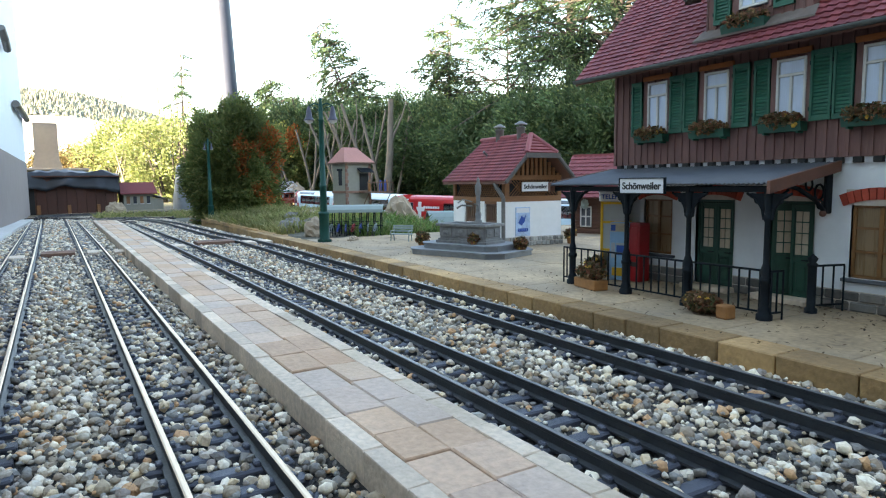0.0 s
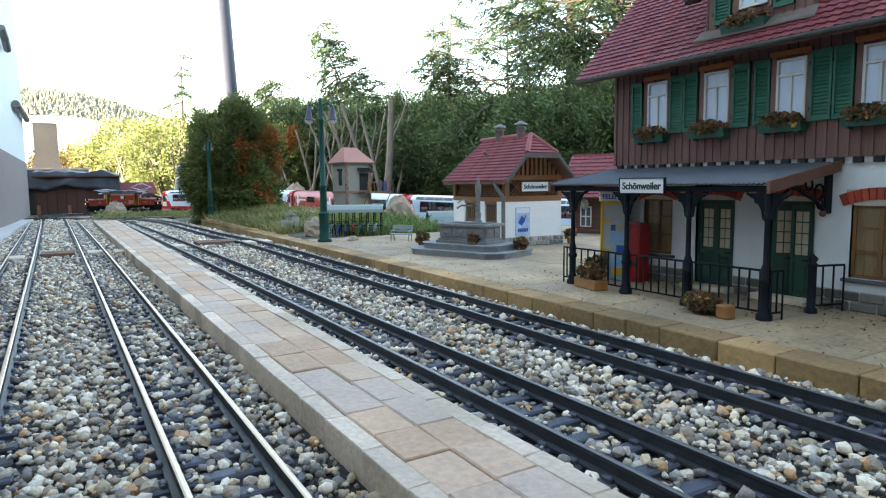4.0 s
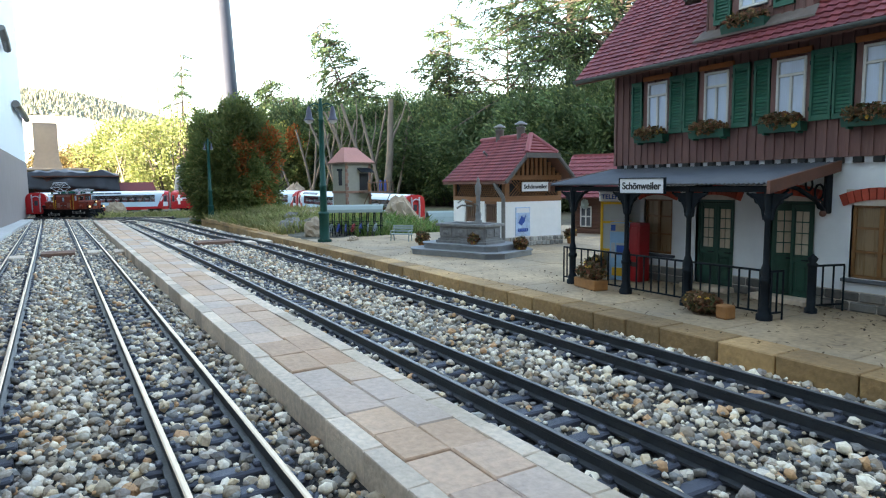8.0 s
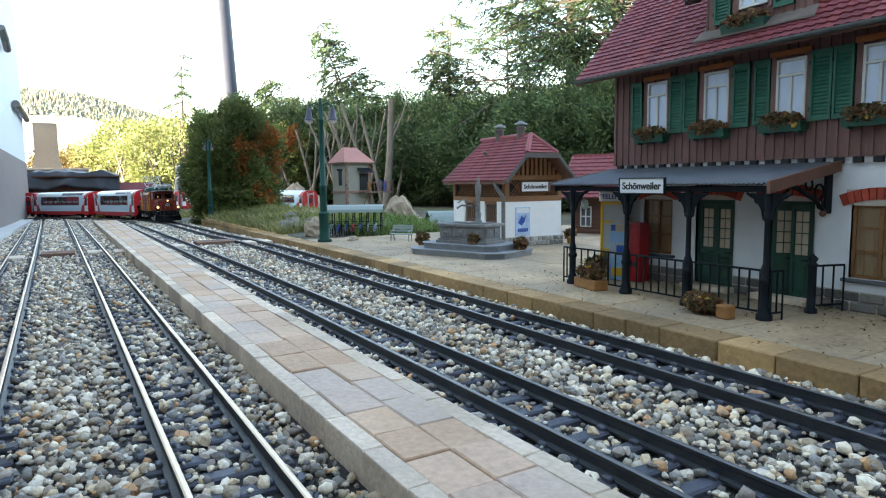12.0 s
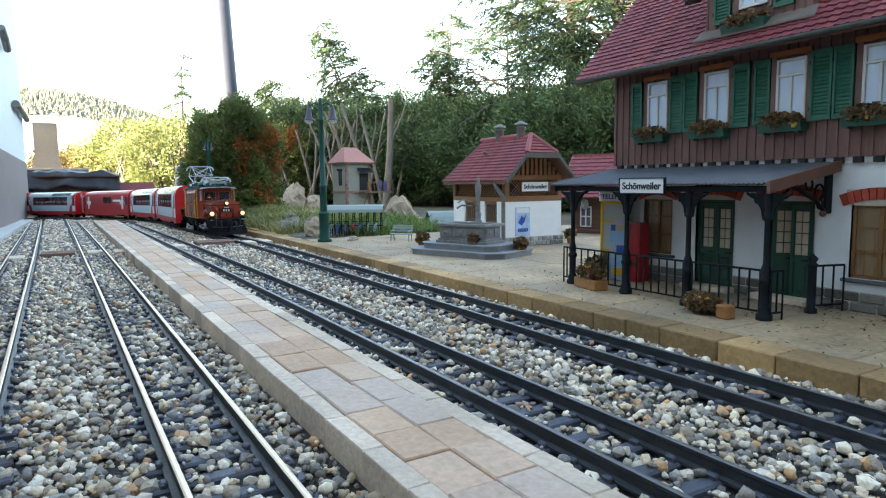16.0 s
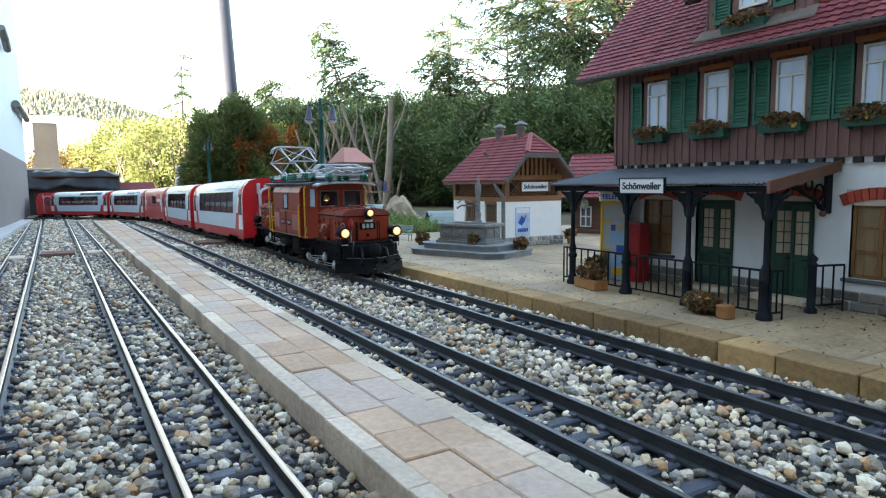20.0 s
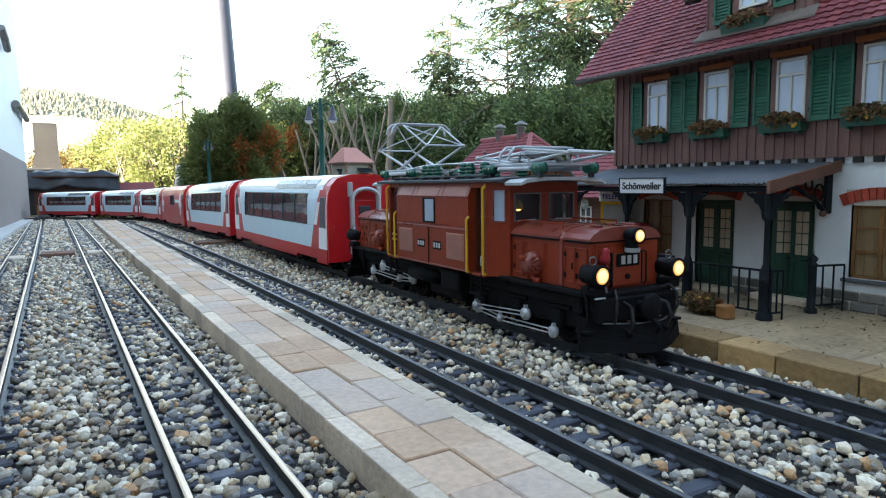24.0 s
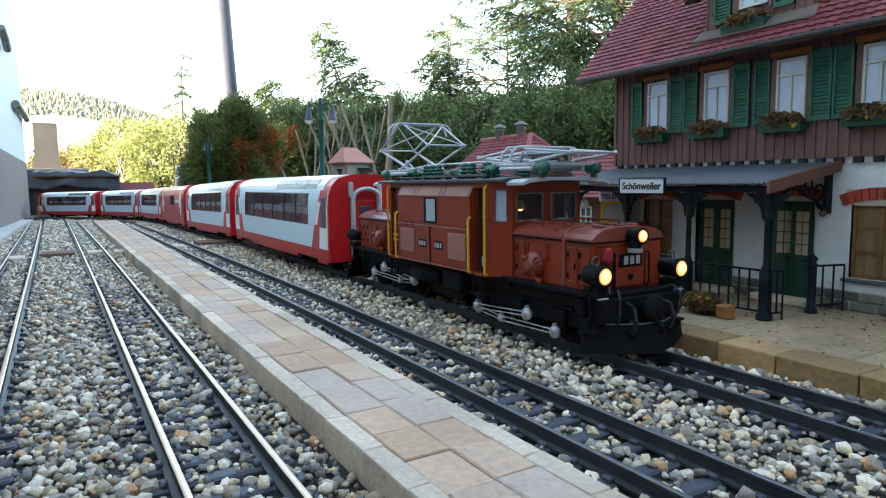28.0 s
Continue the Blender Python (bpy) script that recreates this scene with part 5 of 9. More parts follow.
def motions():
    times = [k / 10 for k in range(0, 281)]
    s_at = [S_REST - to_go(t) for t in times]
    walk(LOCO, [(t, riding(s, .1)) for t, s in zip(times, s_at)])
    for k, c in enumerate(COACHES):
        walk(c, [(t, riding(s - FIRST - k * PITCH, .2)) for t, s in zip(times, s_at)])
    for u in [o for o in LOCO.children if o.name.split(".")[0] in ("front_bonnet", "rear_bonnet")]:
        sgn = 1 if u.name.startswith("front") else -1
        rows = []
        for t, s in zip(times, s_at):
            body = riding(s, .1)
            d = on_line(s + sgn * .19) - on_line(s + sgn * .09)
            yaw = math.degrees(math.atan2(d.y, d.x)) - math.degrees(math.atan2(body[1][0], body[0][0])) + (0 if sgn > 0 else 180)
            yaw = (yaw + 180) % 360 - 180
            rows.append((t, pose(sgn * PIVOT, 0, 0, 0, 0, yaw + (0 if sgn > 0 else 180))))
        walk(u, rows)
    fine = [k / 20 for k in range(0, 501)] + [28.0]
    s_fine = [S_REST - to_go(t) for t in fine]
    for w, sgn in WHEEL_PARTS:
        o = w.matrix_basis.translation.copy()
        walk(w, [(t, pose(o.x, o.y, o.z, 0, sgn * math.degrees(s / .0205), 0)) for t, s in zip(fine, s_fine)])
    for r, yy, sgn in ROD_PARTS:
        m = r.matrix_basis.copy()
        ph = math.pi / 2 if yy > 0 else 0.15
        rows = []
        for t, s in zip(fine, s_fine):
            a = sgn * (s - S_REST) / .0205 + ph
            rows.append((t, Matrix.Translation((-.009 * math.sin(a), 0, -.009 * math.cos(a))) @ m))
        walk(r, rows)
# ---- station building ----
M_PLASTER = mat("white_plaster", (0.70, 0.72, 0.74), 0.85, vary=0.10, scale=40, bump=0.35, dirt=(0.52, 0.53, 0.54))
M_SIDING = mat("red_brown_boards", (0.185, 0.090, 0.077), 0.75, vary=0.3, scale=60, bump=0.3, grain=(5, 5, 0.5), rnd=0.12)
M_ORANGEWOOD = mat("orange_wood", (0.34, 0.11, 0.03), 0.65, vary=0.3, scale=80, bump=0.3, grain=(0.5, 5, 5))
M_GREEN = mat("shutter_green", (0.012, 0.105, 0.062), 0.5, vary=0.2, scale=90, bump=0.1, rnd=0.1)
M_DOORGREEN = mat("door_green", (0.008, 0.058, 0.036), 0.5, vary=0.25, scale=60, bump=0.15)
M_TILE = mat("roof_tile_red", (0.235, 0.054, 0.062), 0.62, vary=0.28, scale=50, bump=0.25, dirt=(0.12, 0.045, 0.045), hue=("island", [(0.85, 0.8, 0.8), (1.1, 1.05, 1.0), (0.95, 0.95, 1.0), (1.2, 1.1, 1.1)]))
M_HUTTILE = mat("hut_tile_pink_red", (0.27, 0.066, 0.072), 0.7, vary=0.28, scale=50, bump=0.25, dirt=(0.17, 0.065, 0.065), hue=("island", [(0.85, 0.8, 0.8), (1.1, 1.05, 1.0), (0.95, 0.95, 1.0), (1.2, 1.1, 1.1)]))
M_ZINC = mat("zinc_grey", (0.095, 0.108, 0.130), 0.55, 0.2, vary=0.25, scale=40, bump=0.15, dirt=(0.13, 0.13, 0.13))
M_IRON = mat("cast_iron_paint", (0.007, 0.011, 0.015), 0.6, vary=0.4, scale=120, bump=0.2, spec=0.18)
M_GUTTER = mat("gutter_brown_grey", (0.10, 0.105, 0.10), 0.7, vary=0.4, scale=90, bump=0.3, spec=0.25)
M_BRICK = mat("arch_brick", (0.38, 0.055, 0.03), 0.8, vary=0.3, scale=120, bump=0.4, rnd=0.3)
M_MORTAR = mat("pale_mortar", (0.50, 0.44, 0.38), 0.9, vary=0.2, scale=120, bump=0.3)
M_PLINTH = mat("plinth_stone", (0.14, 0.13, 0.115), 0.85, vary=0.35, scale=90, bump=0.4, rnd=0.35)
M_FRAMEW = mat("window_frame_grey_white", (0.58, 0.57, 0.53), 0.6, vary=0.12, scale=120, bump=0.1)
M_CURTAIN = mat("curtained_pane", (0.52, 0.60, 0.72), 0.12, vary=0.12, scale=90, bump=0.0, grain=(6, 1, 0.4), spec=0.7)
M_BLIND = mat("tan_curtain_pane", (0.26, 0.17, 0.09), 0.3, vary=0.3, scale=120, bump=0.05, grain=(6, 1, 0.4))
M_CREAM = mat("cream_pane", (0.55, 0.46, 0.33), 0.3, vary=0.2, scale=120, bump=0.02)
M_BROWNWIN = mat("window_brown", (0.22, 0.10, 0.03), 0.55, vary=0.3, scale=90, bump=0.2)
# Near-black standing in for shade inside openings; the dark beam ends share it.
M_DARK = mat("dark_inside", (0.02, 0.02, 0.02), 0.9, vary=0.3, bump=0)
M_FASCIA = mat("canopy_fascia_brown", (0.17, 0.075, 0.05), 0.7, vary=0.3, scale=90, bump=0.25, grain=(0.5, 5, 5))
L_DRY = leaf_mat("dry_flower_leaves", [(0.17, 0.07, 0.04), (0.08, 0.07, 0.03), (0.24, 0.13, 0.06), (0.05, 0.08, 0.025), (0.28, 0.10, 0.06), (0.36, 0.24, 0.12)])
M_PETAL = mat("yellow_petals", (0.62, 0.36, 0.05), 0.6, vary=0.3, scale=200, bump=0.1)
M_TERRA = mat("terracotta_wood", (0.36, 0.16, 0.05), 0.7, vary=0.3, scale=80, bump=0.3, rnd=0.1)

M_DOORGREEN2 = mat("box_green", (0.012, 0.075, 0.048), 0.55, vary=0.25, scale=90, bump=0.1)
M_BARK0 = mat("twig_nest", (0.06, 0.04, 0.03), 0.9, vary=0.5, scale=200, bump=0.8)
HOUSE = pose(0.660, 0.657, 0.0052, 0, 0, -90)


def leaf_cloud(count, lo, hi, size, seed, ball=True):
    """Small crossed leaves inside a box or an egg."""
    rng = np.random.default_rng(seed)
    lo, hi = np.array(lo), np.array(hi)
    p = rng.uniform(-1, 1, (count * 3, 3))
    if ball:
        p = p[np.linalg.norm(p, axis=1) < 1]
    p = p[:count] * (hi - lo) / 2 + (hi + lo) / 2
    n = len(p)
    a = rng.normal(0, 1, (n, 3))
    a /= np.linalg.norm(a, axis=1)[:, None]
    b = np.cross(a, rng.normal(0, 1, (n, 3)))
    b /= np.linalg.norm(b, axis=1)[:, None]
    s = size * rng.uniform(0.6, 1.4, (n, 1))
    c = np.cross(a, b)
    V = np.stack([p - a * s, p + b * s * .55 + c * s * .2, p + a * s, p - b * s * .55 + c * s * .2], 1).reshape(-1, 3)
    F = np.arange(n * 4).reshape(-1, 4)
    return V, F


def plant(parent, lo, hi, leaves, seed, size=.0035, flowers=0, material=None):
    V, F = leaf_cloud(leaves, lo, hi, size, seed)
    pl = part("foliage", soup("foliage", V, F, material or L_DRY), None, parent, "withered brown and green flowers")
    rnd = random.Random(seed)
    for k in range(flowers):
        q = [lo[i] + (hi[i] - lo[i]) * rnd.uniform(.15, .85) for i in range(3)]
        part("flower", Mb().blob(q, .0022, 6, 4, .3, seed + k), M_PETAL, pl)
    return pl


def tile_courses(parent, x0, x1, y0, z0, y1, z1, rows, tile_w, skip=None, seed=0, single=False):
    """Courses of roof tiles from the eave (y0,z0) up to (y1,z1), each tile a bent wedge of its own."""
    rnd = random.Random(seed)
    dy, dz = (y1 - y0) / rows, (z1 - z0) / rows
    ln = math.hypot(dy, dz)
    ny, nz = -dz / ln, dy / ln
    if nz < 0:
        ny, nz = -ny, -nz
    for r in range(rows):
        mb = Mb()
        x = x0 + (tile_w * .5 if r % 2 else 0)
        ya, za = y0 + dy * r, z0 + dz * r
        yb, zb = ya + dy * 1.15, za + dz * 1.15
        a = x0
        while a < x1 - 1e-4:
            b = min(a + tile_w, x1)
            if skip and skip((a + b) / 2, ya, za):
                if mb.v:
                    part("tile_course", mb, M_TILE, parent)
                    mb = Mb()
            else:
                j = rnd.uniform(-.0003, .0003)
                pts = []
                for (yy, zz, lift) in ((ya, za, .0034 + j), (yb, zb, .0012 + j)):
                    for u, e in ((0, 0), (.2, .0011), (.45, .0004), (.75, -.0003), (1, 0)):
                        h = lift + e
                        pts.append((a + (b - a) * u, yy + ny * h, zz + nz * h))
                for u in (0, 1):
                    pts.append((a + (b - a) * u, ya + ny * .0008, za + nz * .0008))
                mb.add(pts, [(i, i + 1, 6 + i, 5 + i) for i in range(4)] + [(10, 11, 4, 3, 2, 1, 0)])
                if single:
                    part("tile", mb, M_TILE, parent)
                    mb = Mb()
            a = b
        if mb.v:
            part("tile_course", mb, M_TILE, parent)


def upper_window(house, u0, u1, z0, z1, y=0.0):
    w = part("window", Mb().box(u0, u1, y - .0006, y + .003, z0, z1), M_CURTAIN, house, "pale curtained window with a grey-white frame")
    fw = .0028
    for a, b, c, d in ((u0, u0 + fw, z0, z1), (u1 - fw, u1, z0, z1), (u0 + fw, u1 - fw, z0, z0 + fw), (u0 + fw, u1 - fw, z1 - fw, z1)):
        part("frame", Mb().box(a, b, y - .0035, y - .0004, c, d, .0004), M_FRAMEW, w)
    zt = z1 - (z1 - z0) * .27
    part("transom", Mb().box(u0 + fw, u1 - fw, y - .0034, y - .0004, zt - .0014, zt + .0014, .0003), M_FRAMEW, w)
    um = (u0 + u1) / 2
    part("mullion", Mb().box(um - .0014, um + .0014, y - .0032, y - .0004, z0 + fw, zt - .0014, .0003), M_FRAMEW, w)
    for a, b in ((u0 - .006, u0 - .0005), (u1 + .0005, u1 + .004)):
        part("jamb", Mb().box(a, b, y - .0025, y, z0 - .004, z1 + .004), M_SIDING, w)
    part("lintel", Mb().box(u0 - .008, u1 + .005, y - .0032, y, z1 + .003, z1 + .009, .0006), M_ORANGEWOOD, w, "orange wooden lintel")
    return w


SLAT_ME = {}


def shutter(house, u0, u1, z0, z1, y=-.0032):
    s = part("shutter", Mb().box(u0, u0 + .0028, y - .0026, y, z0, z1, .0004).box(u1 - .0028, u1, y - .0026, y, z0, z1, .0004).box(u0, u1, y - .0024, y, z0, z0 + .005).box(u0, u1, y - .0024, y, z1 - .005, z1)
             .box(u0, u1, y - .0006, y + .0004, z0, z1), M_GREEN, house, "green louvred wooden shutter")
    key = round(u1 - u0, 4)
    if key not in SLAT_ME:
        SLAT_ME[key] = Mb().box(.003, u1 - u0 - .003, -.0016, 0, 0, .0030, m=Matrix.Rotation(radians(-28), 4, "X")).mesh("slat", M_GREEN)
    n = int((z1 - z0 - .011) / .0036)
    for k in range(n):
        part("slat", SLAT_ME[key], None, s, m=pose(u0, y - .0004, z0 + .0058 + k * .0036))
    part("hinge", Mb().tube((u0 - .0004, y - .002, z0 + .01), (u0 - .0004, y - .002, z0 + .014), .0008, n=6).tube((u0 - .0004, y - .002, z1 - .014), (u0 - .0004, y - .002, z1 - .01), .0008, n=6), M_IRON, s)


def flower_box(house, u0, u1, z, seed, y=-.004):
    b = part("flower_box", Mb().prism([(y, z + .0095), (y - .013, z + .0095), (y - .011, z), (y, z)], u0, u1, "x"), M_DOORGREEN2, house, "green wooden flower box with withered flowers")
    for a in (u0 + .004, u1 - .006):
        part("bracket", Mb().box(a, a + .002, y - .010, y, z - .002, z), M_GREEN, b)
    plant(b, (u0 - .003, y - .019, z + .002), (u1 + .003, y + .003, z + .021), 520, seed, .0026, 3)


def arch(house, u0, u1, z, y, rise=.007, n=11):
    """A flat arch of wedge-shaped bricks."""
    a = part("brick_arch", Mb().box(u0 - .004, u1 + .004, y - .0004, y + .002, z + .001, z + rise + .0095), M_MORTAR, house, "red brick arch with pale joints")
    c = (u0 + u1) / 2
    half = (u1 - u0) / 2 + .006
    R = (half * half + rise * rise) / (2 * rise)
    zc = z + rise - R
    full = math.asin(half / R)
    for k in range(n):
        t0, t1 = -full + 2 * full * (k + .06) / n, -full + 2 * full * (k + .94) / n
        pts = []
        for yy in (y - .0022, y + .001):
            for t, r in ((t0, R), (t1, R), (t1, R + .0115), (t0, R + .0115)):
                pts.append((c + r * math.sin(t), yy, zc + r * math.cos(t)))
        part("brick", Mb().add(pts, [(0, 1, 2, 3), (7, 6, 5, 4), (0, 4, 5, 1), (1, 5, 6, 2), (2, 6, 7, 3), (3, 7, 4, 0)]), M_BRICK, a)


def low_window(house, u0, u1, z0, z1, y):
    w = part("window", Mb().box(u0, u1, y, y + .002, z0, z1), M_BLIND, house, "brown wooden window with tan curtains")
    fw = .0032
    um, zt, zm = (u0 + u1) / 2, z0 + (z1 - z0) * .68, z0 + (z1 - z0) * .36
    for a, b, c, d in ((u0, u0 + fw, z0, z1), (u1 - fw, u1, z0, z1), (u0, u1, z0, z0 + fw), (u0, u1, z1 - fw, z1), (um - .002, um + .002, z0, z1)):
        part("frame", Mb().box(a, b, y - .0028, y - .0002, c, d, .0004), M_BROWNWIN, w)
    for zz in (zt, zm):
        part("glazing_bar", Mb().box(u0 + fw, u1 - fw, y - .0022, y - .0002, zz - .0012, zz + .0012), M_BROWNWIN, w)
    part("sill", Mb().box(u0 - .006, u1 + .006, y - .010, y + .001, z0 - .004, z0 - .0004, .0008), M_ZINC, w, "grey stone sill")


def door_leaf(parent, w, h, m):
    d = part("door_leaf", Mb().box(0, w, -.0015, .0015, 0, h), M_DOORGREEN, parent, "dark green door leaf with small panes", m=m)
    for a, b, c, e in ((0, .0035, 0, h), (w - .0035, w, 0, h), (.0035, w - .0035, 0, .006), (.0035, w - .0035, h - .005, h), (.0035, w - .0035, h * .40, h * .46)):
        part("rail", Mb().box(a, b, -.003, -.0014, c, e, .0003), M_DOORGREEN, d)
    part("panel", Mb().box(.0065, w - .0065, -.0026, -.0014, .011, h * .36, .0006), M_DOORGREEN, d)
    n = 4
    zz0, zz1 = h * .475, h - .007
    cw, ch = (w - .0085) / 2, (zz1 - zz0) / n
    for i in range(2):
        for k in range(n):
            part("pane", Mb().box(.0042 + i * cw + .0006, .0042 + (i + 1) * cw - .0006, -.0022, -.0014, zz0 + k * ch + .0006, zz0 + (k + 1) * ch - .0006), M_CREAM, d, "small cream pane")
    part("handle", Mb().path([(w - .003, -.003, h * .43), (w - .003, -.006, h * .43), (w - .009, -.006, h * .43)], .0007, 5), M_IRON, d)
    return d


def build_house():
    h = thing("station_building", HOUSE, "red-brown boarded station building with green shutters", "building")
    L, D = 0.62, 0.30
    ops = [(.049, .095, .036, .108), (.132, .184, .0, .109), (.224, .277, .0, .109), (.314, .366, .033, .106), (.42, .468, .0, .112), (.52, .568, .036, .108)]
    # ground-floor wall round its openings
    edges = [0] + [e for o in ops for e in o[:2]] + [L]
    for k in range(0, len(edges), 2):
        part("wall", Mb().box(edges[k], edges[k + 1], .006, .014, .0, .1465), M_PLASTER, h)
    for u0, u1, z0, z1 in ops:
        part("wall", Mb().box(u0, u1, .006, .014, z1, .1465), M_PLASTER, h)
        if z0 > .01:
            part("wall", Mb().box(u0, u1, .006, .014, 0, z0), M_PLASTER, h)
    part("gable_wall", Mb().box(0, .008, .014, D, 0, .1465), M_PLASTER, h)
    part("gable_wall", Mb().box(L - .008, L, .014, D, 0, .1465), M_PLASTER, h)
    part("back_wall", Mb().box(.008, L - .008, D - .008, D, 0, .29), M_PLASTER, h)
    # Upright black sheet in place of the shaded rooms behind the openings.
    part("interior_dark_sheet", Mb().box(.008, L - .008, .07, .074, 0, .146), M_DARK, h)
    # plinth stones
    rnd = random.Random(3)
    pl = part("plinth", Mb().box(-.002, .130, .0035, .008, 0, .0200).box(.186, .222, .0035, .008, 0, .0200).box(.279, L, .0035, .008, 0, .0200), M_MORTAR, h, "grey rubble plinth")
    for a, b in ((-.002, .130), (.186, .222), (.279, .62)):
        for r in range(2):
            u = a
            while u < b - .002:
                w = min(rnd.uniform(.012, .026), b - u)
                part("stone", Mb().box(u + .0006, u + w - .0006, .0008 + rnd.uniform(0, .0012), .005, r * .0100 + .0006, r * .0100 + .0094, .0012), M_PLINTH, pl)
                u += w
    for k, (u0, u1, z0, z1) in enumerate(ops):
        arch(h, u0 - .002, u1 + .002, z1 - .002, .0055)
        part("reveal", Mb().box(u0 - .0008, u0, .006, .02, z0, z1).box(u1, u1 + .0008, .006, .02, z0, z1), M_PLASTER, h)
        if z0 > .01:
            low_window(h, u0, u1, z0, z1, .0105)
        else:
            d = part("door_frame", Mb().box(u0, u0 + .003, .009, .014, 0, z1).box(u1 - .003, u1, .009, .014, 0, z1).box(u0, u1, .009, .014, z1 - .004, z1), M_DOORGREEN, h, "dark green double door" + (", one leaf ajar" if k == 2 else ""))
            w = (u1 - u0 - .0065) / 2
            door_leaf(d, w, z1 - .005, pose(u0 + .0032, .0125, .0005, 0, 0, 32 if k == 2 else 0))
            door_leaf(d, w, z1 - .005, pose(u0 + .0034 + w, .0125, .0005))
            part("step", Mb().box(u0 - .006, u1 + .006, -.016, .006, 0, .006, .001), M_KERB, h, "pale stone doorstep")
    # beam ends under the boarded storey
    part("bressummer", Mb().box(0, L, .0, .013, .1525, .157), M_SIDING, h)
    for k in range(34):
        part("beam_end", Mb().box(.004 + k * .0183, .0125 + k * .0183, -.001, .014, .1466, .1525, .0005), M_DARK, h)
    part("frieze", Mb().box(0, L, .004, .013, .1465, .1525), M_PLASTER, h)
    # boarded upper storey with battens
    part("upper_wall", Mb().box(0, L, .0, .010, .157, .285), M_SIDING, h, "red-brown vertical boarding")
    part("upper_gable", Mb().box(0, .010, .010, D, .1465, .285), M_SIDING, h)
    part("upper_gable", Mb().box(L - .010, L, .010, D, .1465, .285), M_SIDING, h)
    part("gable_peak", Mb().prism([(0, .285), (D, .285), (D / 2, .285 + D / 2 * 1.05)], 0, .01, "x"), M_SIDING, h)
    part("gable_peak", Mb().prism([(0, .285), (D, .285), (D / 2, .285 + D / 2 * 1.05)], L - .01, L, "x"), M_SIDING, h)
    bat = Mb().box(0, .0022, -.0016, 0, .153, .284).mesh("batten", M_SIDING)
    for k in range(57):
        part("batten", bat, None, h, m=pose(.001 + k * .0110, 0, 0))
    part("corner_board", Mb().box(-.001, .003, -.0022, .006, .152, .284), M_SIDING, h)
    wins = [(.060, .092), (.146, .179), (.236, .268), (.322, .354), (.412, .444), (.50, .532)]
    for k, (u0, u1) in enumerate(wins):
        upper_window(h, u0, u1, .1935, .2565, -.0018)
        flower_box(h, u0 - .012, u1 + .003, .1805, 20 + k)
    for u0, u1 in ((.033, .051), (.0955, .1155), (.1165, .1365), (.184, .205), (.210, .229), (.2725, .294), (.295, .3145), (.359, .379), (.381, .402), (.449, .469), (.471, .491)):
        shutter(h, u0, u1, .190, .260)
    # roof
    e_y, e_z, slope = -.046, .268, 1.05
    y_r = D / 2
    z_r = e_z + (y_r - e_y) * slope
    for s in (0, 1):
        ya, yb = (e_y, y_r) if s == 0 else (D + .046, y_r)
        part("roof_board", Mb().add([(-.028, ya, e_z), (L + .028, ya, e_z), (L + .028, yb, z_r), (-.028, yb, z_r), (-.028, ya, e_z - .005), (L + .028, ya, e_z - .005), (L + .028, yb, z_r - .005), (-.028, yb, z_r - .005)],
             [(0, 1, 2, 3), (7, 6, 5, 4), (0, 4, 5, 1), (1, 5, 6, 2), (2, 6, 7, 3), (3, 7, 4, 0)]), M_FASCIA, h)
    rf = part("roof", Mb().box(-.028, L + .028, y_r - .004, y_r + .004, z_r - .002, z_r + .005, .002), M_TILE, h, "weathered red tiled roof")
    tile_courses(rf, -.030, L + .03, e_y, e_z, y_r, z_r, 32, .0105, lambda u, y, z: .158 < u < .283 and y > -.030 and z < .40)
    tile_courses(rf, -.030, L + .03, D + .046, e_z, y_r, z_r, 12, .04)
    part("soffit", Mb().add([(-.028, e_y, e_z - .0052), (L + .028, e_y, e_z - .0052), (L + .028, 0, .284), (-.028, 0, .284)], [(0, 1, 2, 3)]), M_FASCIA, h)
    part("verge_board", Mb().add([(-.0315, e_y, e_z - .006), (-.0315, y_r, z_r - .006), (-.0315, y_r, z_r + .005), (-.0315, e_y, e_z + .004), (-.028, e_y, e_z - .006), (-.028, y_r, z_r - .006), (-.028, y_r, z_r + .005), (-.028, e_y, e_z + .004)],
         [(0, 1, 2, 3), (7, 6, 5, 4), (0, 4, 5, 1), (1, 5, 6, 2), (2, 6, 7, 3), (3, 7, 4, 0)]), M_FASCIA, h)
    g = Mb()
    pts = []
    for u in (-.030, L + .03):
        for k in range(7):
            a = math.pi * k / 6
            pts.append((u, e_y - .003 - .0040 * math.cos(a), e_z + .0008 - .0044 * math.sin(a)))
        for k in range(6, -1, -1):
            a = math.pi * k / 6
            pts.append((u, e_y - .003 - .0033 * math.cos(a), e_z + .0008 - .0036 * math.sin(a)))
    g.add(pts, [(i, (i + 1) % 14, 14 + (i + 1) % 14, 14 + i) for i in range(14)] + [tuple(range(14)), tuple(range(27, 13, -1))], True)
    part("gutter", g, M_GUTTER, h, "weathered half-round gutter")
    # dormer
    dy = -.022
    d = part("dormer", Mb().box(.160, .282, dy, dy + .008, .288, .43), M_SIDING, h, "boarded dormer with a shuttered window")
    for s in (.160, .274):
        part("dormer_cheek", Mb().box(s, s + .008, dy + .008, .14, .30, .43), M_SIDING, d)
    for k in range(11):
        part("batten", Mb().box(.161 + k * .0112, .1630 + k * .0112, dy - .0016, dy, .290, .43), M_SIDING, d)
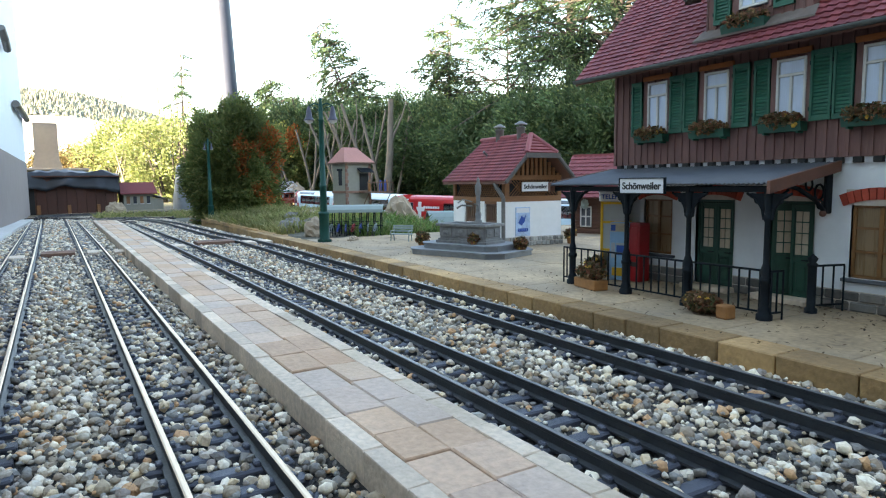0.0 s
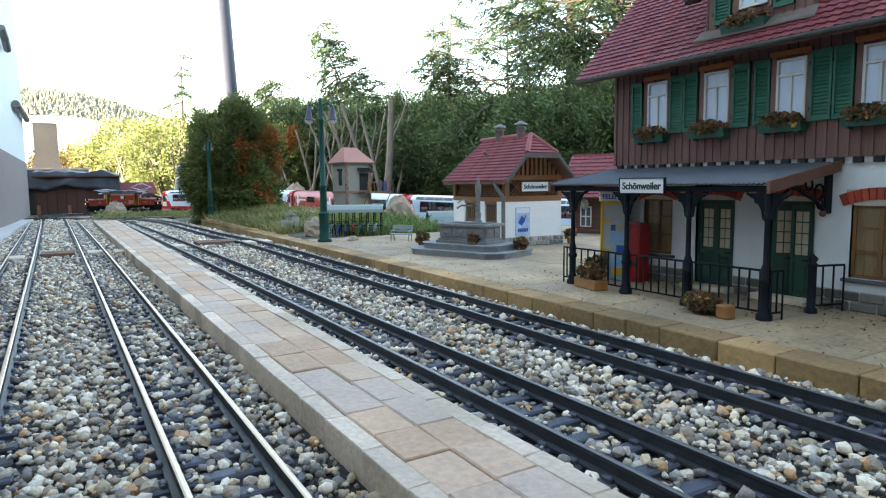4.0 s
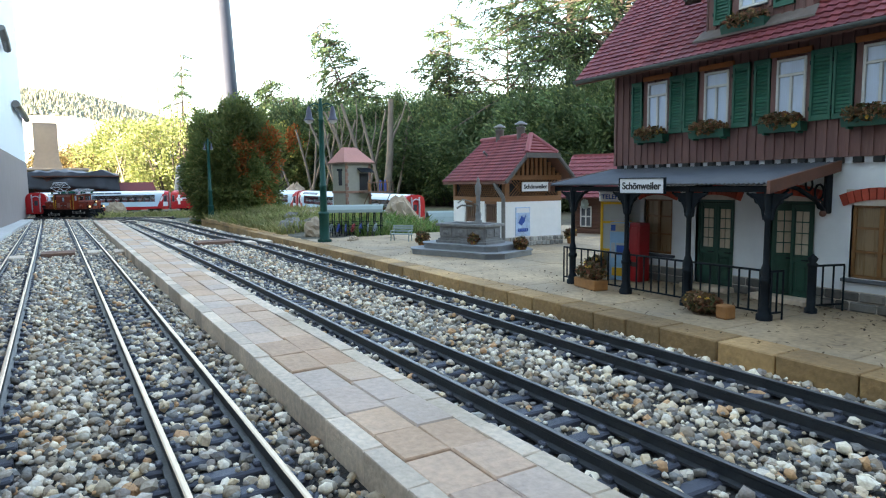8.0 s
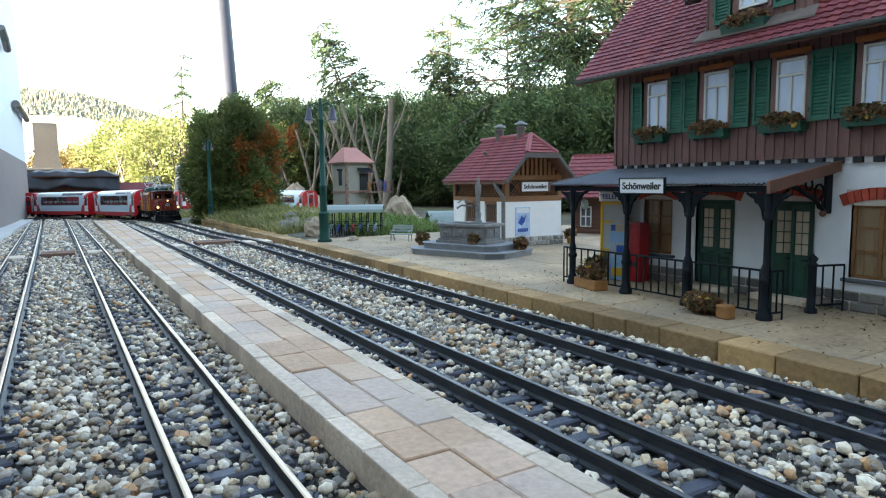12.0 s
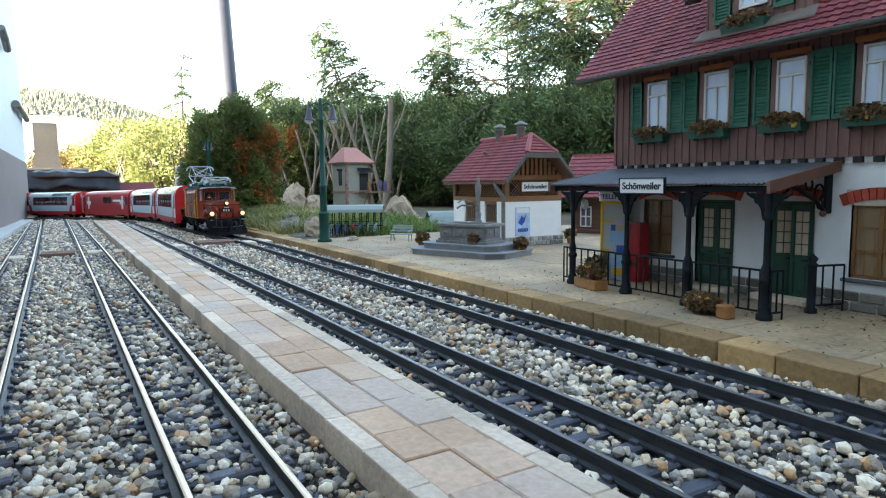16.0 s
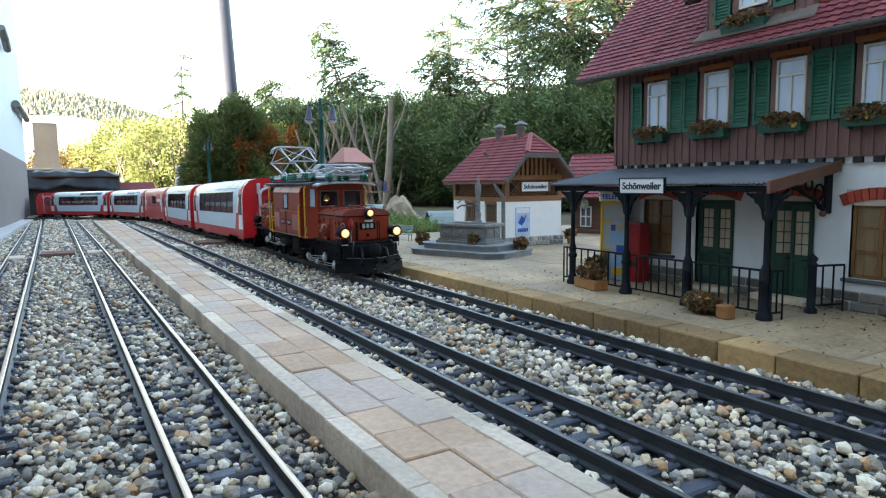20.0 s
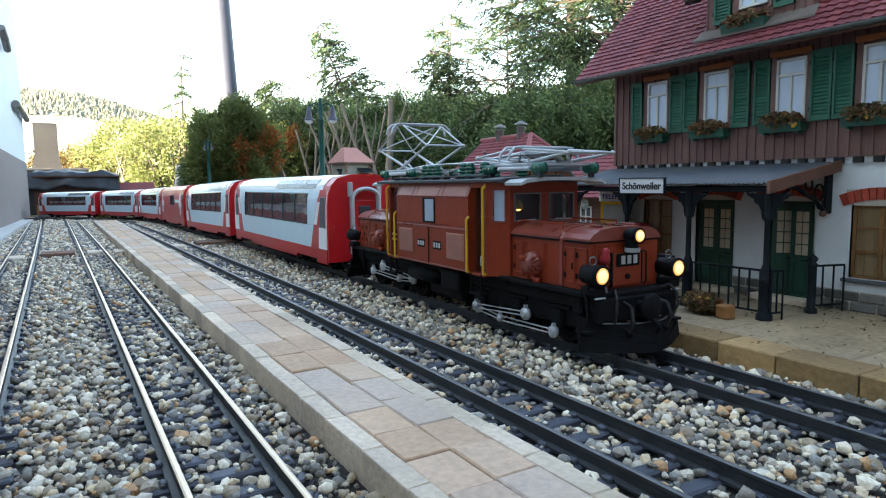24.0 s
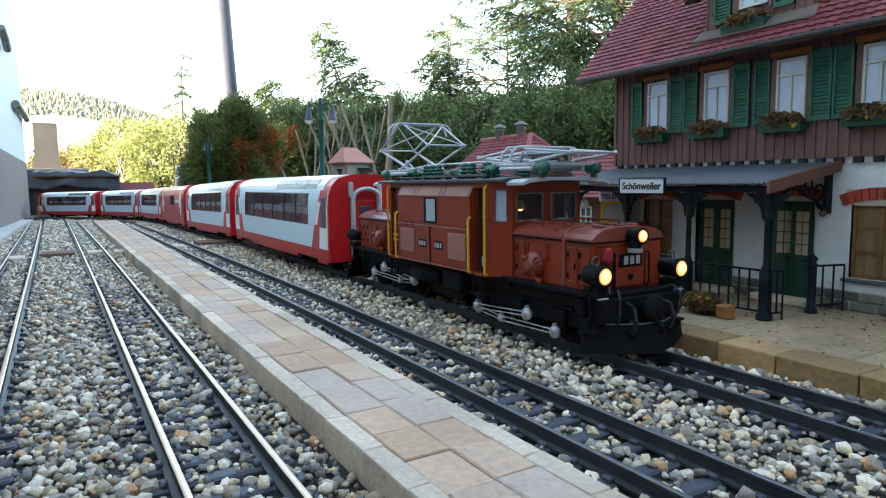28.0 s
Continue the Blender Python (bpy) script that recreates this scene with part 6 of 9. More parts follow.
    part("flashing", Mb().add([(.152, dy - .013, .2885), (.292, dy - .013, .2885), (.288, dy + .001, .301), (.156, dy + .001, .301), (.152, dy - .013, .2865), (.292, dy - .013, .2865)], [(0, 1, 2, 3), (0, 4, 5, 1)]), mat("dormer_apron_wood", (0.15, 0.115, 0.095), 0.85, vary=0.4, scale=60, bump=0.4), d, "weathered brown apron board")
    part("dormer_roof", Mb().box(.145, .297, dy - .03, .15, .43, .437), M_FASCIA, d)
    upper_window(h, .204, .237, .313, .376, dy - .0015)
    shutter(h, .172, .193, .303, .374, dy - .0018)
    shutter(h, .243, .265, .306, .377, dy - .0018)
    flower_box(h, .189, .240, .289, 40, dy - .002)
    part("nest", Mb().blob((.150, dy - .012, .338), .009, 9, 7, .35, 5, (1.3, 1, .7)), M_BARK0, h, "dark bird's nest under the dormer")
    # nest of twigs under the dormer eave
    return h


def build_canopy():
    """The platform roof on its iron posts."""
    c = thing("platform_canopy", HOUSE, "grey corrugated canopy on dark ornate iron posts", "canopy")
    n = 240
    u0, u1 = -.004, .304
    pts = []
    for yy, zz in ((-.001, .1475), (-.1145, .1285)):
        for off in (0, -.0014):
            for k in range(n + 1):
                pts.append((u0 + (u1 - u0) * k / n, yy, zz + off + .0011 * math.cos(k * math.pi * 2 / 4)))
    m = n + 1
    f = [(k, k + 1, 2 * m + k + 1, 2 * m + k) for k in range(n)] + [(m + k, 3 * m + k, 3 * m + k + 1, m + k + 1) for k in range(n)] + [(2 * m + k, 2 * m + k + 1, 3 * m + k + 1, 3 * m + k) for k in range(n)]
    part("corrugated_roof", Mb().add(pts, f, True), M_ZINC, c, "grey corrugated sheet roof")
    for u in (u0 - .001, u1 - .002):
        part("barge_board", Mb().add([(u, -.001, .149), (u, -.1155, .130), (u, -.1155, .1185), (u, -.001, .1385), (u + .0035, -.001, .149), (u + .0035, -.1155, .130), (u + .0035, -.1155, .1185), (u + .0035, -.001, .1385)],
             [(0, 1, 2, 3), (7, 6, 5, 4), (0, 4, 5, 1), (1, 5, 6, 2), (2, 6, 7, 3), (3, 7, 4, 0)]), M_FASCIA, c, "brown barge board")
    part("front_beam", Mb().box(u0, u1, -.107, -.101, .1195, .1255, .0008), M_IRON, c)
    for u in (.031, .1232, .2095, .2970):
        p = part("post", Mb().lathe([(0.0074, 0), (0.0074, .005), (0.0058, .0065), (0.0058, .010), (0.0042, .013), (0.0042, .034), (0.0056, .036), (0.0056, .039), (0.0038, .041), (0.0050, .046), (0.0038, .050), (0.0028, .053), (0.0026, .092),
                 (0.0038, .094), (0.0038, .097), (0.0028, .099), (0.0034, .108), (0.0042, .116), (0.0042, .1195)], 14), M_IRON, c, "dark cast-iron post", m=pose(u, -.104, 0))
        for s in (-1, 1):
            br = part("bracket", Mb().path([(s * .004, 0, .094), (s * .006, 0, .104), (s * .012, 0, .113), (s * .022, 0, .1185)], .0013, 6), M_IRON, p)
            part("scroll", Mb().path([(s * (.0105 + .0035 * math.cos(a * .7)), 0, .1125 + .0035 * math.sin(a * .7)) for a in range(10)], .0008, 5), M_IRON, br)
            part("scroll", Mb().path([(s * (.0165 + .0022 * math.cos(a * .7)), 0, .1165 + .002 * math.sin(a * .7)) for a in range(10)], .0007, 5), M_IRON, br)
            part("web", Mb().prism([(s * .004, .098), (s * .010, .1105), (s * .020, .1185), (s * .004, .1185)], -.0006, .0006, "y"), M_IRON, br)
        part("bracket_back", Mb().path([(0, .004, .094), (0, .008, .106), (0, .018, .116), (0, .03, .121)], .0013, 6), M_IRON, p)
        part("rafter", Mb().add([(-.0025, -.004, .1235), (.0025, -.004, .1235), (.0025, .103, .1405), (-.0025, .103, .1405), (-.0025, -.004, .1195), (.0025, -.004, .1195), (.0025, .103, .1365), (-.0025, .103, .1365)],
             [(0, 1, 2, 3), (7, 6, 5, 4), (0, 4, 5, 1), (1, 5, 6, 2), (2, 6, 7, 3), (3, 7, 4, 0)]), M_IRON, p)
    # wall bracket at the canopy's end
    b = part("wall_bracket", Mb().box(.290, .2945, -.004, .006, .096, .145, .001).path([(.292, -.002, .097), (.292, -.020, .110), (.292, -.05, .122), (.292, -.085, .127)], .0022, 6), M_IRON, c, "dark scrolled wall bracket")
    for yy, zz, r in ((-.014, .118, .008), (-.032, .126, .006), (-.048, .131, .004), (-.012, .106, .0045)):
        part("scroll", Mb().path([(.292, yy + r * math.cos(a * .7), zz + r * math.sin(a * .7)) for a in range(10)], .0011, 5), M_IRON, b)
    part("bracket_knob", Mb().blob((.292, -.006, .0965), .0035, 8, 6, 0), M_FASCIA, b)
    return c


def build_sign():
    s = thing("station_sign", HOUSE @ pose(.1603, -.121, .1260), "white station name sign with black lettering", "sign")
    part("board", Mb().box(-.0312, .0312, -.0012, .0012, -.0079, .0079, .0004), M_WHITE, s)
    fr = Mb()
    for a, b, c, d in ((-.0320, -.0312, -.0087, .0087), (.0312, .0320, -.0087, .0087), (-.0320, .0320, -.0087, -.0079), (-.0320, .0320, .0079, .0087)):
        fr.box(a, b, -.0022, .0016, c, d)
    part("frame", fr, M_IRON, s, "dark sign frame")
    writing("Schönweiler", .0110, M_BLACK, s, pose(0, -.0014, -.0004, 90, 0, 0), heavy=.00022)
    part("hanger", Mb().tube((-.02, .004, .004), (-.02, .018, .004), .0008, n=6).tube((.02, .004, .004), (.02, .018, .004), .0008, n=6), M_IRON, s)


def railing(u0, y0, u1, y1, label, post=False):
    """A low iron railing between two points of the station front."""
    f = thing("railing", HOUSE @ pose(u0, y0, 0, 0, 0, math.degrees(math.atan2(y1 - y0, u1 - u0))), label, "railing", "platform railings")
    l = math.hypot(u1 - u0, y1 - y0)
    part("top_rail", Mb().box(0, l, -.0012, .0012, .0455, .0475, .0003), M_IRON, f)
    part("bottom_rail", Mb().box(0, l, -.0010, .0010, .0065, .0082), M_IRON, f)
    n = max(2, int(l / .0105))
    for k in range(n + 1):
        x = l * k / n
        z0 = 0.0 if k in (0, n) else .008
        part("baluster", Mb().tube((x, 0, z0), (x, 0, .0458), .0010, n=6), M_IRON, f)
    if post:
        part("end_post", Mb().lathe([(.006, 0), (.006, .004), (.004, .006), (.004, .046), (.0055, .048), (.003, .050), (.005, .054), (.0, .059)], 10, (0, 0, 0)), M_IRON, f)
    return f


build_house()
build_canopy()
build_sign()
for a, b in ((.014, .0265), (.0355, .1180), (.1285, .2040), (.2150, .2915)):
    railing(a, -.104, b, -.104, "low dark iron railing between the canopy posts")
railing(.3030, -.104, .3055, -.090, "short dark iron railing beside the canopy post")
railing(.3020, -.037, .3140, -.003, "short dark iron railing with a knobbed post before the wall", True)


# ---- on the platform by the station ----
def planter(x, y, rz, w, label, seed, bx=.5, red=False):
    p = thing("flower_planter", pose(x, y, .0052, 0, 0, rz), label, "planter", "flower planters")
    if w > .03:
        part("box", Mb().box(-w / 2, w / 2, -.010, .010, 0, .0125, .0012), M_TERRA, p, "orange wooden box")
    else:
        part("box", Mb().lathe([(.008, 0), (.011, .012), (.012, .014)], 12), M_TERRA, p)
    plant(p, (-w / 2 - .004, -.014, .009), (w / 2 + .004, .014, .033), 420, seed, .0034, 10)


planter(.549, .585, 80, .046, "orange wooden planter with withered flowers before the railing", 51)


def dried_heap():
    p = thing("flower_planter", pose(.533, .4035, .0052, 0, 0, 84), "small terracotta pot overgrown by a heap of brown dried flowers", "planter", "flower planters")
    part("pot", Mb().box(-.026, -.013, -.008, .005, 0, .013, .0012), M_TERRA, p, "terracotta pot")
    plant(p, (-.014, -.013, .0005), (.030, .013, .021), 1200, 52, .0032, 26)


dried_heap()
planter(.600, .632, 20, .024, "flower tub with brown flowers behind the railing", 53)

M_PHONEY = mat("booth_yellow", (0.75, 0.42, 0.015), 0.4, vary=0.1, scale=60, bump=0.05)
M_PHONEPANEL = mat("booth_grey_panel", (0.42, 0.42, 0.40), 0.35, vary=0.1, scale=60, bump=0.03)
M_MACHBLUE = mat("machine_light_blue", (0.26, 0.46, 0.66), 0.4, vary=0.12, scale=60, bump=0.03)
M_MACHRED = mat("machine_red", (0.33, 0.008, 0.012), 0.4, vary=0.15, scale=60, bump=0.03)
M_SIGNBLUE = mat("sign_blue", (0.02, 0.08, 0.35), 0.4, vary=0.1, bump=0)


def build_booth():
    b = thing("telephone_booth", pose(.655, .646, .0052, 0, 0, -62), "yellow telephone booth with a white header", "telephone booth")
    w, d, h = .038, .032, .104
    for x in (-w / 2, w / 2 - .0035):
        for y in (-d / 2, d / 2 - .0035):
            part("post", Mb().box(x, x + .0035, y, y + .0035, 0, h), M_PHONEY, b)
    for z in (0, .036, .074, h - .004):
        part("rail", Mb().box(-w / 2, w / 2, -d / 2, -d / 2 + .003, z, z + .003).box(-w / 2, -w / 2 + .003, -d / 2, d / 2, z, z + .003).box(w / 2 - .003, w / 2, -d / 2, d / 2, z, z + .003), M_PHONEY, b)
    part("back_panel", Mb().box(-w / 2 + .002, w / 2 - .002, d / 2 - .002, d / 2, 0, h), M_PHONEPANEL, b)
    part("pane", Mb().box(-w / 2 + .002, w / 2 - .002, -d / 2 + .001, -d / 2 + .0018, .038, h - .004), M_PHONEPANEL, b, "greyish pane")
    part("pane", Mb().box(-w / 2 + .001, -w / 2 + .0018, -d / 2 + .002, d / 2 - .002, .003, h - .004), M_PHONEPANEL, b, "greyish pane")
    hd = part("header", Mb().box(-w / 2 - .002, w / 2 + .004, -d / 2 - .002, d / 2 + .002, h, h + .0125, .0008), M_WHITE, b, "white header with blue lettering")
    writing("TELEFON", .0088, M_SIGNBLUE, hd, pose(.001, -d / 2 - .0022, h + .006, 90, 0, 0), heavy=.00015)
    part("roof", Mb().box(-w / 2 - .003, w / 2 + .005, -d / 2 - .003, d / 2 + .003, h + .0125, h + .015, .0008), M_SILVER, b)


def vending(x, y, rz, material, label, blue):
    v = thing("vending_machine", pose(x, y, .0052, 0, 0, rz), label, "vending machine", "vending machines")
    w, d, h = (.027 if blue else .020), .020, .077
    part("cabinet", Mb().box(-w / 2, w / 2, -d / 2, d / 2, 0, h, .0012), material, v)
    if blue:
        part("header_panel", Mb().box(-w / 2 + .001, w / 2 - .001, -d / 2 - .0008, -d / 2 + .001, h - .012, h - .001), M_CREAM, v)
        part("emblem", Mb().box(-w / 2 + .002, -w / 2 + .008, -d / 2 - .0014, -d / 2, h - .011, h - .003), M_SIGNBLUE, v)
        part("slot_panel", Mb().box(-.004, .010, -d / 2 - .0012, -d / 2, .034, .05, .0004), M_SIGNBLUE, v)
        part("slot_hood", Mb().box(-.004, .010, -d / 2 - .0022, -d / 2, .047, .050), M_SILVER, v)
        part("tray", Mb().box(-.010, .010, -d / 2 - .001, -d / 2, .006, .017, .0004), M_YELLOW, v, "orange tray")
        part("coin_plate", Mb().box(-.011, -.006, -d / 2 - .001, -d / 2, .03, .05, .0003), M_SILVER, v)
    else:
        part("front_plate", Mb().box(-w / 2 + .003, w / 2 - .003, -d / 2 - .0008, -d / 2 + .001, .03, h - .006, .0004), material, v)
        part("slot", Mb().box(-.006, .006, -d / 2 - .0012, -d / 2, .02, .026), M_BLACK, v)


build_booth()
vending(.633, .616, -62, M_MACHBLUE, "light blue vending machine with a cream header", True)
vending(.641, .594, -90, M_MACHRED, "dark red vending machine against the station wall", False)
# ---- small station hut ----
M_HUTWHITE = mat("hut_white", (0.86, 0.86, 0.84), 0.8, vary=0.07, scale=40, bump=0.15)
M_HUTWOOD = mat("hut_orange_wood", (0.26, 0.115, 0.045), 0.7, vary=0.35, scale=80, bump=0.3, rnd=0.12, grain=(0.6, 0.6, 5))
M_HUTDOOR = mat("hut_door_brown", (0.15, 0.085, 0.055), 0.7, vary=0.3, scale=80, bump=0.2)
M_RUBBLE = mat("hut_rubble", (0.34, 0.33, 0.30), 0.85, vary=0.35, scale=120, bump=0.5, rnd=0.3)
M_PIPE = mat("grey_pipe", (0.16, 0.15, 0.14), 0.5, 0.2, vary=0.2, scale=80, bump=0.1)
M_GREYSTONE = mat("fountain_grey", (0.20, 0.195, 0.19), 0.75, vary=0.45, scale=60, bump=0.35, dirt=(0.13, 0.13, 0.13))
M_STEPSTONE = mat("fountain_step", (0.215, 0.225, 0.235), 0.75, vary=0.25, scale=50, bump=0.3, dirt=(0.17, 0.17, 0.18))
M_POSTER = mat("poster_blue", (0.46, 0.62, 0.84), 0.4, vary=0.35, scale=160, bump=0.0, fine=300)
M_LAMPGREEN = mat("lamp_green", (0.004, 0.058, 0.044), 0.5, vary=0.25, scale=90, bump=0.1, spec=0.3)
M_LAMPSHADE = mat("lamp_shade_dark", (0.06, 0.06, 0.09), 0.45, vary=0.2, scale=90, bump=0.05)
M_LAMPGLASS = mat("lamp_glass_white", (0.75, 0.76, 0.78), 0.25, vary=0.05, bump=0)
M_BENCH = mat("bench_grey_green", (0.30, 0.36, 0.34), 0.6, vary=0.25, scale=90, bump=0.2)
M_ROCK = mat("garden_rock", (0.42, 0.325, 0.23), 0.9, vary=0.40, scale=25, bump=0.9, dirt=(0.24, 0.18, 0.12), bdist=.004)
M_ROCKG = mat("grey_rock", (0.22, 0.205, 0.19), 0.9, vary=0.35, scale=25, bump=0.8, bdist=.004)

M_VERGE = mat("verge_brown_grey", (0.11, 0.095, 0.085), 0.7, vary=0.25, scale=80, bump=0.2)
HUT = pose(.758, 1.058, .0052, 0, 0, -2.3)


def build_hut():
    h = thing("station_hut", HUT, "small white hut with a red half-hipped roof", "hut")
    W, D = .143, .215
    part("wall", Mb().box(0, W, 0, .008, .0, .092), M_HUTWHITE, h, "white front wall")
    part("wall", Mb().box(W - .008, W, .008, D, 0, .092), M_HUTWHITE, h)
    part("wall", Mb().box(.008, W - .008, D - .008, D, 0, .092), M_HUTWHITE, h)
    ys = [(.008, .030), (.078, .112), (.164, D)]
    for a, b in ys:
        part("wall", Mb().box(0, .008, a, b, 0, .092), M_HUTWHITE, h)
    for a, b in ((.030, .078), (.112, .164)):
        d = part("door", Mb().box(.004, .007, a, b, 0, .087), M_HUTDOOR, h, "brown boarded door with a small plate")
        part("lintel", Mb().box(0, .008, a, b, .087, .092), M_HUTWOOD, h)
        for k in range(5):
            part("grille_bar", Mb().box(.002, .004, a + .006 + k * .0082, a + .010 + k * .0082, .054, .084), M_HUTDOOR, d)
        part("door_plate", Mb().box(.0015, .004, a + .006, b - .006, .036, .046), M_WHITE, d, "white door plate")
    # rubble base
    rnd = random.Random(4)
    part("base_mortar", Mb().box(-.0025, W + .0025, -.0025, 0, 0, .0192).box(-.0025, 0, 0, D, 0, .0192), M_MORTAR, h)
    for r in range(2):
        u = -.003
        while u < W:
            w = min(rnd.uniform(.007, .014), W + .004 - u)
            part("stone", Mb().box(u + .0005, u + w - .0004, -.005 + rnd.uniform(0, .001), .002, r * .0098 + .0003, r * .0098 + .0092, .0015), M_RUBBLE, h)
            u += w
        u = 0
        while u < D - .004:
            w = min(rnd.uniform(.007, .014), D - u)
            part("stone", Mb().box(-.005 + rnd.uniform(0, .001), .0, u + .0005, u + w - .0004, r * .0098 + .0003, r * .0098 + .0092, .0015), M_RUBBLE, h)
            u += w
    # timber band with diamond lattice
    # Black backing in place of the shade behind the lattice.
    part("band_backing", Mb().box(.004, W - .004, .005, .007, .092, .143).box(.005, .007, .005, D, .092, .143).box(W - .007, W - .005, .005, D, .092, .143), M_DARK, h)
    fr = Mb()
    for a, b, c, d in ((0, W, .092, .103), (0, W, .136, .146), (0, .011, .103, .136), (W - .009, W, .103, .136)):
        part("timber", Mb().box(a, b, -.001, .004, c, d, .0006), M_HUTWOOD, h)
    for a, b, c, d in ((0, D, .092, .101), (0, D, .137, .146), (0, .010, .101, .137), (D - .010, D, .101, .137), (.104, .112, .101, .137)):
        part("timber", Mb().box(-.001, .004, a, b, c, d, .0006), M_HUTWOOD, h)
    for s in (-1, 1):
        for k in range(34):
            x = -.04 + k * .0072
            pts = []
            for t in (0, 1):
                xx = x + s * t * .033
                pts.append((xx, .103 + t * .033))
            (xa, za), (xb, zb) = pts
            if min(xa, xb) < .010 or max(xa, xb) > W - .008:
                continue
            part("lattice_bar", Mb().tube((xa, .002 + .0008 * s, za), (xb, .002 + .0008 * s, zb), .0011, n=4), M_HUTWOOD, h)
        for k in range(32):
            y = -.03 + k * .0085
            ya, yb = y, y + s * .036
            if min(ya, yb) < .009 or max(ya, yb) > D - .009:
                continue
            part("lattice_bar", Mb().tube((.002 + .0008 * s, ya, .101), (.002 + .0008 * s, yb, .137), .0011, n=4), M_HUTWOOD, h)
    # gable boards
    xm = W / 2
    part("gable_backing", Mb().prism([(.004, .146), (W - .004, .146), (W - .040, .184), (.040, .184)], .004, .007, "y"), M_DARK, h)
    for k in range(12):
        x = .008 + k * .0112
        top = .146 + min(.038, max(.004, (min(x, W - x - .007)) * .98))
        part("gable_board", Mb().box(x, x + .0068, .0, .004, .146, top), M_HUTWOOD, h)
    # roof: two long slopes, the front gable hipped above
    ov, ez, sl = .0174, .1333, (.2265 - .1333) / (W / 2 + .0174)
    y0, y1 = -.030, D + .020
    zr = ez + (xm + ov) * sl
    rf = part("roof", Mb().tube((xm, .03, zr + .002), (xm, y1 - .03, zr + .002), .0055, n=8), M_HUTTILE, h, "red tiled half-hipped roof")
    hip = .040
    zh = .187
    xh = (zh - ez) / sl - ov
    for s in (-1, 1):
        def fx(x):
            return x if s < 0 else W - x
        pts = [(fx(-ov), y0, ez), (fx(-ov), y1, ez), (fx(xm), y1 - .045, zr), (fx(xm), y0 + hip, zr), (fx(xh), y0, zh)]
        part("roof_deck", Mb().add(pts + [(a, b, c - .005) for a, b, c in pts], [(0, 1, 2, 3, 4), (9, 8, 7, 6, 5)] + [(i, (i + 1) % 5, 5 + (i + 1) % 5, 5 + i) for i in range(5)]), M_FASCIA, rf)
        rows = 14
        for r in range(rows):
            mb = Mb()
            za, zb = ez + (zr - ez) * r / rows, ez + (zr - ez) * (r + 1.2) / rows
            xa, xb = (za - ez) / sl - ov, (zb - ez) / sl - ov
            ya = y0 + max(0, (za - zh) / (zr - zh)) * hip
            ye = y1 - .045 * (za - ez) / (zr - ez)
            n = 24
            for k in range(n):
                a, b = ya + (ye - ya) * k / n, ya + (ye - ya) * (k + 1) / n
                q = []
                for xx, zz, lift in ((xa, za, .004), (xb, zb, .0014)):
                    for u, e in ((0, 0), (.25, .0016), (.5, .0004), (.75, -.0002), (1, 0)):
                        q.append((fx(xx - (lift + e) * .5), a + (b - a) * u, zz + (lift + e) * .85))
                q += [(fx(xa), a, za + .0006), (fx(xa), b, za + .0006)]
                mb.add(q, [(i, i + 1, 6 + i, 5 + i) for i in range(4)] + [(10, 11, 4, 3, 2, 1, 0)])
            part("tile_course", mb, M_HUTTILE, rf)
        part("hip_ridge", Mb().tube((fx(xh), y0, zh + .003), (fx(xm), y0 + hip, zr + .003), .0055, n=8), M_HUTTILE, rf)
        part("verge_board", Mb().tube((fx(-ov), y0 - .001, ez - .002), (fx(xh), y0 - .001, zh - .002), .0044, n=4), M_VERGE, rf)
    hp = [(xh, y0, zh), (W - xh, y0, zh), (xm, y0 + hip, zr)]
    part("hip_deck", Mb().add(hp + [(a, b, c - .004) for a, b, c in hp], [(0, 1, 2), (5, 4, 3), (0, 3, 4, 1), (1, 4, 5, 2), (2, 5, 3, 0)]), M_HUTTILE, rf)
    for r in range(6):
        t0, t1 = r / 6, (r + 1.15) / 6
        a0, a1 = xh + (xm - xh) * t0, W - xh - (xm - xh) * t0
        b0, b1 = xh + (xm - xh) * min(1, t1), W - xh - (xm - xh) * min(1, t1)
        part("tile_course", Mb().add([(a0, y0 + hip * t0 - .002, zh + (zr - zh) * t0 + .005), (a1, y0 + hip * t0 - .002, zh + (zr - zh) * t0 + .005), (b1, y0 + hip * min(1, t1), zh + (zr - zh) * min(1, t1) + .002),
             (b0, y0 + hip * min(1, t1), zh + (zr - zh) * min(1, t1) + .002), (a0, y0 + hip * t0, zh + (zr - zh) * t0), (a1, y0 + hip * t0, zh + (zr - zh) * t0)], [(0, 1, 2, 3), (4, 5, 1, 0)]), M_HUTTILE, rf)
    part("hip_verge", Mb().box(xh - .004, W - xh + .004, y0 - .005, y0 - .001, zh - .007, zh + .003), M_VERGE, rf)
    part("soffit", Mb().box(-ov + .004, 0, y0 + .004, D, ez - .004, ez + .002), M_FASCIA, rf)
    for yy in (.046, .128):
        ch = part("chimney", Mb().lathe([(.009, zr - .012), (.009, zr + .018), (.0105, zr + .019), (.0105, zr + .021), (.009, zr + .022)], 14, (xm, yy, 0)), M_PIPE, h, "grey round chimney with a cap")
        part("chimney_cap", Mb().lathe([(.0135, zr + .026), (.0125, zr + .028), (.004, zr + .033), (0, zr + .034)], 14, (xm, yy, 0)), M_PIPE, ch)
        part("cap_post", Mb().lathe([(.004, zr + .02), (.004, zr + .027)], 8, (xm, yy, 0)), M_PIPE, ch)
    part("roof_hatch", Mb().tube((.034, .12, ez + (.034 + ov) * sl + .002), (.024, .12, ez + (.034 + ov) * sl + .012), .0028, n=6), M_PIPE, rf)
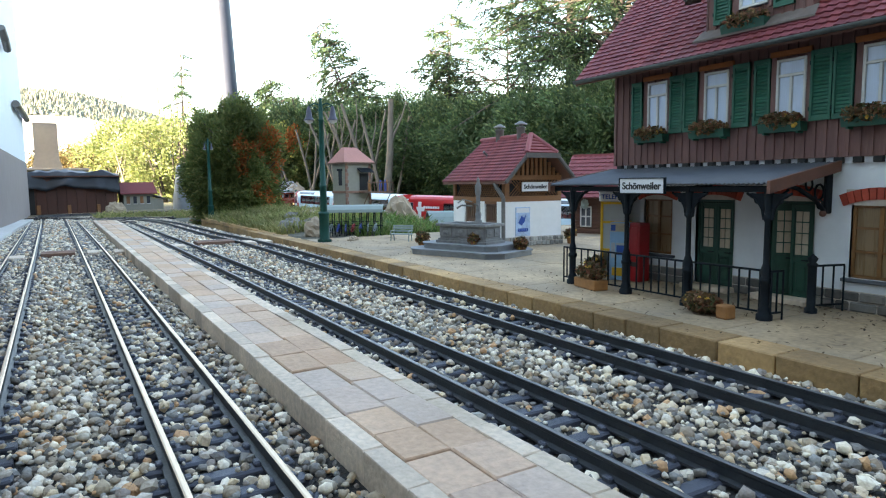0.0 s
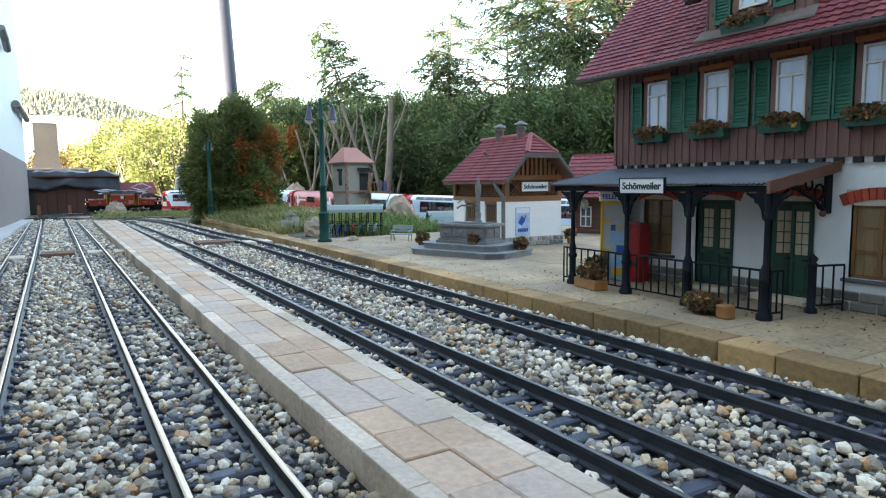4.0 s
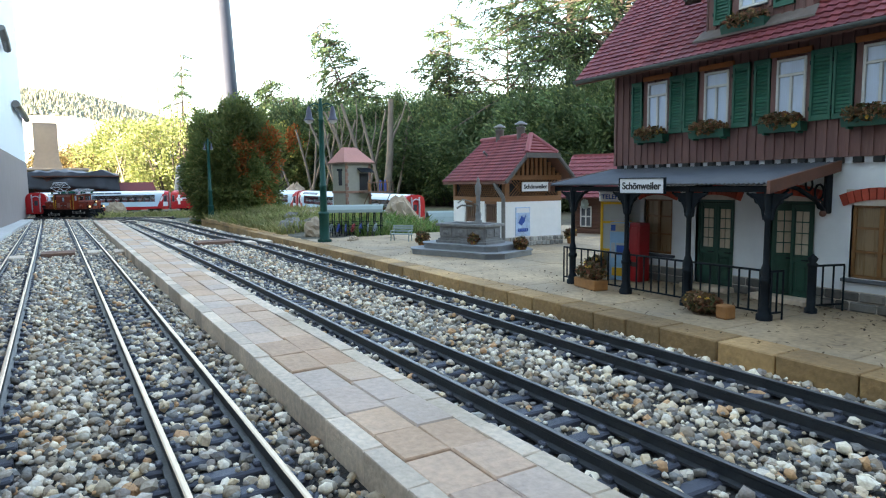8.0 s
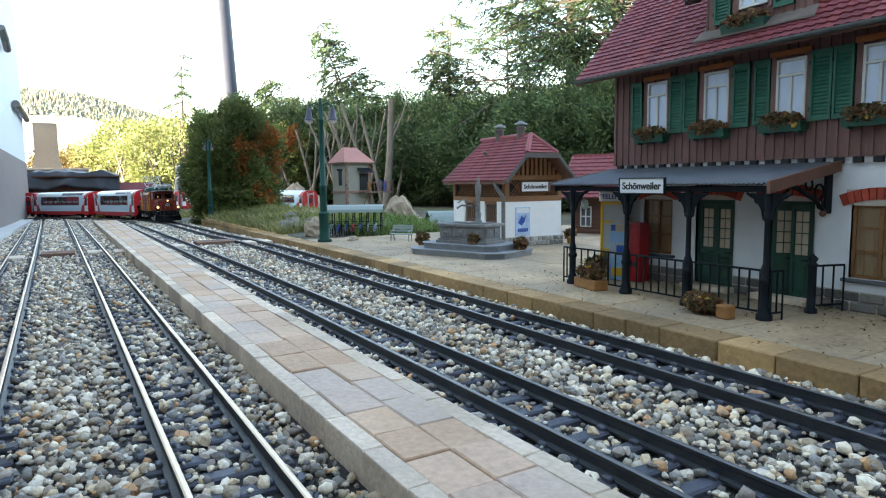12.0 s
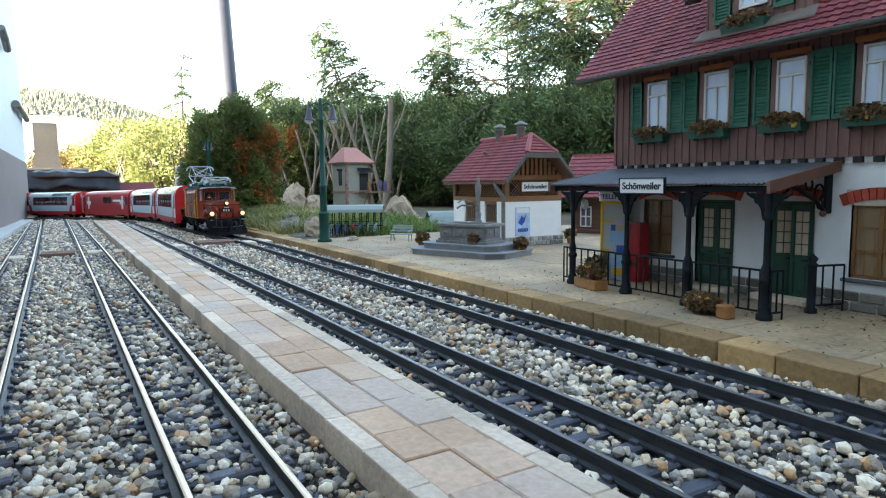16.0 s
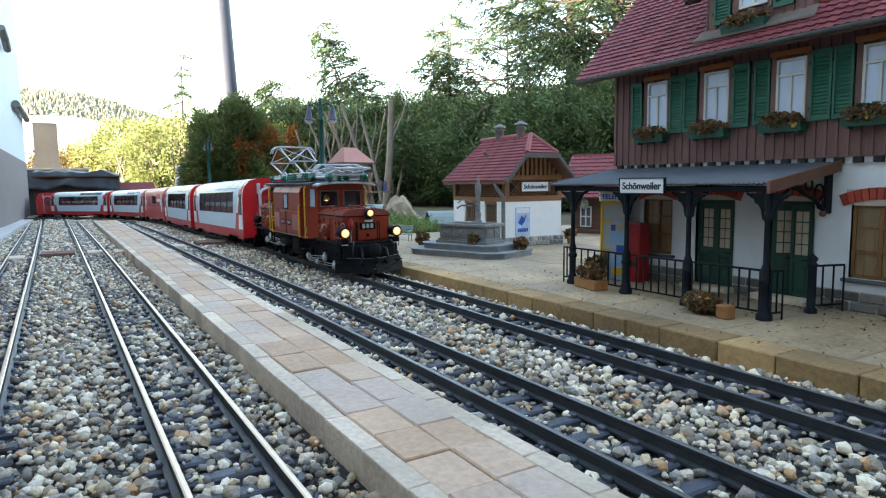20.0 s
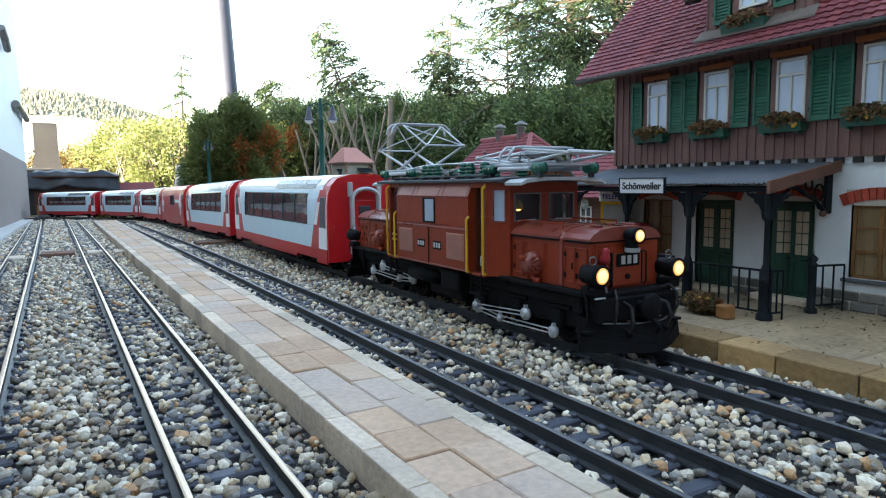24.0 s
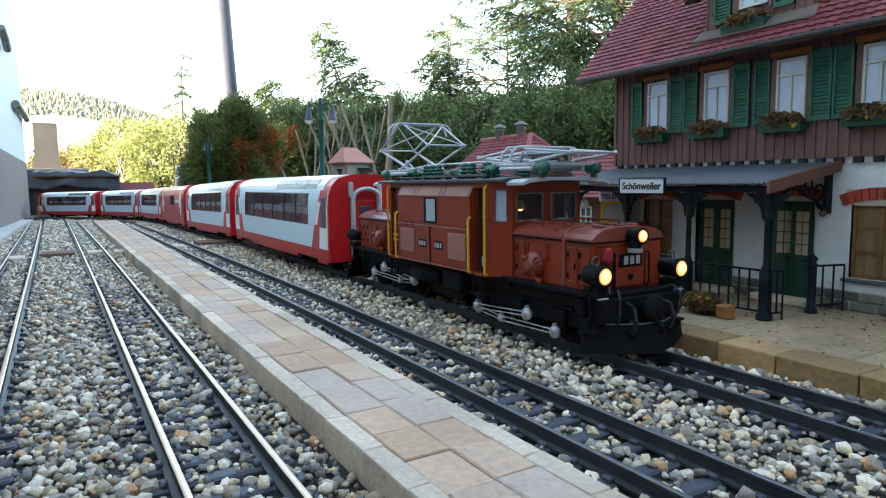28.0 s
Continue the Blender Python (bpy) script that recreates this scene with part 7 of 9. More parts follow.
    part("downpipe", Mb().path([(-.016, .012, .130), (-.015, .008, .122), (-.010, .0, .110), (-.006, -.004, .100), (-.006, -.004, .012), (-.016, -.008, .006)], .0042, 8), M_PIPE, h, "grey bent downpipe")
    sg = part("name_sign", Mb().box(.040, .106, -.0045, -.0015, .1125, .1315, .0004), M_WHITE, h, "white name sign with dark frame")
    writing("Schönweiler", .0118, M_BLACK, sg, pose(.073, -.0048, .122, 90, 0, 0), heavy=.00025)
    ps = part("poster", Mb().box(.0255, .0615, -.0016, -.0002, .021, .0805, .0003), M_POSTER, h, "blue and white poster")
    part("poster_figure", Mb().prism([(.032, .048), (.040, .063), (.046, .058), (.051, .065), (.047, .050), (.040, .043)], -.0024, -.0016, "y"), M_SIGNBLUE, ps)
    bar_text(part("poster_text", Mb().box(.031, .056, -.0004, 0, .030, .031), M_SIGNBLUE, ps, m=pose(0, -.0016, 0)), .031, .056, .030, .037, -.0006, 6, M_SIGNBLUE)
    part("poster_sky", Mb().box(.0275, .0595, -.0021, -.0016, .069, .0785), M_WHITE, ps)


build_hut()


# ---- fountain ----
def build_fountain():
    b = thing("fountain", Matrix.Translation((.640, 1.005, .0052)) @ pose(0, 0, 0, 0, 0, 20), "grey stone fountain with a carved trough and column on steps", "fountain")

    def octa(hx, hy, c):
        return [(-hx + c, -hy), (hx - c, -hy), (hx, -hy + c), (hx, hy - c), (hx - c, hy), (-hx + c, hy), (-hx, hy - c), (-hx, -hy + c)]
    part("lower_step", Mb().prism(octa(.067, .108, .024), 0, .008, "z"), M_STEPSTONE, b)
    part("lower_nosing", Mb().prism(octa(.069, .110, .024), .008, .0105, "z"), M_STEPSTONE, b)
    part("upper_step", Mb().prism(octa(.050, .086, .018), .0105, .0185, "z"), M_STEPSTONE, b)
    part("upper_nosing", Mb().prism(octa(.052, .088, .018), .0185, .021, "z"), M_STEPSTONE, b)
    part("trough_foot", Mb().prism(octa(.032, .059, .003), .021, .0255, "z").prism(octa(.029, .056, .003), .0255, .029, "z"), M_GREYSTONE, b)
    t = part("trough", Mb().prism(octa(.026, .053, .003), .029, .0515, "z"), M_GREYSTONE, b, "carved grey trough")
    for s in (-1, 1):
        for k in range(3):
            y = -.036 + k * .036
            part("carved_panel", Mb().box(min(s * .026, s * .028), max(s * .026, s * .028), y - .0145, y + .0145, .033, .048, .0015), M_GREYSTONE, t)
            part("carved_boss", Mb().blob((s * .028, y, .0405), .0042, 8, 6, .1, 3, (.4, 1.6, 1)), M_GREYSTONE, t)
        for k in range(2):
            x = -.012 + k * .024
            part("carved_panel", Mb().box(x - .0095, x + .0095, min(s * .053, s * .055), max(s * .053, s * .055), .033, .048, .0015), M_GREYSTONE, t)
            part("carved_boss", Mb().blob((x, s * .055, .0405), .004, 8, 6, .1, 4, (1.6, .4, 1)), M_GREYSTONE, t)
    rim = Mb()
    for a, e, c, d in ((-.031, .031, -.058, -.047), (-.031, .031, .047, .058), (-.031, -.021, -.047, .047), (.021, .031, -.047, .047)):
        rim.box(a, e, c, d, .0515, .057, .0010)
    part("rim", rim, M_GREYSTONE, b)
    part("water", Mb().box(-.0215, .0215, -.0475, .0475, .047, .0525), M_TINT, b, "dark still water")
    c = part("column", Mb().lathe([(.0075, .045), (.0075, .060), (.005, .063), (.006, .073), (.0044, .077), (.0038, .107), (.0056, .110), (.0056, .114), (.006, .118), (.006, .126), (.0042, .129), (.0026, .133), (.0035, .137), (.0, .143)], 12, (.016, -.008, 0)), M_GREYSTONE, b, "ornate fountain column")
    part("spout", Mb().path([(.008, 0, .088), (-.004, .016, .090), (-.008, .024, .084)], .0017, 6).path([(.008, 0, .096), (-.002, .014, .101), (-.008, .022, .094)], .0012, 6), M_PIPE, c)
    part("pump_arm", Mb().path([(.010, -.004, .092), (.010, -.012, .090), (.010, -.014, .078)], .0016, 6), M_PIPE, c)


build_fountain()


def tub(x, y, z, seed, r=.012, label="clay tub with dried brown flowers beside the fountain"):
    p = thing("flower_tub", pose(x, y, z), label, "flower tub", "flower tubs")
    part("pot", Mb().lathe([(r * .65, 0), (r * .9, .012), (r, .014), (r * .8, .0145)], 12), M_TERRA, p)
    plant(p, (-r * 1.45, -r * 1.45, .009), (r * 1.45, r * 1.45, .009 + r * 2.6), 300, seed, .0036, 7)


tub(.607, 1.130, .0052, 61, .0105)
tub(.6255, .965, .0157, 62, .009)
tub(.698, .925, .0052, 63, .0095, "clay tub with dark dried flowers by the hut")
tub(.918, 1.042, .0052, 64, .009, "clay tub with brown flowers at the hut's corner")


# ---- bench ----
def build_bench():
    b = thing("park_bench", pose(.652, 1.318, .0052, 0, 0, -48) @ Matrix.Scale(.84, 4), "grey-green slatted park bench", "bench")
    for x in (-.026, .026):
        part("leg", Mb().path([(x, -.012, 0), (x, -.009, .018), (x, .010, .018), (x, .013, 0)], .0017, 6), M_BENCH, b)
        part("back_post", Mb().path([(x, .010, .018), (x, .016, .042)], .0015, 6), M_BENCH, b)
        part("arm", Mb().path([(x, -.012, .018), (x, -.012, .028), (x, .012, .028)], .0013, 6), M_BENCH, b)
    for k in range(4):
        part("seat_slat", Mb().box(-.03, .03, -.012 + k * .006, -.0075 + k * .006, .018, .0205, .0005), M_BENCH, b)
    for k in range(3):
        part("back_slat", Mb().box(-.03, .03, .011 + k * .002, .0125 + k * .002, .025 + k * .0065, .030 + k * .0065, .0005), M_BENCH, b)


build_bench()


# ---- lamps ----
def street_lamp(x, y, z, h, label, small=False):
    l = thing("street_lamp", pose(x, y, z, 0, 0, -30), label, "street lamp", "street lamps")
    part("base", Mb().prism([(.016, 0), (0, .016), (-.016, 0), (0, -.016)], 0, .006, "z").lathe([(.013, .006), (.0115, .009), (.0115, .062), (.013, .064), (.013, .067), (.009, .070)], 14), M_LAMPGREEN, l)
    part("shaft", Mb().lathe([(.0085, .07), (.0075, .125), (.0088, .127), (.0088, .130), (.0068, .132), (.0052, h - .055), (.007, h - .053), (.007, h - .05), (.005, h - .048), (.0045, h - .015), (.003, h - .008), (.0045, h - .004), (0, h)], 14), M_LAMPGREEN, l)
    for s in (-1, 1):
        w = .014 if small else .027
        zz = h - .034
        a = part("arm", Mb().path([(0, 0, zz + .014), (s * w * .5, 0, zz + .021), (s * w, 0, zz + .014)], .0016, 6).path([(0, 0, zz - .002), (s * w * .45, 0, zz + .012), (s * w * .9, 0, zz + .013)], .001, 5), M_LAMPGREEN, l)
        part("scroll", Mb().path([(s * (w * .45 + .005 * math.cos(q * .7)), 0, zz + .006 + .005 * math.sin(q * .7)) for q in range(10)], .0008, 5), M_LAMPGREEN, a)
        k = .6 if small else 1.0
        sh = part("shade", Mb().lathe([(.002 * k, zz + .014), (.004 * k, zz + .010), (.006 * k, zz + .002), (.0075 * k, zz - .010 * k), (.0115 * k, zz - .016 * k), (.0125 * k, zz - .018 * k), (.010 * k, zz - .0178 * k)], 16, (s * w, 0, 0)), M_LAMPSHADE, l, "dark bell-shaped lamp shade")
        part("globe", Mb().lathe([(.0095 * k, zz - .0178 * k), (.0085 * k, zz - .022 * k), (.004 * k, zz - .0245 * k), (0, zz - .025 * k)], 14, (s * w, 0, 0)), M_LAMPGLASS, sh, "milky lamp glass")


street_lamp(.500, 1.409, .0052, .328, "tall green station lamp with two dark bell shades")
street_lamp(.502, 2.80, -.012, .345, "green station lamp with two small shades by the bush", True)


# ---- timber shed behind the canopy ----
M_SHEDWOOD = mat("shed_brown_boards", (0.115, 0.05, 0.032), 0.75, vary=0.3, scale=60, bump=0.3, grain=(0.6, 0.6, 5), rnd=0.15)


def build_shed():
    s = thing("timber_shed", pose(1.115, 1.243, -.038, 0, 0, -64), "brown timber shed with a red tiled roof", "shed")
    W, D, H = .22, .11, .142
    for k in range(15):
        part("board", Mb().box(0, W, -.0012 * (k % 2), .006, k * H / 15, (k + 1) * H / 15 - .0006, .0006), M_SHEDWOOD, s)
        part("board", Mb().box(-.004, 0, 0, D, k * H / 15, (k + 1) * H / 15 - .0006, .0006), M_SHEDWOOD, s)
    part("back_wall", Mb().box(0, W, D - .006, D, 0, H), M_SHEDWOOD, s)
    part("side_wall", Mb().box(W - .006, W, .006, D - .006, 0, H), M_SHEDWOOD, s)
    w = part("window", Mb().box(.012, .042, -.003, -.001, .060, .112), M_TINT, s, "white-framed shed window")
    for a, b, c, d in ((.012, .015, .06, .112), (.039, .042, .06, .112), (.0255, .0285, .06, .112), (.012, .042, .06, .063), (.012, .042, .109, .112), (.012, .042, .085, .088)):
        part("frame", Mb().box(a, b, -.005, -.003, c, d), M_FRAMEW, w)
    part("door", Mb().box(.085, .125, -.003, -.001, 0, .118), M_HUTDOOR, s, "dark brown shed door")
    rf = part("roof", Mb().box(-.03, W + .03, D / 2 - .004, D / 2 + .004, .238, .245), M_TILE, s, "red tiled roof")
    tile_courses(rf, -.035, W + .03, -.035, H - .008, D / 2, .240, 11, .0135, seed=3, single=True)
    tile_courses(rf, -.035, W + .03, D + .035, H - .008, D / 2, .240, 7, .04, seed=4, single=True)
    part("roof_deck", Mb().add([(-.03, -.033, H - .010), (W + .03, -.033, H - .010), (W + .03, D / 2, .238), (-.03, D / 2, .238), (-.03, D + .033, H - .010), (W + .03, D + .033, H - .010)], [(0, 1, 2, 3), (3, 2, 5, 4), (0, 3, 4), (1, 5, 2)]), M_FASCIA, rf)
    part("nest_box", Mb().blob((.026, -.010, .118), .009, 12, 9, .35, 3, (1, .7, 1.3)), M_BENCH, s, "straw bundle under the eave")


build_shed()


# ---- covered stand with dark posts ----
def build_shelter():
    s = thing("cycle_shelter", pose(.635, 1.56, .0, 0, 0, -30), "low shelter with a pale curved roof on dark posts", "shelter")
    W = .155
    prof = [(-.028, .066), (-.026, .072), (-.012, .080), (.006, .0835), (.024, .080), (.032, .074)]
    part("roof", Mb().prism(prof + [(y, z - .002) for y, z in prof[::-1]], -W / 2, W / 2, "x"), M_SHEETROOF, s, "pale grey-green curved roof")
    for k in range(9):
        x = -W / 2 + .006 + k * (W - .012) / 8
        part("post", Mb().path([(x, -.018, 0), (x, -.018, .052), (x + .002, -.022, .07)], .0017, 6), M_IRON, s)
        part("post", Mb().path([(x, .020, 0), (x, .020, .07)], .0015, 6), M_IRON, s)
    part("rail", Mb().tube((-W / 2, -.018, .03), (W / 2, -.018, .03), .0012, n=6), M_IRON, s)
    return s


M_SHEETROOF = mat("pale_sheet_roof", (0.21, 0.26, 0.24), 0.65, vary=0.12, scale=30, bump=0.05)
build_shelter()
M_BLUEP = mat("blue_plastic", (0.03, 0.07, 0.32), 0.5, vary=0.2, bump=0)
M_REDP = mat("red_plastic", (0.38, 0.02, 0.03), 0.5, vary=0.2, bump=0)
M_GREYP = mat("grey_plastic", (0.22, 0.27, 0.30), 0.5, vary=0.2, bump=0)


def bicycle(x, y, rz, material, label):
    b = thing("bicycle", pose(x, y, .0035, 0, 0, rz), label, "bicycle", "parked bicycles")
    for s in (-1, 1):
        ring = [(s * .017 + .0125 * math.cos(a * math.pi / 8), 0, .0135 + .0125 * math.sin(a * math.pi / 8)) for a in range(17)]
        part("wheel", Mb().path(ring, .0011, 5), M_BLACK, b)
    part("frame", Mb().path([(-.017, 0, .0135), (-.004, 0, .030), (.012, 0, .031), (.017, 0, .0135)], .0015, 5).path([(-.004, 0, .030), (.0, 0, .0135), (.012, 0, .031)], .0015, 5).path([(-.017, 0, .0135), (0, 0, .0135)], .0012, 5), material, b)
    part("handlebar", Mb().path([(.012, -.008, .038), (.013, 0, .037), (.012, .008, .038)], .001, 5), M_BLACK, b)
    part("saddle", Mb().box(-.009, .001, -.003, .003, .033, .0355, .001), M_BLACK, b)


for k, (m, lab) in enumerate(((M_GREYP, "grey toy bicycle under the shelter"), (M_BLUEP, "blue toy bicycle under the shelter"), (M_BLUEP, "blue toy bicycle under the shelter"), (M_REDP, "red toy bicycle under the shelter"),
                              (M_BLUEP, "blue toy bicycle under the shelter"), (M_GREYP, "grey toy bicycle under the shelter"), (M_GREYP, "grey toy bicycle under the shelter"))):
    d = Vector((math.cos(radians(-30)), math.sin(radians(-30))))
    o = Vector((.62, 1.535)) + d * (-.055 + k * .019)
    bicycle(o.x, o.y, 50 + 6 * (k % 3), m, lab)


def rock(x, y, z, r, seed, sq, material, label):
    mb = Mb().blob((0, 0, 0), r, 17, 12, .17, seed, sq)
    solid("rock", mb, material, label, "rock", "garden rocks", m=pose(x, y, z, 0, 0, seed * 37))


rock(.545, 1.80, .010, .045, 1, (1.2, .7, .72), M_ROCKG, "grey angular boulder at the bed's edge")
rock(.545, 1.60, .012, .038, 2, (.9, .8, 1.0), M_ROCK, "reddish-grey boulder beside the lamp")
rock(.60, 1.78, .018, .03, 3, (1, 1, .8), M_ROCKG, "grey boulder in the bed")
rock(.925, 1.88, .02, .056, 4, (.90, .8, 1.30), M_ROCK, "tall pale rock behind the bench")
rock(.985, 1.94, .000, .046, 5, (1.2, .9, .8), M_ROCK, "pale brown rock behind the bench")
rock(.57, 1.41, .006, .013, 6, (1.4, 1, .7), M_ROCK, "small pinkish stone on the platform")
rock(.62, 2.05, .02, .032, 7, (1.1, 1, .9), M_ROCKG, "whitish stone in the grass")
rock(.70, 2.12, .02, .036, 8, (1.1, 1, .9), M_ROCK, "pale stone in the grass")
rock(.80, 2.3, .0, .04, 9, (1.0, .8, 1.3), M_ROCKG, "grey stone by the bed")
rock(.250, 4.72, -.015, .055, 10, (1.15, .8, .95), M_ROCK, "reddish rounded boulder by the far loop")
rock(1.40, 4.55, -.02, .105, 11, (1.0, .8, 1.55), M_ROCK, "tall pale brown rock behind the rear track")
rock(1.52, 4.50, -.03, .090, 12, (1.2, .8, 1.0), M_ROCK, "pale brown rock behind the rear track")
rock(1.30, 4.62, -.03, .080, 14, (1.1, .8, .9), M_ROCK, "low pale brown rock behind the rear track")
rock(1.22, 1.95, -.05, .07, 13, (1.1, .9, .7), M_ROCKG, "grey rock beside the rear track")

# curved pale sheet over the ditch behind the fountain
pr = [(-.08 + .016 * k, .100 * math.sin(math.pi * (k + .2) / 10.4)) for k in range(11)]
solid("sheet_tunnel", Mb().prism(pr + [(u, w - .003) for u, w in pr[::-1]], 0, .42, "y"), M_SHEETROOF, "pale curved plastic cover behind the fountain", "tunnel cover", m=pose(.985, 1.80, -.052, 0, 0, -108))


# ---- signal tower with balcony ----
M_TOWER = mat("tower_plaster", (0.27, 0.255, 0.21), 0.85, vary=0.15, scale=40, bump=0.3)
M_QUOIN = mat("muted_quoin", (0.22, 0.12, 0.085), 0.85, vary=0.3, scale=60, bump=0.3, rnd=0.25)
M_TOWERROOF = mat("tower_roof_pink", (0.42, 0.19, 0.155), 0.75, vary=0.15, scale=60, bump=0.2)


def build_tower():
    t = thing("signal_tower", pose(.975, 2.47, -.018, 0, 0, 10), "plastered signal tower with a pink roof and balcony", "tower")
    W, D, H = .120, .105, .245
    part("body", Mb().box(0, W, 0, D, 0, H, .001), M_TOWER, t)
    for k in range(17):
        z = k * .0145
        w = .012 if k % 2 else .008
        for x0, x1 in ((-.002, w), (W - w, W + .002)):
            part("quoin", Mb().box(x0, x1, -.002, .004, z, z + .0135, .001), M_QUOIN, t)
    part("string_course", Mb().box(-.003, W + .003, -.003, D + .003, .118, .128), M_QUOIN, t, "brick string course")
    for z in (.15,):
        w = part("window", Mb().box(-.002, .001, .03, .055, z, z + .06), M_TINT, t, "dark tower window")
        part("lintel", Mb().box(-.006, .001, .025, .06, z + .06, z + .068), M_IRON, w)
    # Black sheet stands in for the shaded doorway.
    part("doorway", Mb().box(.066, .108, -.002, .001, .13, .20), M_DARK, t)
    part("awning", Mb().add([(.055, 0, .222), (.118, 0, .222), (.118, -.028, .206), (.055, -.028, .206), (.055, 0, .218), (.118, 0, .218), (.118, -.028, .202), (.055, -.028, .202)], [(0, 1, 2, 3), (7, 6, 5, 4), (0, 4, 5, 1), (1, 5, 6, 2), (2, 6, 7, 3), (3, 7, 4, 0)]), M_IRON, t, "dark awning")
    bal = part("balcony", Mb().box(.060, .205, -.045, .0, .118, .124), M_HUTDOOR, t, "wooden balcony")
    for k in range(9):
        part("baluster", Mb().box(.076 + k * .0158, .0785 + k * .0158, -.045, -.0425, .124, .160), M_HUTDOOR, bal)
    part("handrail", Mb().box(.075, .205, -.0455, -.042, .160, .164), M_HUTDOOR, bal)
    for x in (.085, .195):
        part("strut", Mb().tube((x, -.04, .118), (x, 0, .07), .002, n=6), M_HUTDOOR, bal)
    ov = .014
    z0, z1 = H, H + .062
    a = [(-ov, -ov, z0), (W + ov, -ov, z0), (W + ov, D + ov, z0), (-ov, D + ov, z0), (.022, D / 2 - .010, z1), (W - .040, D / 2 - .010, z1), (W - .040, D / 2 + .010, z1), (.022, D / 2 + .010, z1)]
    part("roof", Mb().add(a, [(0, 1, 5, 4), (1, 2, 6, 5), (2, 3, 7, 6), (3, 0, 4, 7), (4, 5, 6, 7), (3, 2, 1, 0)]), M_TOWERROOF, t, "faded pink hipped roof")
    part("eaves_board", Mb().box(-ov, W + ov, -ov, D + ov, z0 - .006, z0 - .0005), M_HUTDOOR, t)
    return t


build_tower()


def figurine(x, y, z, material, label, s=1.0):
    mb = Mb().lathe([(.006 * s, 0), (.007 * s, .02 * s), (.008 * s, .034 * s), (.006 * s, .043 * s), (.003 * s, .046 * s), (.0045 * s, .050 * s), (.005 * s, .056 * s), (0, .061 * s)], 10)
    solid("figurine", mb, material, label, "figurine", "toy figurines", m=pose(x, y, z))


TW = pose(.975, 2.47, -.018, 0, 0, 10)
for u, v, m, lab in ((.155, -.022, M_BLUEP, "plain blue toy figurine on the balcony"), (.175, -.028, M_BLUEP, "plain blue toy figurine on the balcony"), (.10, -.02, M_TERRA, "plain tan toy figurine on the balcony"), (.19, -.02, M_TERRA, "plain tan toy figurine on the balcony")):
    q = TW @ Vector((u, v, .124))
    figurine(q.x, q.y, q.z, m, lab, .8)


# ---- house wall, far shed, grill, village house ----
M_HOUSEWALL = mat("house_wall_white", (0.80, 0.81, 0.82), 0.85, vary=0.04, scale=3, bump=0.15)
M_SOCLE = mat("house_socle_grey", (0.30, 0.24, 0.22), 0.85, vary=0.12, scale=6, bump=0.2)
M_PATH = mat("pale_path_slab", (0.55, 0.53, 0.50), 0.85, vary=0.15, scale=20, bump=0.2)
M_TARP = mat("dark_tarp", (0.014, 0.017, 0.025), 0.55, vary=0.3, scale=20, bump=0.2)
M_SHEDRED = mat("shed_red_brown", (0.075, 0.026, 0.016), 0.7, vary=0.3, scale=20, bump=0.2, rnd=0.15, grain=(5, 5, .6))
M_GRILL = mat("grill_sandstone", (0.30, 0.25, 0.20), 0.85, vary=0.15, scale=14, bump=0.25)


def build_house_wall():
    w = thing("house_wall", pose(-.25, 0, -.05), "tall white rendered house wall with a grey socle", "wall", kind="structure")
    part("render_coat", Mb().box(-9.0, -.012, -6.0, 5.4, .36, 2.5), M_HOUSEWALL, w, "bright white render")
    part("socle", Mb().box(-9.0, 0, -6.0, 5.2, 0, .36, .004), M_SOCLE, w, "grey-brown socle")
    part("eaves_pipe", Mb().path([(.010, 4.40, .665), (.014, 4.9, .665), (.014, 5.38, .664)], .020, 10), M_PIPE, w)
    part("wall_bracket", Mb().path([(.004, 3.86, .97), (.012, 3.92, .93), (.012, 4.05, .90)], .018, 8), M_PIPE, w)
    pv = []
    for y in np.arange(1.9, 4.45, .17):
        pv += [(-.252, y, fall(y) + .001), (-.180 - .012 * y / 4, y, fall(y) + .001), (-.180 - .012 * y / 4, y, fall(y) - .02)]
    solid("path_edge", Mb().add(pv, [(3 * i + k, 3 * i + k + 1, 3 * i + k + 4, 3 * i + k + 3) for i in range(len(pv) // 3 - 1) for k in range(2)]), M_PATH, "pale stone path along the house wall", "path", kind="structure")


build_house_wall()
# Added out of view: holds sky light off the faces turned this way.
solid("rear_sky_block", Mb().box(-.25, 7.0, -2.2, -2.0, -.1, 2.4), M_SOCLE, "unseen grey wall added behind the lens to cut sky light", "wall", kind="structure")


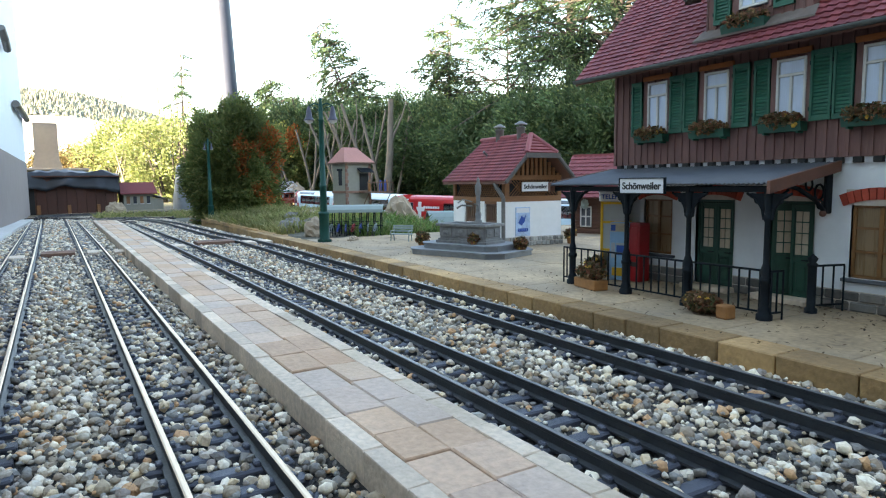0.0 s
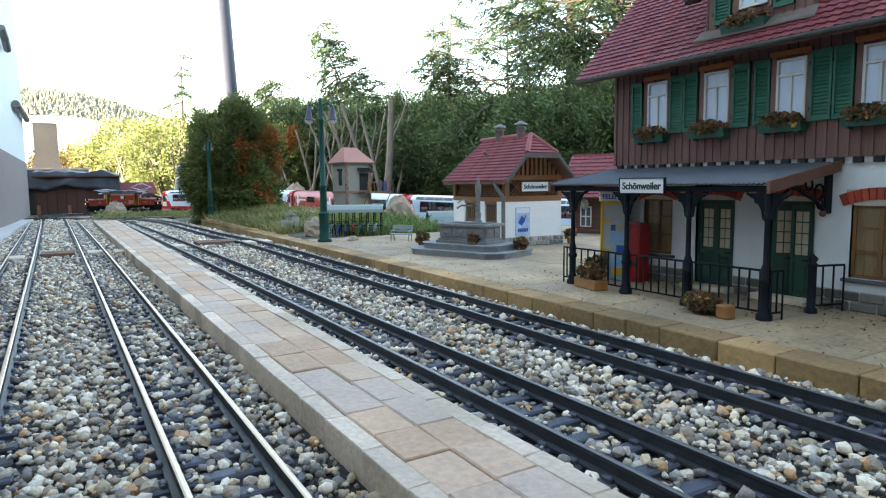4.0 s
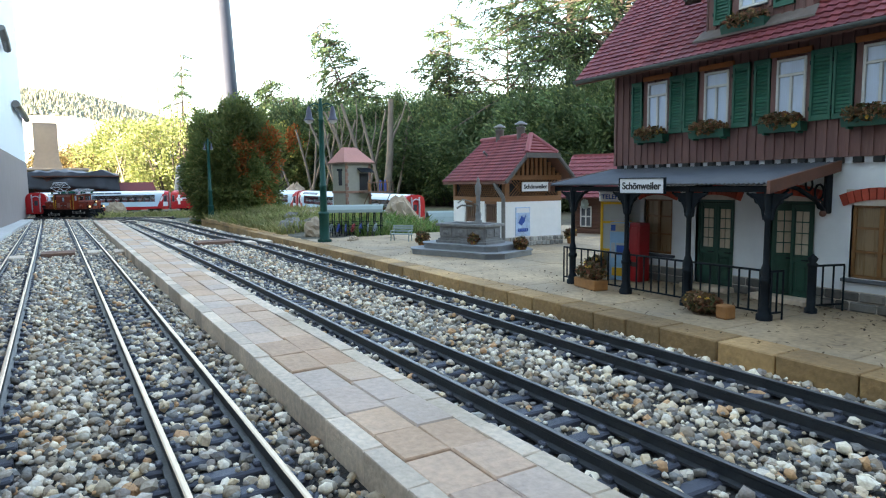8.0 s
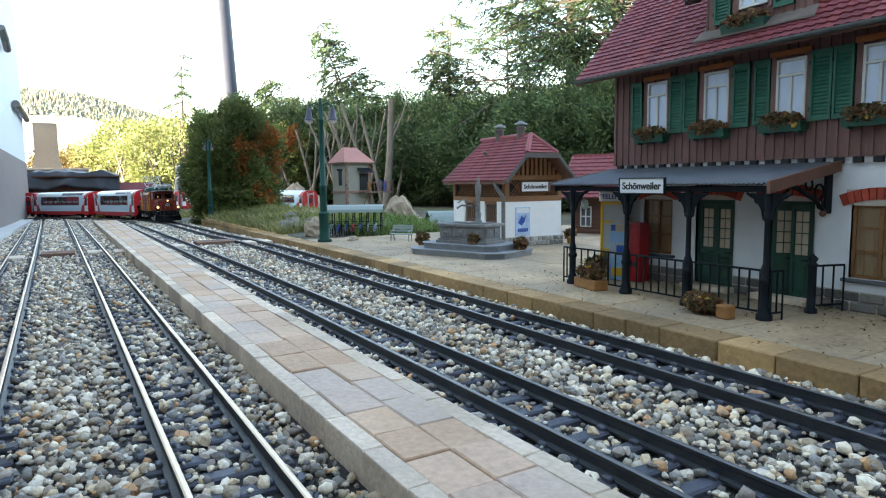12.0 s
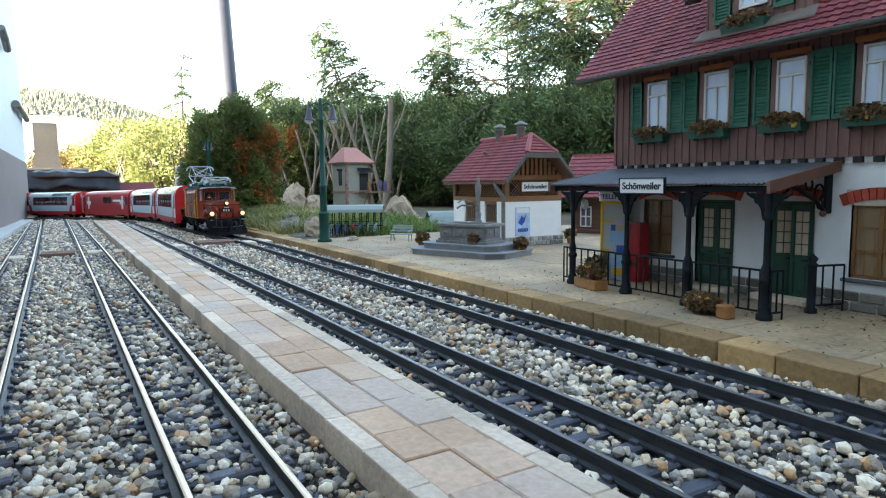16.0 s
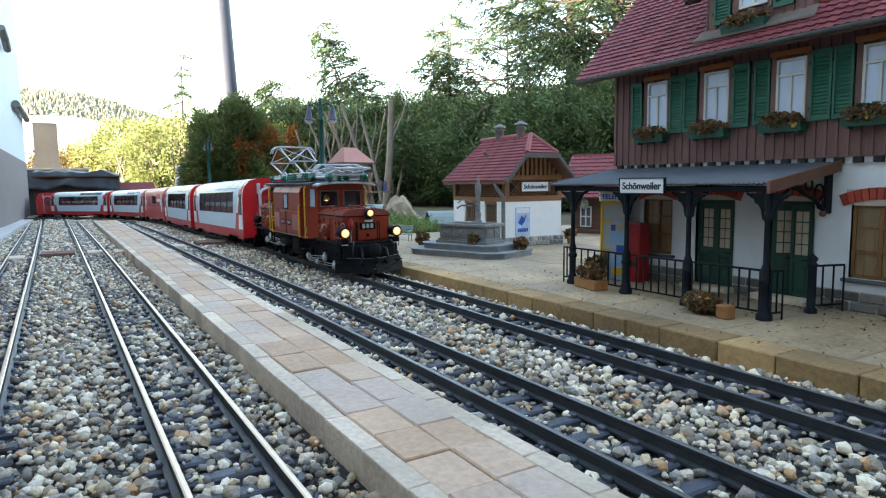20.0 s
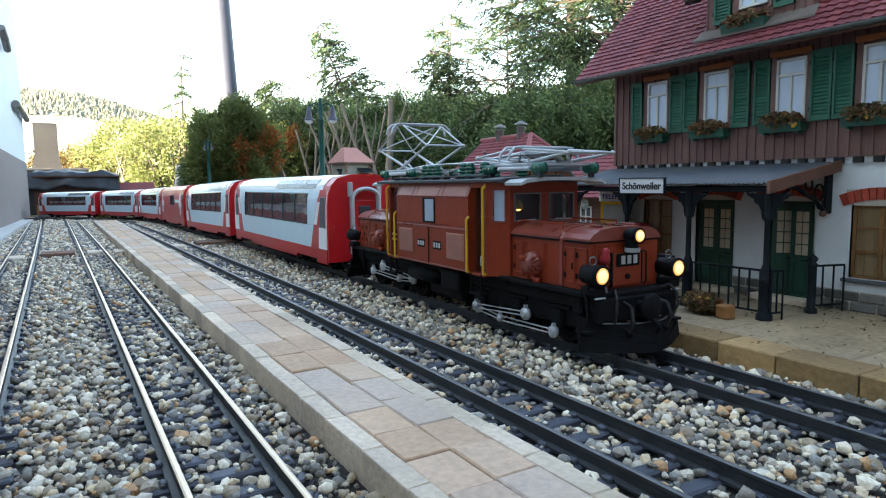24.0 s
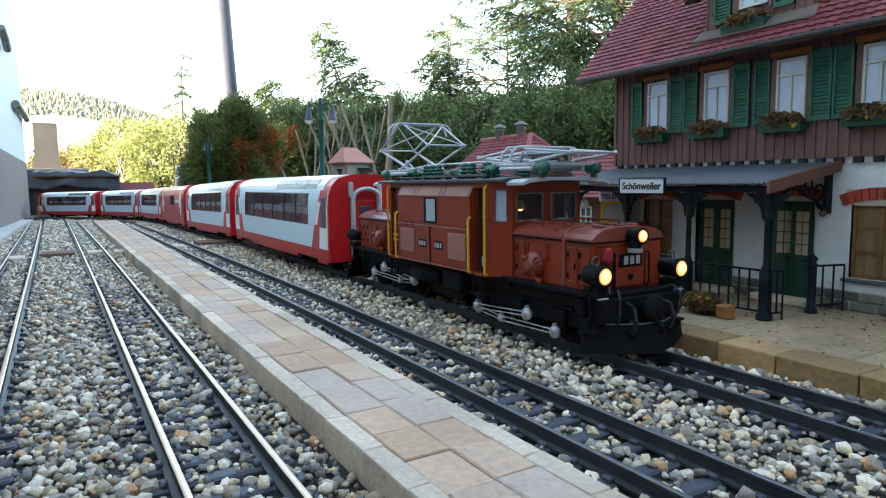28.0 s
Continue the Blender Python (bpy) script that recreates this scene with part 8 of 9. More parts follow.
def build_far_shed():
    s = thing("tunnel_shed", pose(-.36, 5.72, -.065, 0, 0, 0), "red-brown board shed over the track, half covered", "shed")
    n = 10
    for k in range(n):
        part("board", Mb().box(.0 + k * .066, .0645 + k * .066, 0, .02, 0, .275 + .004 * (k % 3), .002), M_SHEDRED, s)
    part("backing", Mb().box(.0, .66, .022, .03, 0, .275), M_DARK, s)
    part("side", Mb().box(-.02, 0, 0, .5, 0, .28), M_SHEDRED, s)
    part("side", Mb().box(.66, .68, 0, .5, 0, .28), M_SHEDRED, s)
    part("roof", Mb().box(-.05, .70, -.03, .55, .283, .293), M_SHEDRED, s)
    for k in range(3):
        part("post", Mb().box(.13 + k * .20, .155 + k * .20, -.015, 0, 0, .07, .003), M_HUTWOOD, s)
    # Black sheet put where the opening is only shaded.
    part("portal", Mb().box(.02, .12, -.004, .001, 0, .22), M_DARK, s)
    # the crumpled sheet over it
    xs, ys = np.linspace(-.10, .70, 70), np.linspace(-.15, .6, 26)
    v = []
    for j, y in enumerate(ys):
        for i, x in enumerate(xs):
            over = max(0, .0 - y)
            crease = .030 * noise.noise((x * 6, y * 3, 2.0)) + .016 * noise.noise((x * 17, y * 9, 5.0))
            drop = over * (.80 + .45 * noise.noise((x * 4.5, 3.0, 1.0)))
            v.append((x + .02 * noise.noise((x * 7, y * 7, 3)), y + .03 * noise.noise((x * 6, y * 6, 9.0)) + over * .72 - .012 * math.sin(x * 26) * min(1, over * 12), .322 - drop + crease - .30 * max(0, x - .60)))
    m = len(xs)
    f = [(j * m + i, j * m + i + 1, (j + 1) * m + i + 1, (j + 1) * m + i) for j in range(len(ys) - 1) for i in range(m - 1)]
    tp = solid("tarpaulin", Mb().add(v, f, True), M_TARP, "crumpled dark blue-grey tarpaulin over the shed", "tarpaulin", m=pose(-.36, 5.72, -.065))
    md = tp.modifiers.new("thick", "SOLIDIFY")
    md.thickness = .003
    return s


build_far_shed()


def build_grill():
    g = thing("garden_grill", pose(-.175, 7.05, -.06, 0, 0, 0), "sandstone garden grill with a tall hood", "grill")
    part("table", Mb().box(-.5, .34, -.1, .4, .355, .38, .006), M_GRILL, g)
    part("leg", Mb().box(-.42, .30, 0, .35, 0, .355), M_GRILL, g)
    prof = [(-.12, .38), (-.115, .42), (-.10, .46), (-.096, .52), (-.097, .79), (.097, .79), (.096, .52), (.10, .46), (.115, .42), (.12, .38)]
    part("hood", Mb().prism(prof, 0, .30, "y"), M_GRILL, g)
    part("hood_rim", Mb().box(-.098, .098, -.004, .304, .785, .80, .006), M_GRILL, g)


build_grill()


def build_village_house():
    v = thing("model_house", pose(.365, 5.76, -.05, 0, 0, 12), "small stone-walled model house with a dull red roof", "model house")
    W, D, H = .225, .15, .15
    part("body", Mb().box(0, W, 0, D, 0, H, .002), M_TOWER, v)
    part("gable", Mb().prism([(0, H), (D, H), (D / 2, H + .07)], 0, .008, "x"), M_GREEN, v)
    part("gable", Mb().prism([(0, H), (D, H), (D / 2, H + .07)], W - .008, W, "x"), M_GREEN, v)
    for s in (0, 1):
        ya, yb = (-.03, D / 2) if s == 0 else (D + .03, D / 2)
        part("roof", Mb().add([(-.03, ya, H - .015), (W + .03, ya, H - .015), (W + .03, yb, H + .075), (-.03, yb, H + .075), (-.03, ya, H - .023), (W + .03, ya, H - .023), (W + .03, yb, H + .067), (-.03, yb, H + .067)],
             [(0, 1, 2, 3), (7, 6, 5, 4), (0, 4, 5, 1), (1, 5, 6, 2), (2, 6, 7, 3), (3, 7, 4, 0)]), M_VROOF, v)
    for k in range(4):
        w = part("window", Mb().box(.02 + k * .052, .045 + k * .052, -.004, .001, .05, .11), M_TINT if k % 2 else M_HUTWOOD, v)
        part("sill", Mb().box(.017 + k * .052, .048 + k * .052, -.008, -.003, .046, .051), M_FRAMEW, w)
    part("annex", Mb().box(W, W + .09, .02, D, 0, .09, .002), M_TOWER, v)
    part("annex_roof", Mb().add([(W, 0, .125), (W + .105, 0, .09), (W + .105, D + .02, .09), (W, D + .02, .125), (W, 0, .117), (W + .105, 0, .082), (W + .105, D + .02, .082), (W, D + .02, .117)], [(0, 1, 2, 3), (7, 6, 5, 4), (0, 4, 5, 1), (1, 5, 6, 2), (2, 6, 7, 3), (3, 7, 4, 0)]), M_ZINC, v)
    return v


M_VROOF = mat("village_roof", (0.16, 0.035, 0.035), 0.8, vary=0.2, scale=40, bump=0.2)
build_village_house()

# leaning mast behind the bush
M_POLE = mat("mast_grey", (0.035, 0.042, 0.065), 0.65, 0.0, vary=0.15, scale=20, bump=0.1)
mast = thing("mast", pose(1.62, 7.4, -.07, 0, -2.4, 0), "tall grey tubular mast", "mast")
part("tube", Mb().tube((0, 0, 0), (0, 0, 7), .105, .085, 18), M_POLE, mast)
part("collar", Mb().tube((0, 0, .5), (0, 0, .6), .115, .115, 18), M_POLE, mast)

# grey wrapped thing behind the bush
wv = []
for k in range(13):
    z = .40 * k / 12
    for i in range(20):
        a = 2 * math.pi * i / 20
        r = .105 * (1 - .35 * (k / 12) ** 2) * (1 + .12 * math.sin(a * 5 + k * .25)) * (1 if k < 12 else .3)
        wv.append((r * math.cos(a), r * math.sin(a), z))
solid("wrapped_statue", Mb().add(wv, [(k * 20 + i, k * 20 + (i + 1) % 20, (k + 1) * 20 + (i + 1) % 20, (k + 1) * 20 + i) for k in range(12) for i in range(20)], True), mat("grey_sheet", (0.17, 0.19, 0.20), 0.6, vary=0.25, scale=12, bump=0.2),
      "garden ornament wrapped in a grey sheet", "wrapped ornament", m=pose(.880, 6.02, -.06))
# ---- plants, trees, distance ----
L_THUJA = leaf_mat("thuja_green", [(0.12, 0.16, 0.042), (0.18, 0.22, 0.065), (0.09, 0.13, 0.042), (0.28, 0.27, 0.085)], 0.6, 0.42)
L_RUST = leaf_mat("rusty_sprays", [(0.42, 0.11, 0.02), (0.26, 0.10, 0.03), (0.55, 0.15, 0.03)], 0.6, 0.25)
L_FIR = leaf_mat("fir_green", [(0.036, 0.068, 0.030), (0.060, 0.105, 0.040), (0.024, 0.048, 0.026), (0.10, 0.135, 0.050)], 0.55, 0.3)
L_HEDGE = leaf_mat("hedge_green", [(0.052, 0.098, 0.040), (0.092, 0.150, 0.056), (0.034, 0.068, 0.034), (0.165, 0.205, 0.075)], 0.55, 0.3)
L_YELLOW = leaf_mat("autumn_yellow", [(0.16, 0.20, 0.05), (0.26, 0.29, 0.11), (0.12, 0.16, 0.05), (0.32, 0.31, 0.15)], 0.5, 0.4)
L_OCHRE = leaf_mat("autumn_ochre", [(0.12, 0.085, 0.035), (0.16, 0.12, 0.05), (0.09, 0.075, 0.03)], 0.6, 0.3)
L_GRASS = leaf_mat("grass_blades", [(0.20, 0.24, 0.06), (0.36, 0.32, 0.13), (0.14, 0.19, 0.05), (0.50, 0.41, 0.20)], 0.6, 0.3)
L_HERB = leaf_mat("herb_green", [(0.10, 0.19, 0.035), (0.19, 0.28, 0.07), (0.05, 0.11, 0.03), (0.28, 0.28, 0.11)], 0.5, 0.3)
# The far wood's greens are greyed and lightened to paint in haze.
L_HILLHAZE = leaf_mat("hill_forest_haze", [(0.15, 0.175, 0.15), (0.22, 0.22, 0.16), (0.12, 0.155, 0.14), (0.26, 0.22, 0.15)], 0.8, 0.1)
M_BARK = mat("bark_dark", (0.07, 0.055, 0.045), 0.9, vary=0.4, scale=12, bump=0.6, bdist=.01)
M_BIRCH = mat("pale_trunk", (0.165, 0.14, 0.112), 0.9, vary=0.55, scale=16, bump=0.7, bdist=.006, grain=(1, 1, .3))


def sprays(p, d, length, width, rng):
    """A needle spray at each point p, lying along d: a narrow bent leaf of two faces."""
    n = len(p)
    side = np.cross(d, rng.normal(0, 1, (n, 3)))
    side /= np.linalg.norm(side, axis=1)[:, None] + 1e-9
    l = length * rng.uniform(.6, 1.4, (n, 1))
    w = width * rng.uniform(.6, 1.3, (n, 1))
    tip = p + d * l + np.array([0, 0, -1]) * l * .15
    V = np.stack([p, p + d * l * .45 + side * w, tip, p + d * l * .45 - side * w], 1).reshape(-1, 3)
    return V, np.arange(n * 4).reshape(-1, 4)


def bush_mesh(center, size, clumps, per, leaf, seed, keep=None, square=0.0, narrow=.28):
    """Clumps of leaf sprays filling an uneven egg."""
    rng = np.random.default_rng(seed)
    c = rng.normal(0, 1, (clumps, 3))
    c /= np.linalg.norm(c, axis=1)[:, None]
    if square:
        c /= (np.abs(c) ** square).sum(1)[:, None] ** (1 / square)
    c *= rng.uniform(.35, 1.0, (clumps, 1)) ** .5
    bumps = 1 + .16 * np.sin(c[:, 0] * 5 + seed) * np.cos(c[:, 2] * 6 + seed) + rng.uniform(-.08, .12, clumps)
    c = c * bumps[:, None] * np.array(size) + np.array(center)
    p = np.repeat(c, per, 0) + rng.normal(0, 1, (clumps * per, 3)) * np.array(size).mean() * .085
    d = p - np.array(center)
    d /= np.linalg.norm(d, axis=1)[:, None]
    d = d * .7 + rng.normal(0, .5, d.shape) + np.array([0, 0, .35])
    d /= np.linalg.norm(d, axis=1)[:, None]
    if keep is not None:
        k = keep(p)
        p, d = p[k], d[k]
    return sprays(p, d, leaf, leaf * narrow, rng)


def build_bush():
    b = thing("conifer_bush", pose(.682, 2.99, -.03), "dense dark conifer bush with rusty brown patches", "bush")
    part("trunk", Mb().path([(0, 0, -.02), (.01, 0, .12), (-.01, .01, .3), (.01, 0, .42)], .02, 8, .008), M_BARK, b)
    rng = random.Random(2)
    for k in range(14):
        a = rng.uniform(0, 6.28)
        part("limb", Mb().path([(0, 0, .05 + .02 * k), (.1 * math.cos(a), .1 * math.sin(a), .1 + .025 * k), (.2 * math.cos(a), .2 * math.sin(a), .16 + .027 * k)], .006, 5, .002), M_BARK, b)
    spots = np.array([(-.03, -.15, .33, .040), (-.035, -.15, .25, .030), (.05, -.13, .34, .035), (.10, -.10, .38, .04), (.12, -.08, .25, .045), (.02, -.14, .16, .028), (.08, -.12, .12, .030), (.13, -.05, .33, .035)])

    def rust(p):
        out = np.zeros(len(p), bool)
        for sx, sy, sz, sr in spots:
            out |= (((p[:, 0] - sx) / sr) ** 2 + ((p[:, 1] - sy) / (sr * 1.6)) ** 2 + ((p[:, 2] - sz) / (sr * 1.5)) ** 2 + .5 * np.sin(p[:, 0] * 90) * np.sin(p[:, 2] * 70)) < 1
        return out & (np.random.default_rng(3).uniform(0, 1, len(p)) < .62)
    V, F = bush_mesh((-.030, .028, .240), (.172, .172, .255), 1200, 92, .020, 7, lambda p: ~rust(p), 3.2, .17)
    part("crown", soup("crown", V, F, L_THUJA), None, b)
    V, F = bush_mesh((-.030, .020, .240), (.176, .178, .25), 1200, 60, .021, 7, rust, 3.2, .19)
    part("rusty_crown", soup("rusty_crown", V, F, L_RUST), None, b, "rusty brown dead sprays")


build_bush()


def grass(count, x0, x1, y0, y1, h, seed, material, label, zf=None, lean=.5):
    rng = np.random.default_rng(seed)
    x, y = rng.uniform(x0, x1, count), rng.uniform(y0, y1, count)
    z = np.array([(zf or ground_height)(a, b) for a, b in zip(x, y)])
    p = np.stack([x, y, z], -1)
    d = rng.normal(0, lean, (count, 3))
    d[:, 2] = 1
    d /= np.linalg.norm(d, axis=1)[:, None]
    s = np.cross(d, rng.normal(0, 1, (count, 3)))
    s /= np.linalg.norm(s, axis=1)[:, None]
    l = h * rng.uniform(.5, 1.3, (count, 1))
    w = h * .035
    bend = rng.normal(0, .35, (count, 3)) * l
    bend[:, 2] = -abs(bend[:, 2]) * .5
    V = np.stack([p - s * w, p + s * w, p + d * l * .6 + s * w * .7, p + d * l + bend * .7, p + d * l * .6 - s * w * .7], 1).reshape(-1, 3)
    F = np.arange(count * 5).reshape(-1, 5)
    solid("grass", soup("grass", V, F, material), None, label, "grass", kind="stuff")


def bed_height(x, y):
    return .004 + fall(y) + .03 * min(1, max(0, (x - .49) * 4)) * min(1, max(0, (y - 1.55) * 3)) - max(0, x - .8) * .12


bv = [(x, y, bed_height(x, y) + .004 * noise.noise((x * 20, y * 20, 0))) for y in np.arange(1.505, 3.4, .05) for x in np.arange(.474, 1.2, .05)]
bn = len(np.arange(.474, 1.2, .05))
solid("garden_bed", Mb().add(bv, [(j * bn + i, j * bn + i + 1, (j + 1) * bn + i + 1, (j + 1) * bn + i) for j in range(len(bv) // bn - 1) for i in range(bn - 1)], True), M_GROUND, "mossy earth of the garden bed", "garden bed", kind="structure")
grass(9000, .485, .80, 1.72, 2.95, .040, 11, L_GRASS, "tufts of long green and straw grass in the bed", bed_height, .45)
grass(5600, .62, .95, 1.50, 1.95, .036, 12, L_HERB, "fresh green herbs behind the bench", bed_height, .5)
grass(4200, .12, .95, 4.15, 4.6, .05, 13, L_GRASS, "low grass inside the far loop", None, .7)
grass(1500, .95, 1.4, 1.9, 2.5, .05, 14, L_GRASS, "grass beside the rear track", None, .5)


# ---- trees ----
def conifer(x, y, h, reach, seed, dens=1.0, base=.08, label="tall dark spruce with drooping boughs", leaf=.042, material=None, lean=0.0):
    rng = np.random.default_rng(seed)
    t = thing("spruce_tree", pose(x, y, -.08, 0, lean, -30), label, "tree", "garden conifers")
    part("trunk", Mb().path([(0, 0, 0), (rng.normal(0, .02) * h * .3, 0, h * .4), (rng.normal(0, .02) * h * .4, rng.normal(0, .02) * h * .4, h)], h * .014, 9, h * .002), M_BARK, t)
    P, D = [], []
    n = int(60 * dens)
    for k in range(n):
        f = base + (1 - base) * (k + rng.uniform(0, 1)) / n
        z = h * f
        a = rng.uniform(0, 2 * np.pi)
        r = reach * (1 - f) ** .7 * rng.uniform(.55, 1.2) + .12
        o = np.array([0, 0, z])
        tip = np.array([r * np.cos(a), r * np.sin(a), z + r * rng.uniform(-.35, .30)])
        mid = (o + tip) / 2 + np.array([0, 0, r * rng.uniform(-.05, .14)])
        part("limb", Mb().path([tuple(o), tuple(mid), tuple(tip)], .008 + .006 * r, 4, .003), M_BARK, t)
        m = int(22 * r + 5)
        u = rng.uniform(.15, 1, m)
        q = np.where(u[:, None] < .5, o + (mid - o) * (u * 2)[:, None], mid + (tip - mid) * (u * 2 - 1)[:, None])
        along = (tip - o) / np.linalg.norm(tip - o)
        sd = np.array([-np.sin(a), np.cos(a), 0])
        sg = rng.choice([-1, 1], m)
        tw = along * rng.uniform(.3, .9, (m, 1)) + sd * sg[:, None] * rng.uniform(.3, .9, (m, 1)) + np.array([0, 0, -.25]) + rng.normal(0, .2, (m, 3))
        tw /= np.linalg.norm(tw, axis=1)[:, None]
        tl = (r * .34 * (1.15 - u) + .07) * rng.uniform(.6, 1.3, m)
        for i in range(m):
            c = int(tl[i] / .016) + 2
            s = np.linspace(0, 1, c)
            P.append(q[i] + tw[i] * tl[i] * s[:, None] + rng.normal(0, .004, (c, 3)) - np.array([0, 0, 1]) * (s ** 2 * tl[i] * .25)[:, None])
            side = np.cross(tw[i], [0, 0, 1.0]) * np.where(np.arange(c) % 2, 1, -1)[:, None]
            dd = tw[i] * .8 + side * .7 + rng.normal(0, .28, (c, 3))
            D.append(dd / np.linalg.norm(dd, axis=1)[:, None])
    V, F = sprays(np.vstack(P), np.vstack(D), leaf, leaf * .16, rng)
    part("crown", soup("crown", V, F, material or L_FIR), None, t)
    return t


def at_view(px, depth):
    """Plan place seen in the direction px across the picture, at that depth."""
    a = math.atan((px - 784) / 1130) + radians(30.06)
    r = depth / math.cos(a - radians(30.06))
    return r * math.sin(a), r * math.cos(a)


for px, dep, h, reach, seed, dens in ((1010, 5.8, 4.6, 1.5, 31, 2.4), (1085, 5.2, 4.4, 1.0, 32, 3.6), (900, 6.6, 1.9, 1.0, 33, 1.1), (800, 7.0, 2.0, .8, 34, .7), (1250, 6.0, 4.5, 1.5, 38, .9)):
    x, y = at_view(px, dep)
    conifer(x, y, h, reach, seed, dens)
for px, dep, h, reach, seed, dens, lean in ((705, 7.0, 2.05, .60, 35, 1.1, -24), (600, 7.4, 1.62, .42, 36, .7, -30), (668, 7.3, 1.5, .36, 47, .6, -10), (590, 7.5, 1.5, .5, 37, .8, -30), (730, 7.0, 1.15, .7, 40, .6, 8), (335, 8.6, 1.95, .5, 41, .3, 0), (690, 7.3, 1.2, .7, 42, .6, -6), (790, 7.0, 2.0, .45, 43, .45, 2), (860, 7.0, 1.75, .8, 44, .8, -20)):
    x, y = at_view(px, dep)
    conifer(x, y, h, reach, seed, dens, base=.42 if lean < -10 else .2, label="thin young spruce with sparse boughs", leaf=.044, lean=lean)


def hedge(px, dep, w, d, h, seed, clumps, per, leaf, material, label, z0=-.08):
    x, y = at_view(px, dep)
    b = thing("hedge_bush", pose(x, y, z0, 0, 0, -30), label, "bush", "hedge bushes")
    rng = random.Random(seed)
    for k in range(7):
        a, e = rng.uniform(-.7, .7) * w, rng.uniform(-.5, .5) * d
        part("stem", Mb().path([(a * .3, e * .3, 0), (a * .7, e * .7, h * .5), (a, e, h * rng.uniform(.8, 1.1))], .02, 5, .006), M_BARK, b)
    V, F = bush_mesh((0, 0, h * .52), (w, d, h * .52), clumps, per, leaf, seed, None, 0.0, .17 if material is L_HEDGE else .28)
    part("crown", soup("crown", V, F, material), None, b)


for k, (px, dep, w, h) in enumerate(((455, 6.6, .42, .72), (520, 6.3, .55, .88), (600, 6.2, .7, .96), (700, 6.0, .7, .95), (800, 5.7, .7, .86), (905, 5.3, .66, .86), (1010, 4.6, .6, .86), (1090, 4.4, .6, .9), (1180, 4.4, .6, 1.0), (1280, 4.2, .6, 1.0))):
    hedge(px, dep, w, .35, h, 70 + k, 560, 84, .036, L_HEDGE, "dark evergreen hedge bush behind the garden")
for k, (px, dep, w, h, m) in enumerate(((310, 8.6, .75, 1.05, L_YELLOW), (240, 9.0, .7, 1.1, L_YELLOW), (350, 9.4, .7, 1.2, L_YELLOW), (160, 9.5, .6, .75, L_OCHRE), (210, 10.5, .8, .95, L_YELLOW), (120, 10.5, .7, .8, L_OCHRE), (430, 9.6, .8, 1.15, L_YELLOW), (520, 10.0, .8, 1.1, L_YELLOW))):
    hedge(px, dep, w, .5, h, 90 + k, 330, 22, .048, m, "sunlit autumn shrub with yellow leaves" if m is L_YELLOW else "sunlit shrub with ochre leaves")

x, y = at_view(512, 5.95)
rb = thing("rusty_conifer", pose(x, y, -.08, 0, 0, -30), "rust-brown withered conifer behind the rear track", "bush")
part("trunk", Mb().path([(0, 0, 0), (.01, 0, .4), (-.01, 0, .8)], .03, 7, .01), M_BARK, rb)
V, F = bush_mesh((0, 0, .42), (.26, .2, .30), 420, 44, .030, 55, lambda p: np.sin(p[:, 0] * 14) + np.sin(p[:, 2] * 11 + 1) > 1.1)
part("rusty_crown", soup("rusty_crown", V, F, L_RUST), None, rb, "rusty brown sprays")
V, F = bush_mesh((0, 0, .40), (.26, .2, .34), 420, 44, .030, 56)
part("crown", soup("crown", V, F, L_THUJA), None, rb)

# pale leaning stems among the hedge
rng = random.Random(8)
for k, (px, dep, h, lean, th) in enumerate(((684, 5.25, .9, 4, .036), (664, 5.4, .92, -16, .02), (632, 5.5, .86, -14, .018), (650, 5.5, .9, -22, .016), (570, 5.6, .7, 12, .014), (560, 5.7, .72, -12, .014), (680, 5.3, .8, -12, .018), (590, 5.6, .8, 16, .014), (515, 5.8, .65, -14, .014), (540, 5.6, .7, 20, .013), (610, 5.5, .8, -20, .015), (625, 5.6, .75, 10, .012), (645, 5.4, .85, 14, .014), (700, 5.5, .8, 10, .013), (600, 5.4, .75, -8, .012), (668, 5.6, .8, 22, .013), (552, 5.5, .66, 6, .012), (530, 5.6, .7, -22, .012))):
    x, y = at_view(px, dep)
    st = thing("bare_tree", pose(x, y, -.08, 0, lean, -30), "pale bare leaning tree in the hedge", "tree", "bare trees")
    part("trunk", Mb().path([(0, 0, 0), (.01, 0, h * .5), (-.005, .01, h)], th, 7, th * .6), M_BIRCH, st)
    part("twig", Mb().path([(.006, 0, h * .6), (.09, .02, h * .85), (.12, .03, h)], th * .35, 5, .003), M_BIRCH, st)
for k, (px, dep, h, lean) in enumerate(((200, 8.4, .8, 16), (215, 8.5, .75, 10), (190, 8.6, .7, 22), (232, 8.3, .8, -12), (270, 8.4, .7, 8))):
    x, y = at_view(px, dep)
    st = thing("bare_tree", pose(x, y, -.08, 0, lean, -30), "sunlit bare tree among the yellow shrubs", "tree", "bare trees")
    part("trunk", Mb().path([(0, 0, 0), (.01, 0, h * .5), (-.005, .01, h)], .018, 6, .008), M_BIRCH, st)
for k, (px, dep, h) in enumerate(((228, 9.0, 2.1), (290, 8.8, 2.4), (310, 9.2, 2.6), (322, 9.0, 2.2))):
    x, y = at_view(px, dep)
    st = thing("bare_sapling", pose(x, y, -.08), "thin bare sapling against the sky", "sapling", "bare saplings")
    part("trunk", Mb().path([(0, 0, 0), (.03, 0, h * .5), (-.02, .02, h)], .014, 5, .003), M_BIRCH, st)
    for j in range(16):
        z = h * (.45 + .035 * j)
        a = rng.uniform(0, 6.28)
        part("twig", Mb().path([(0, 0, z), (.12 * math.cos(a), .12 * math.sin(a), z + .12)], .004, 4, .0015), M_BIRCH, st)

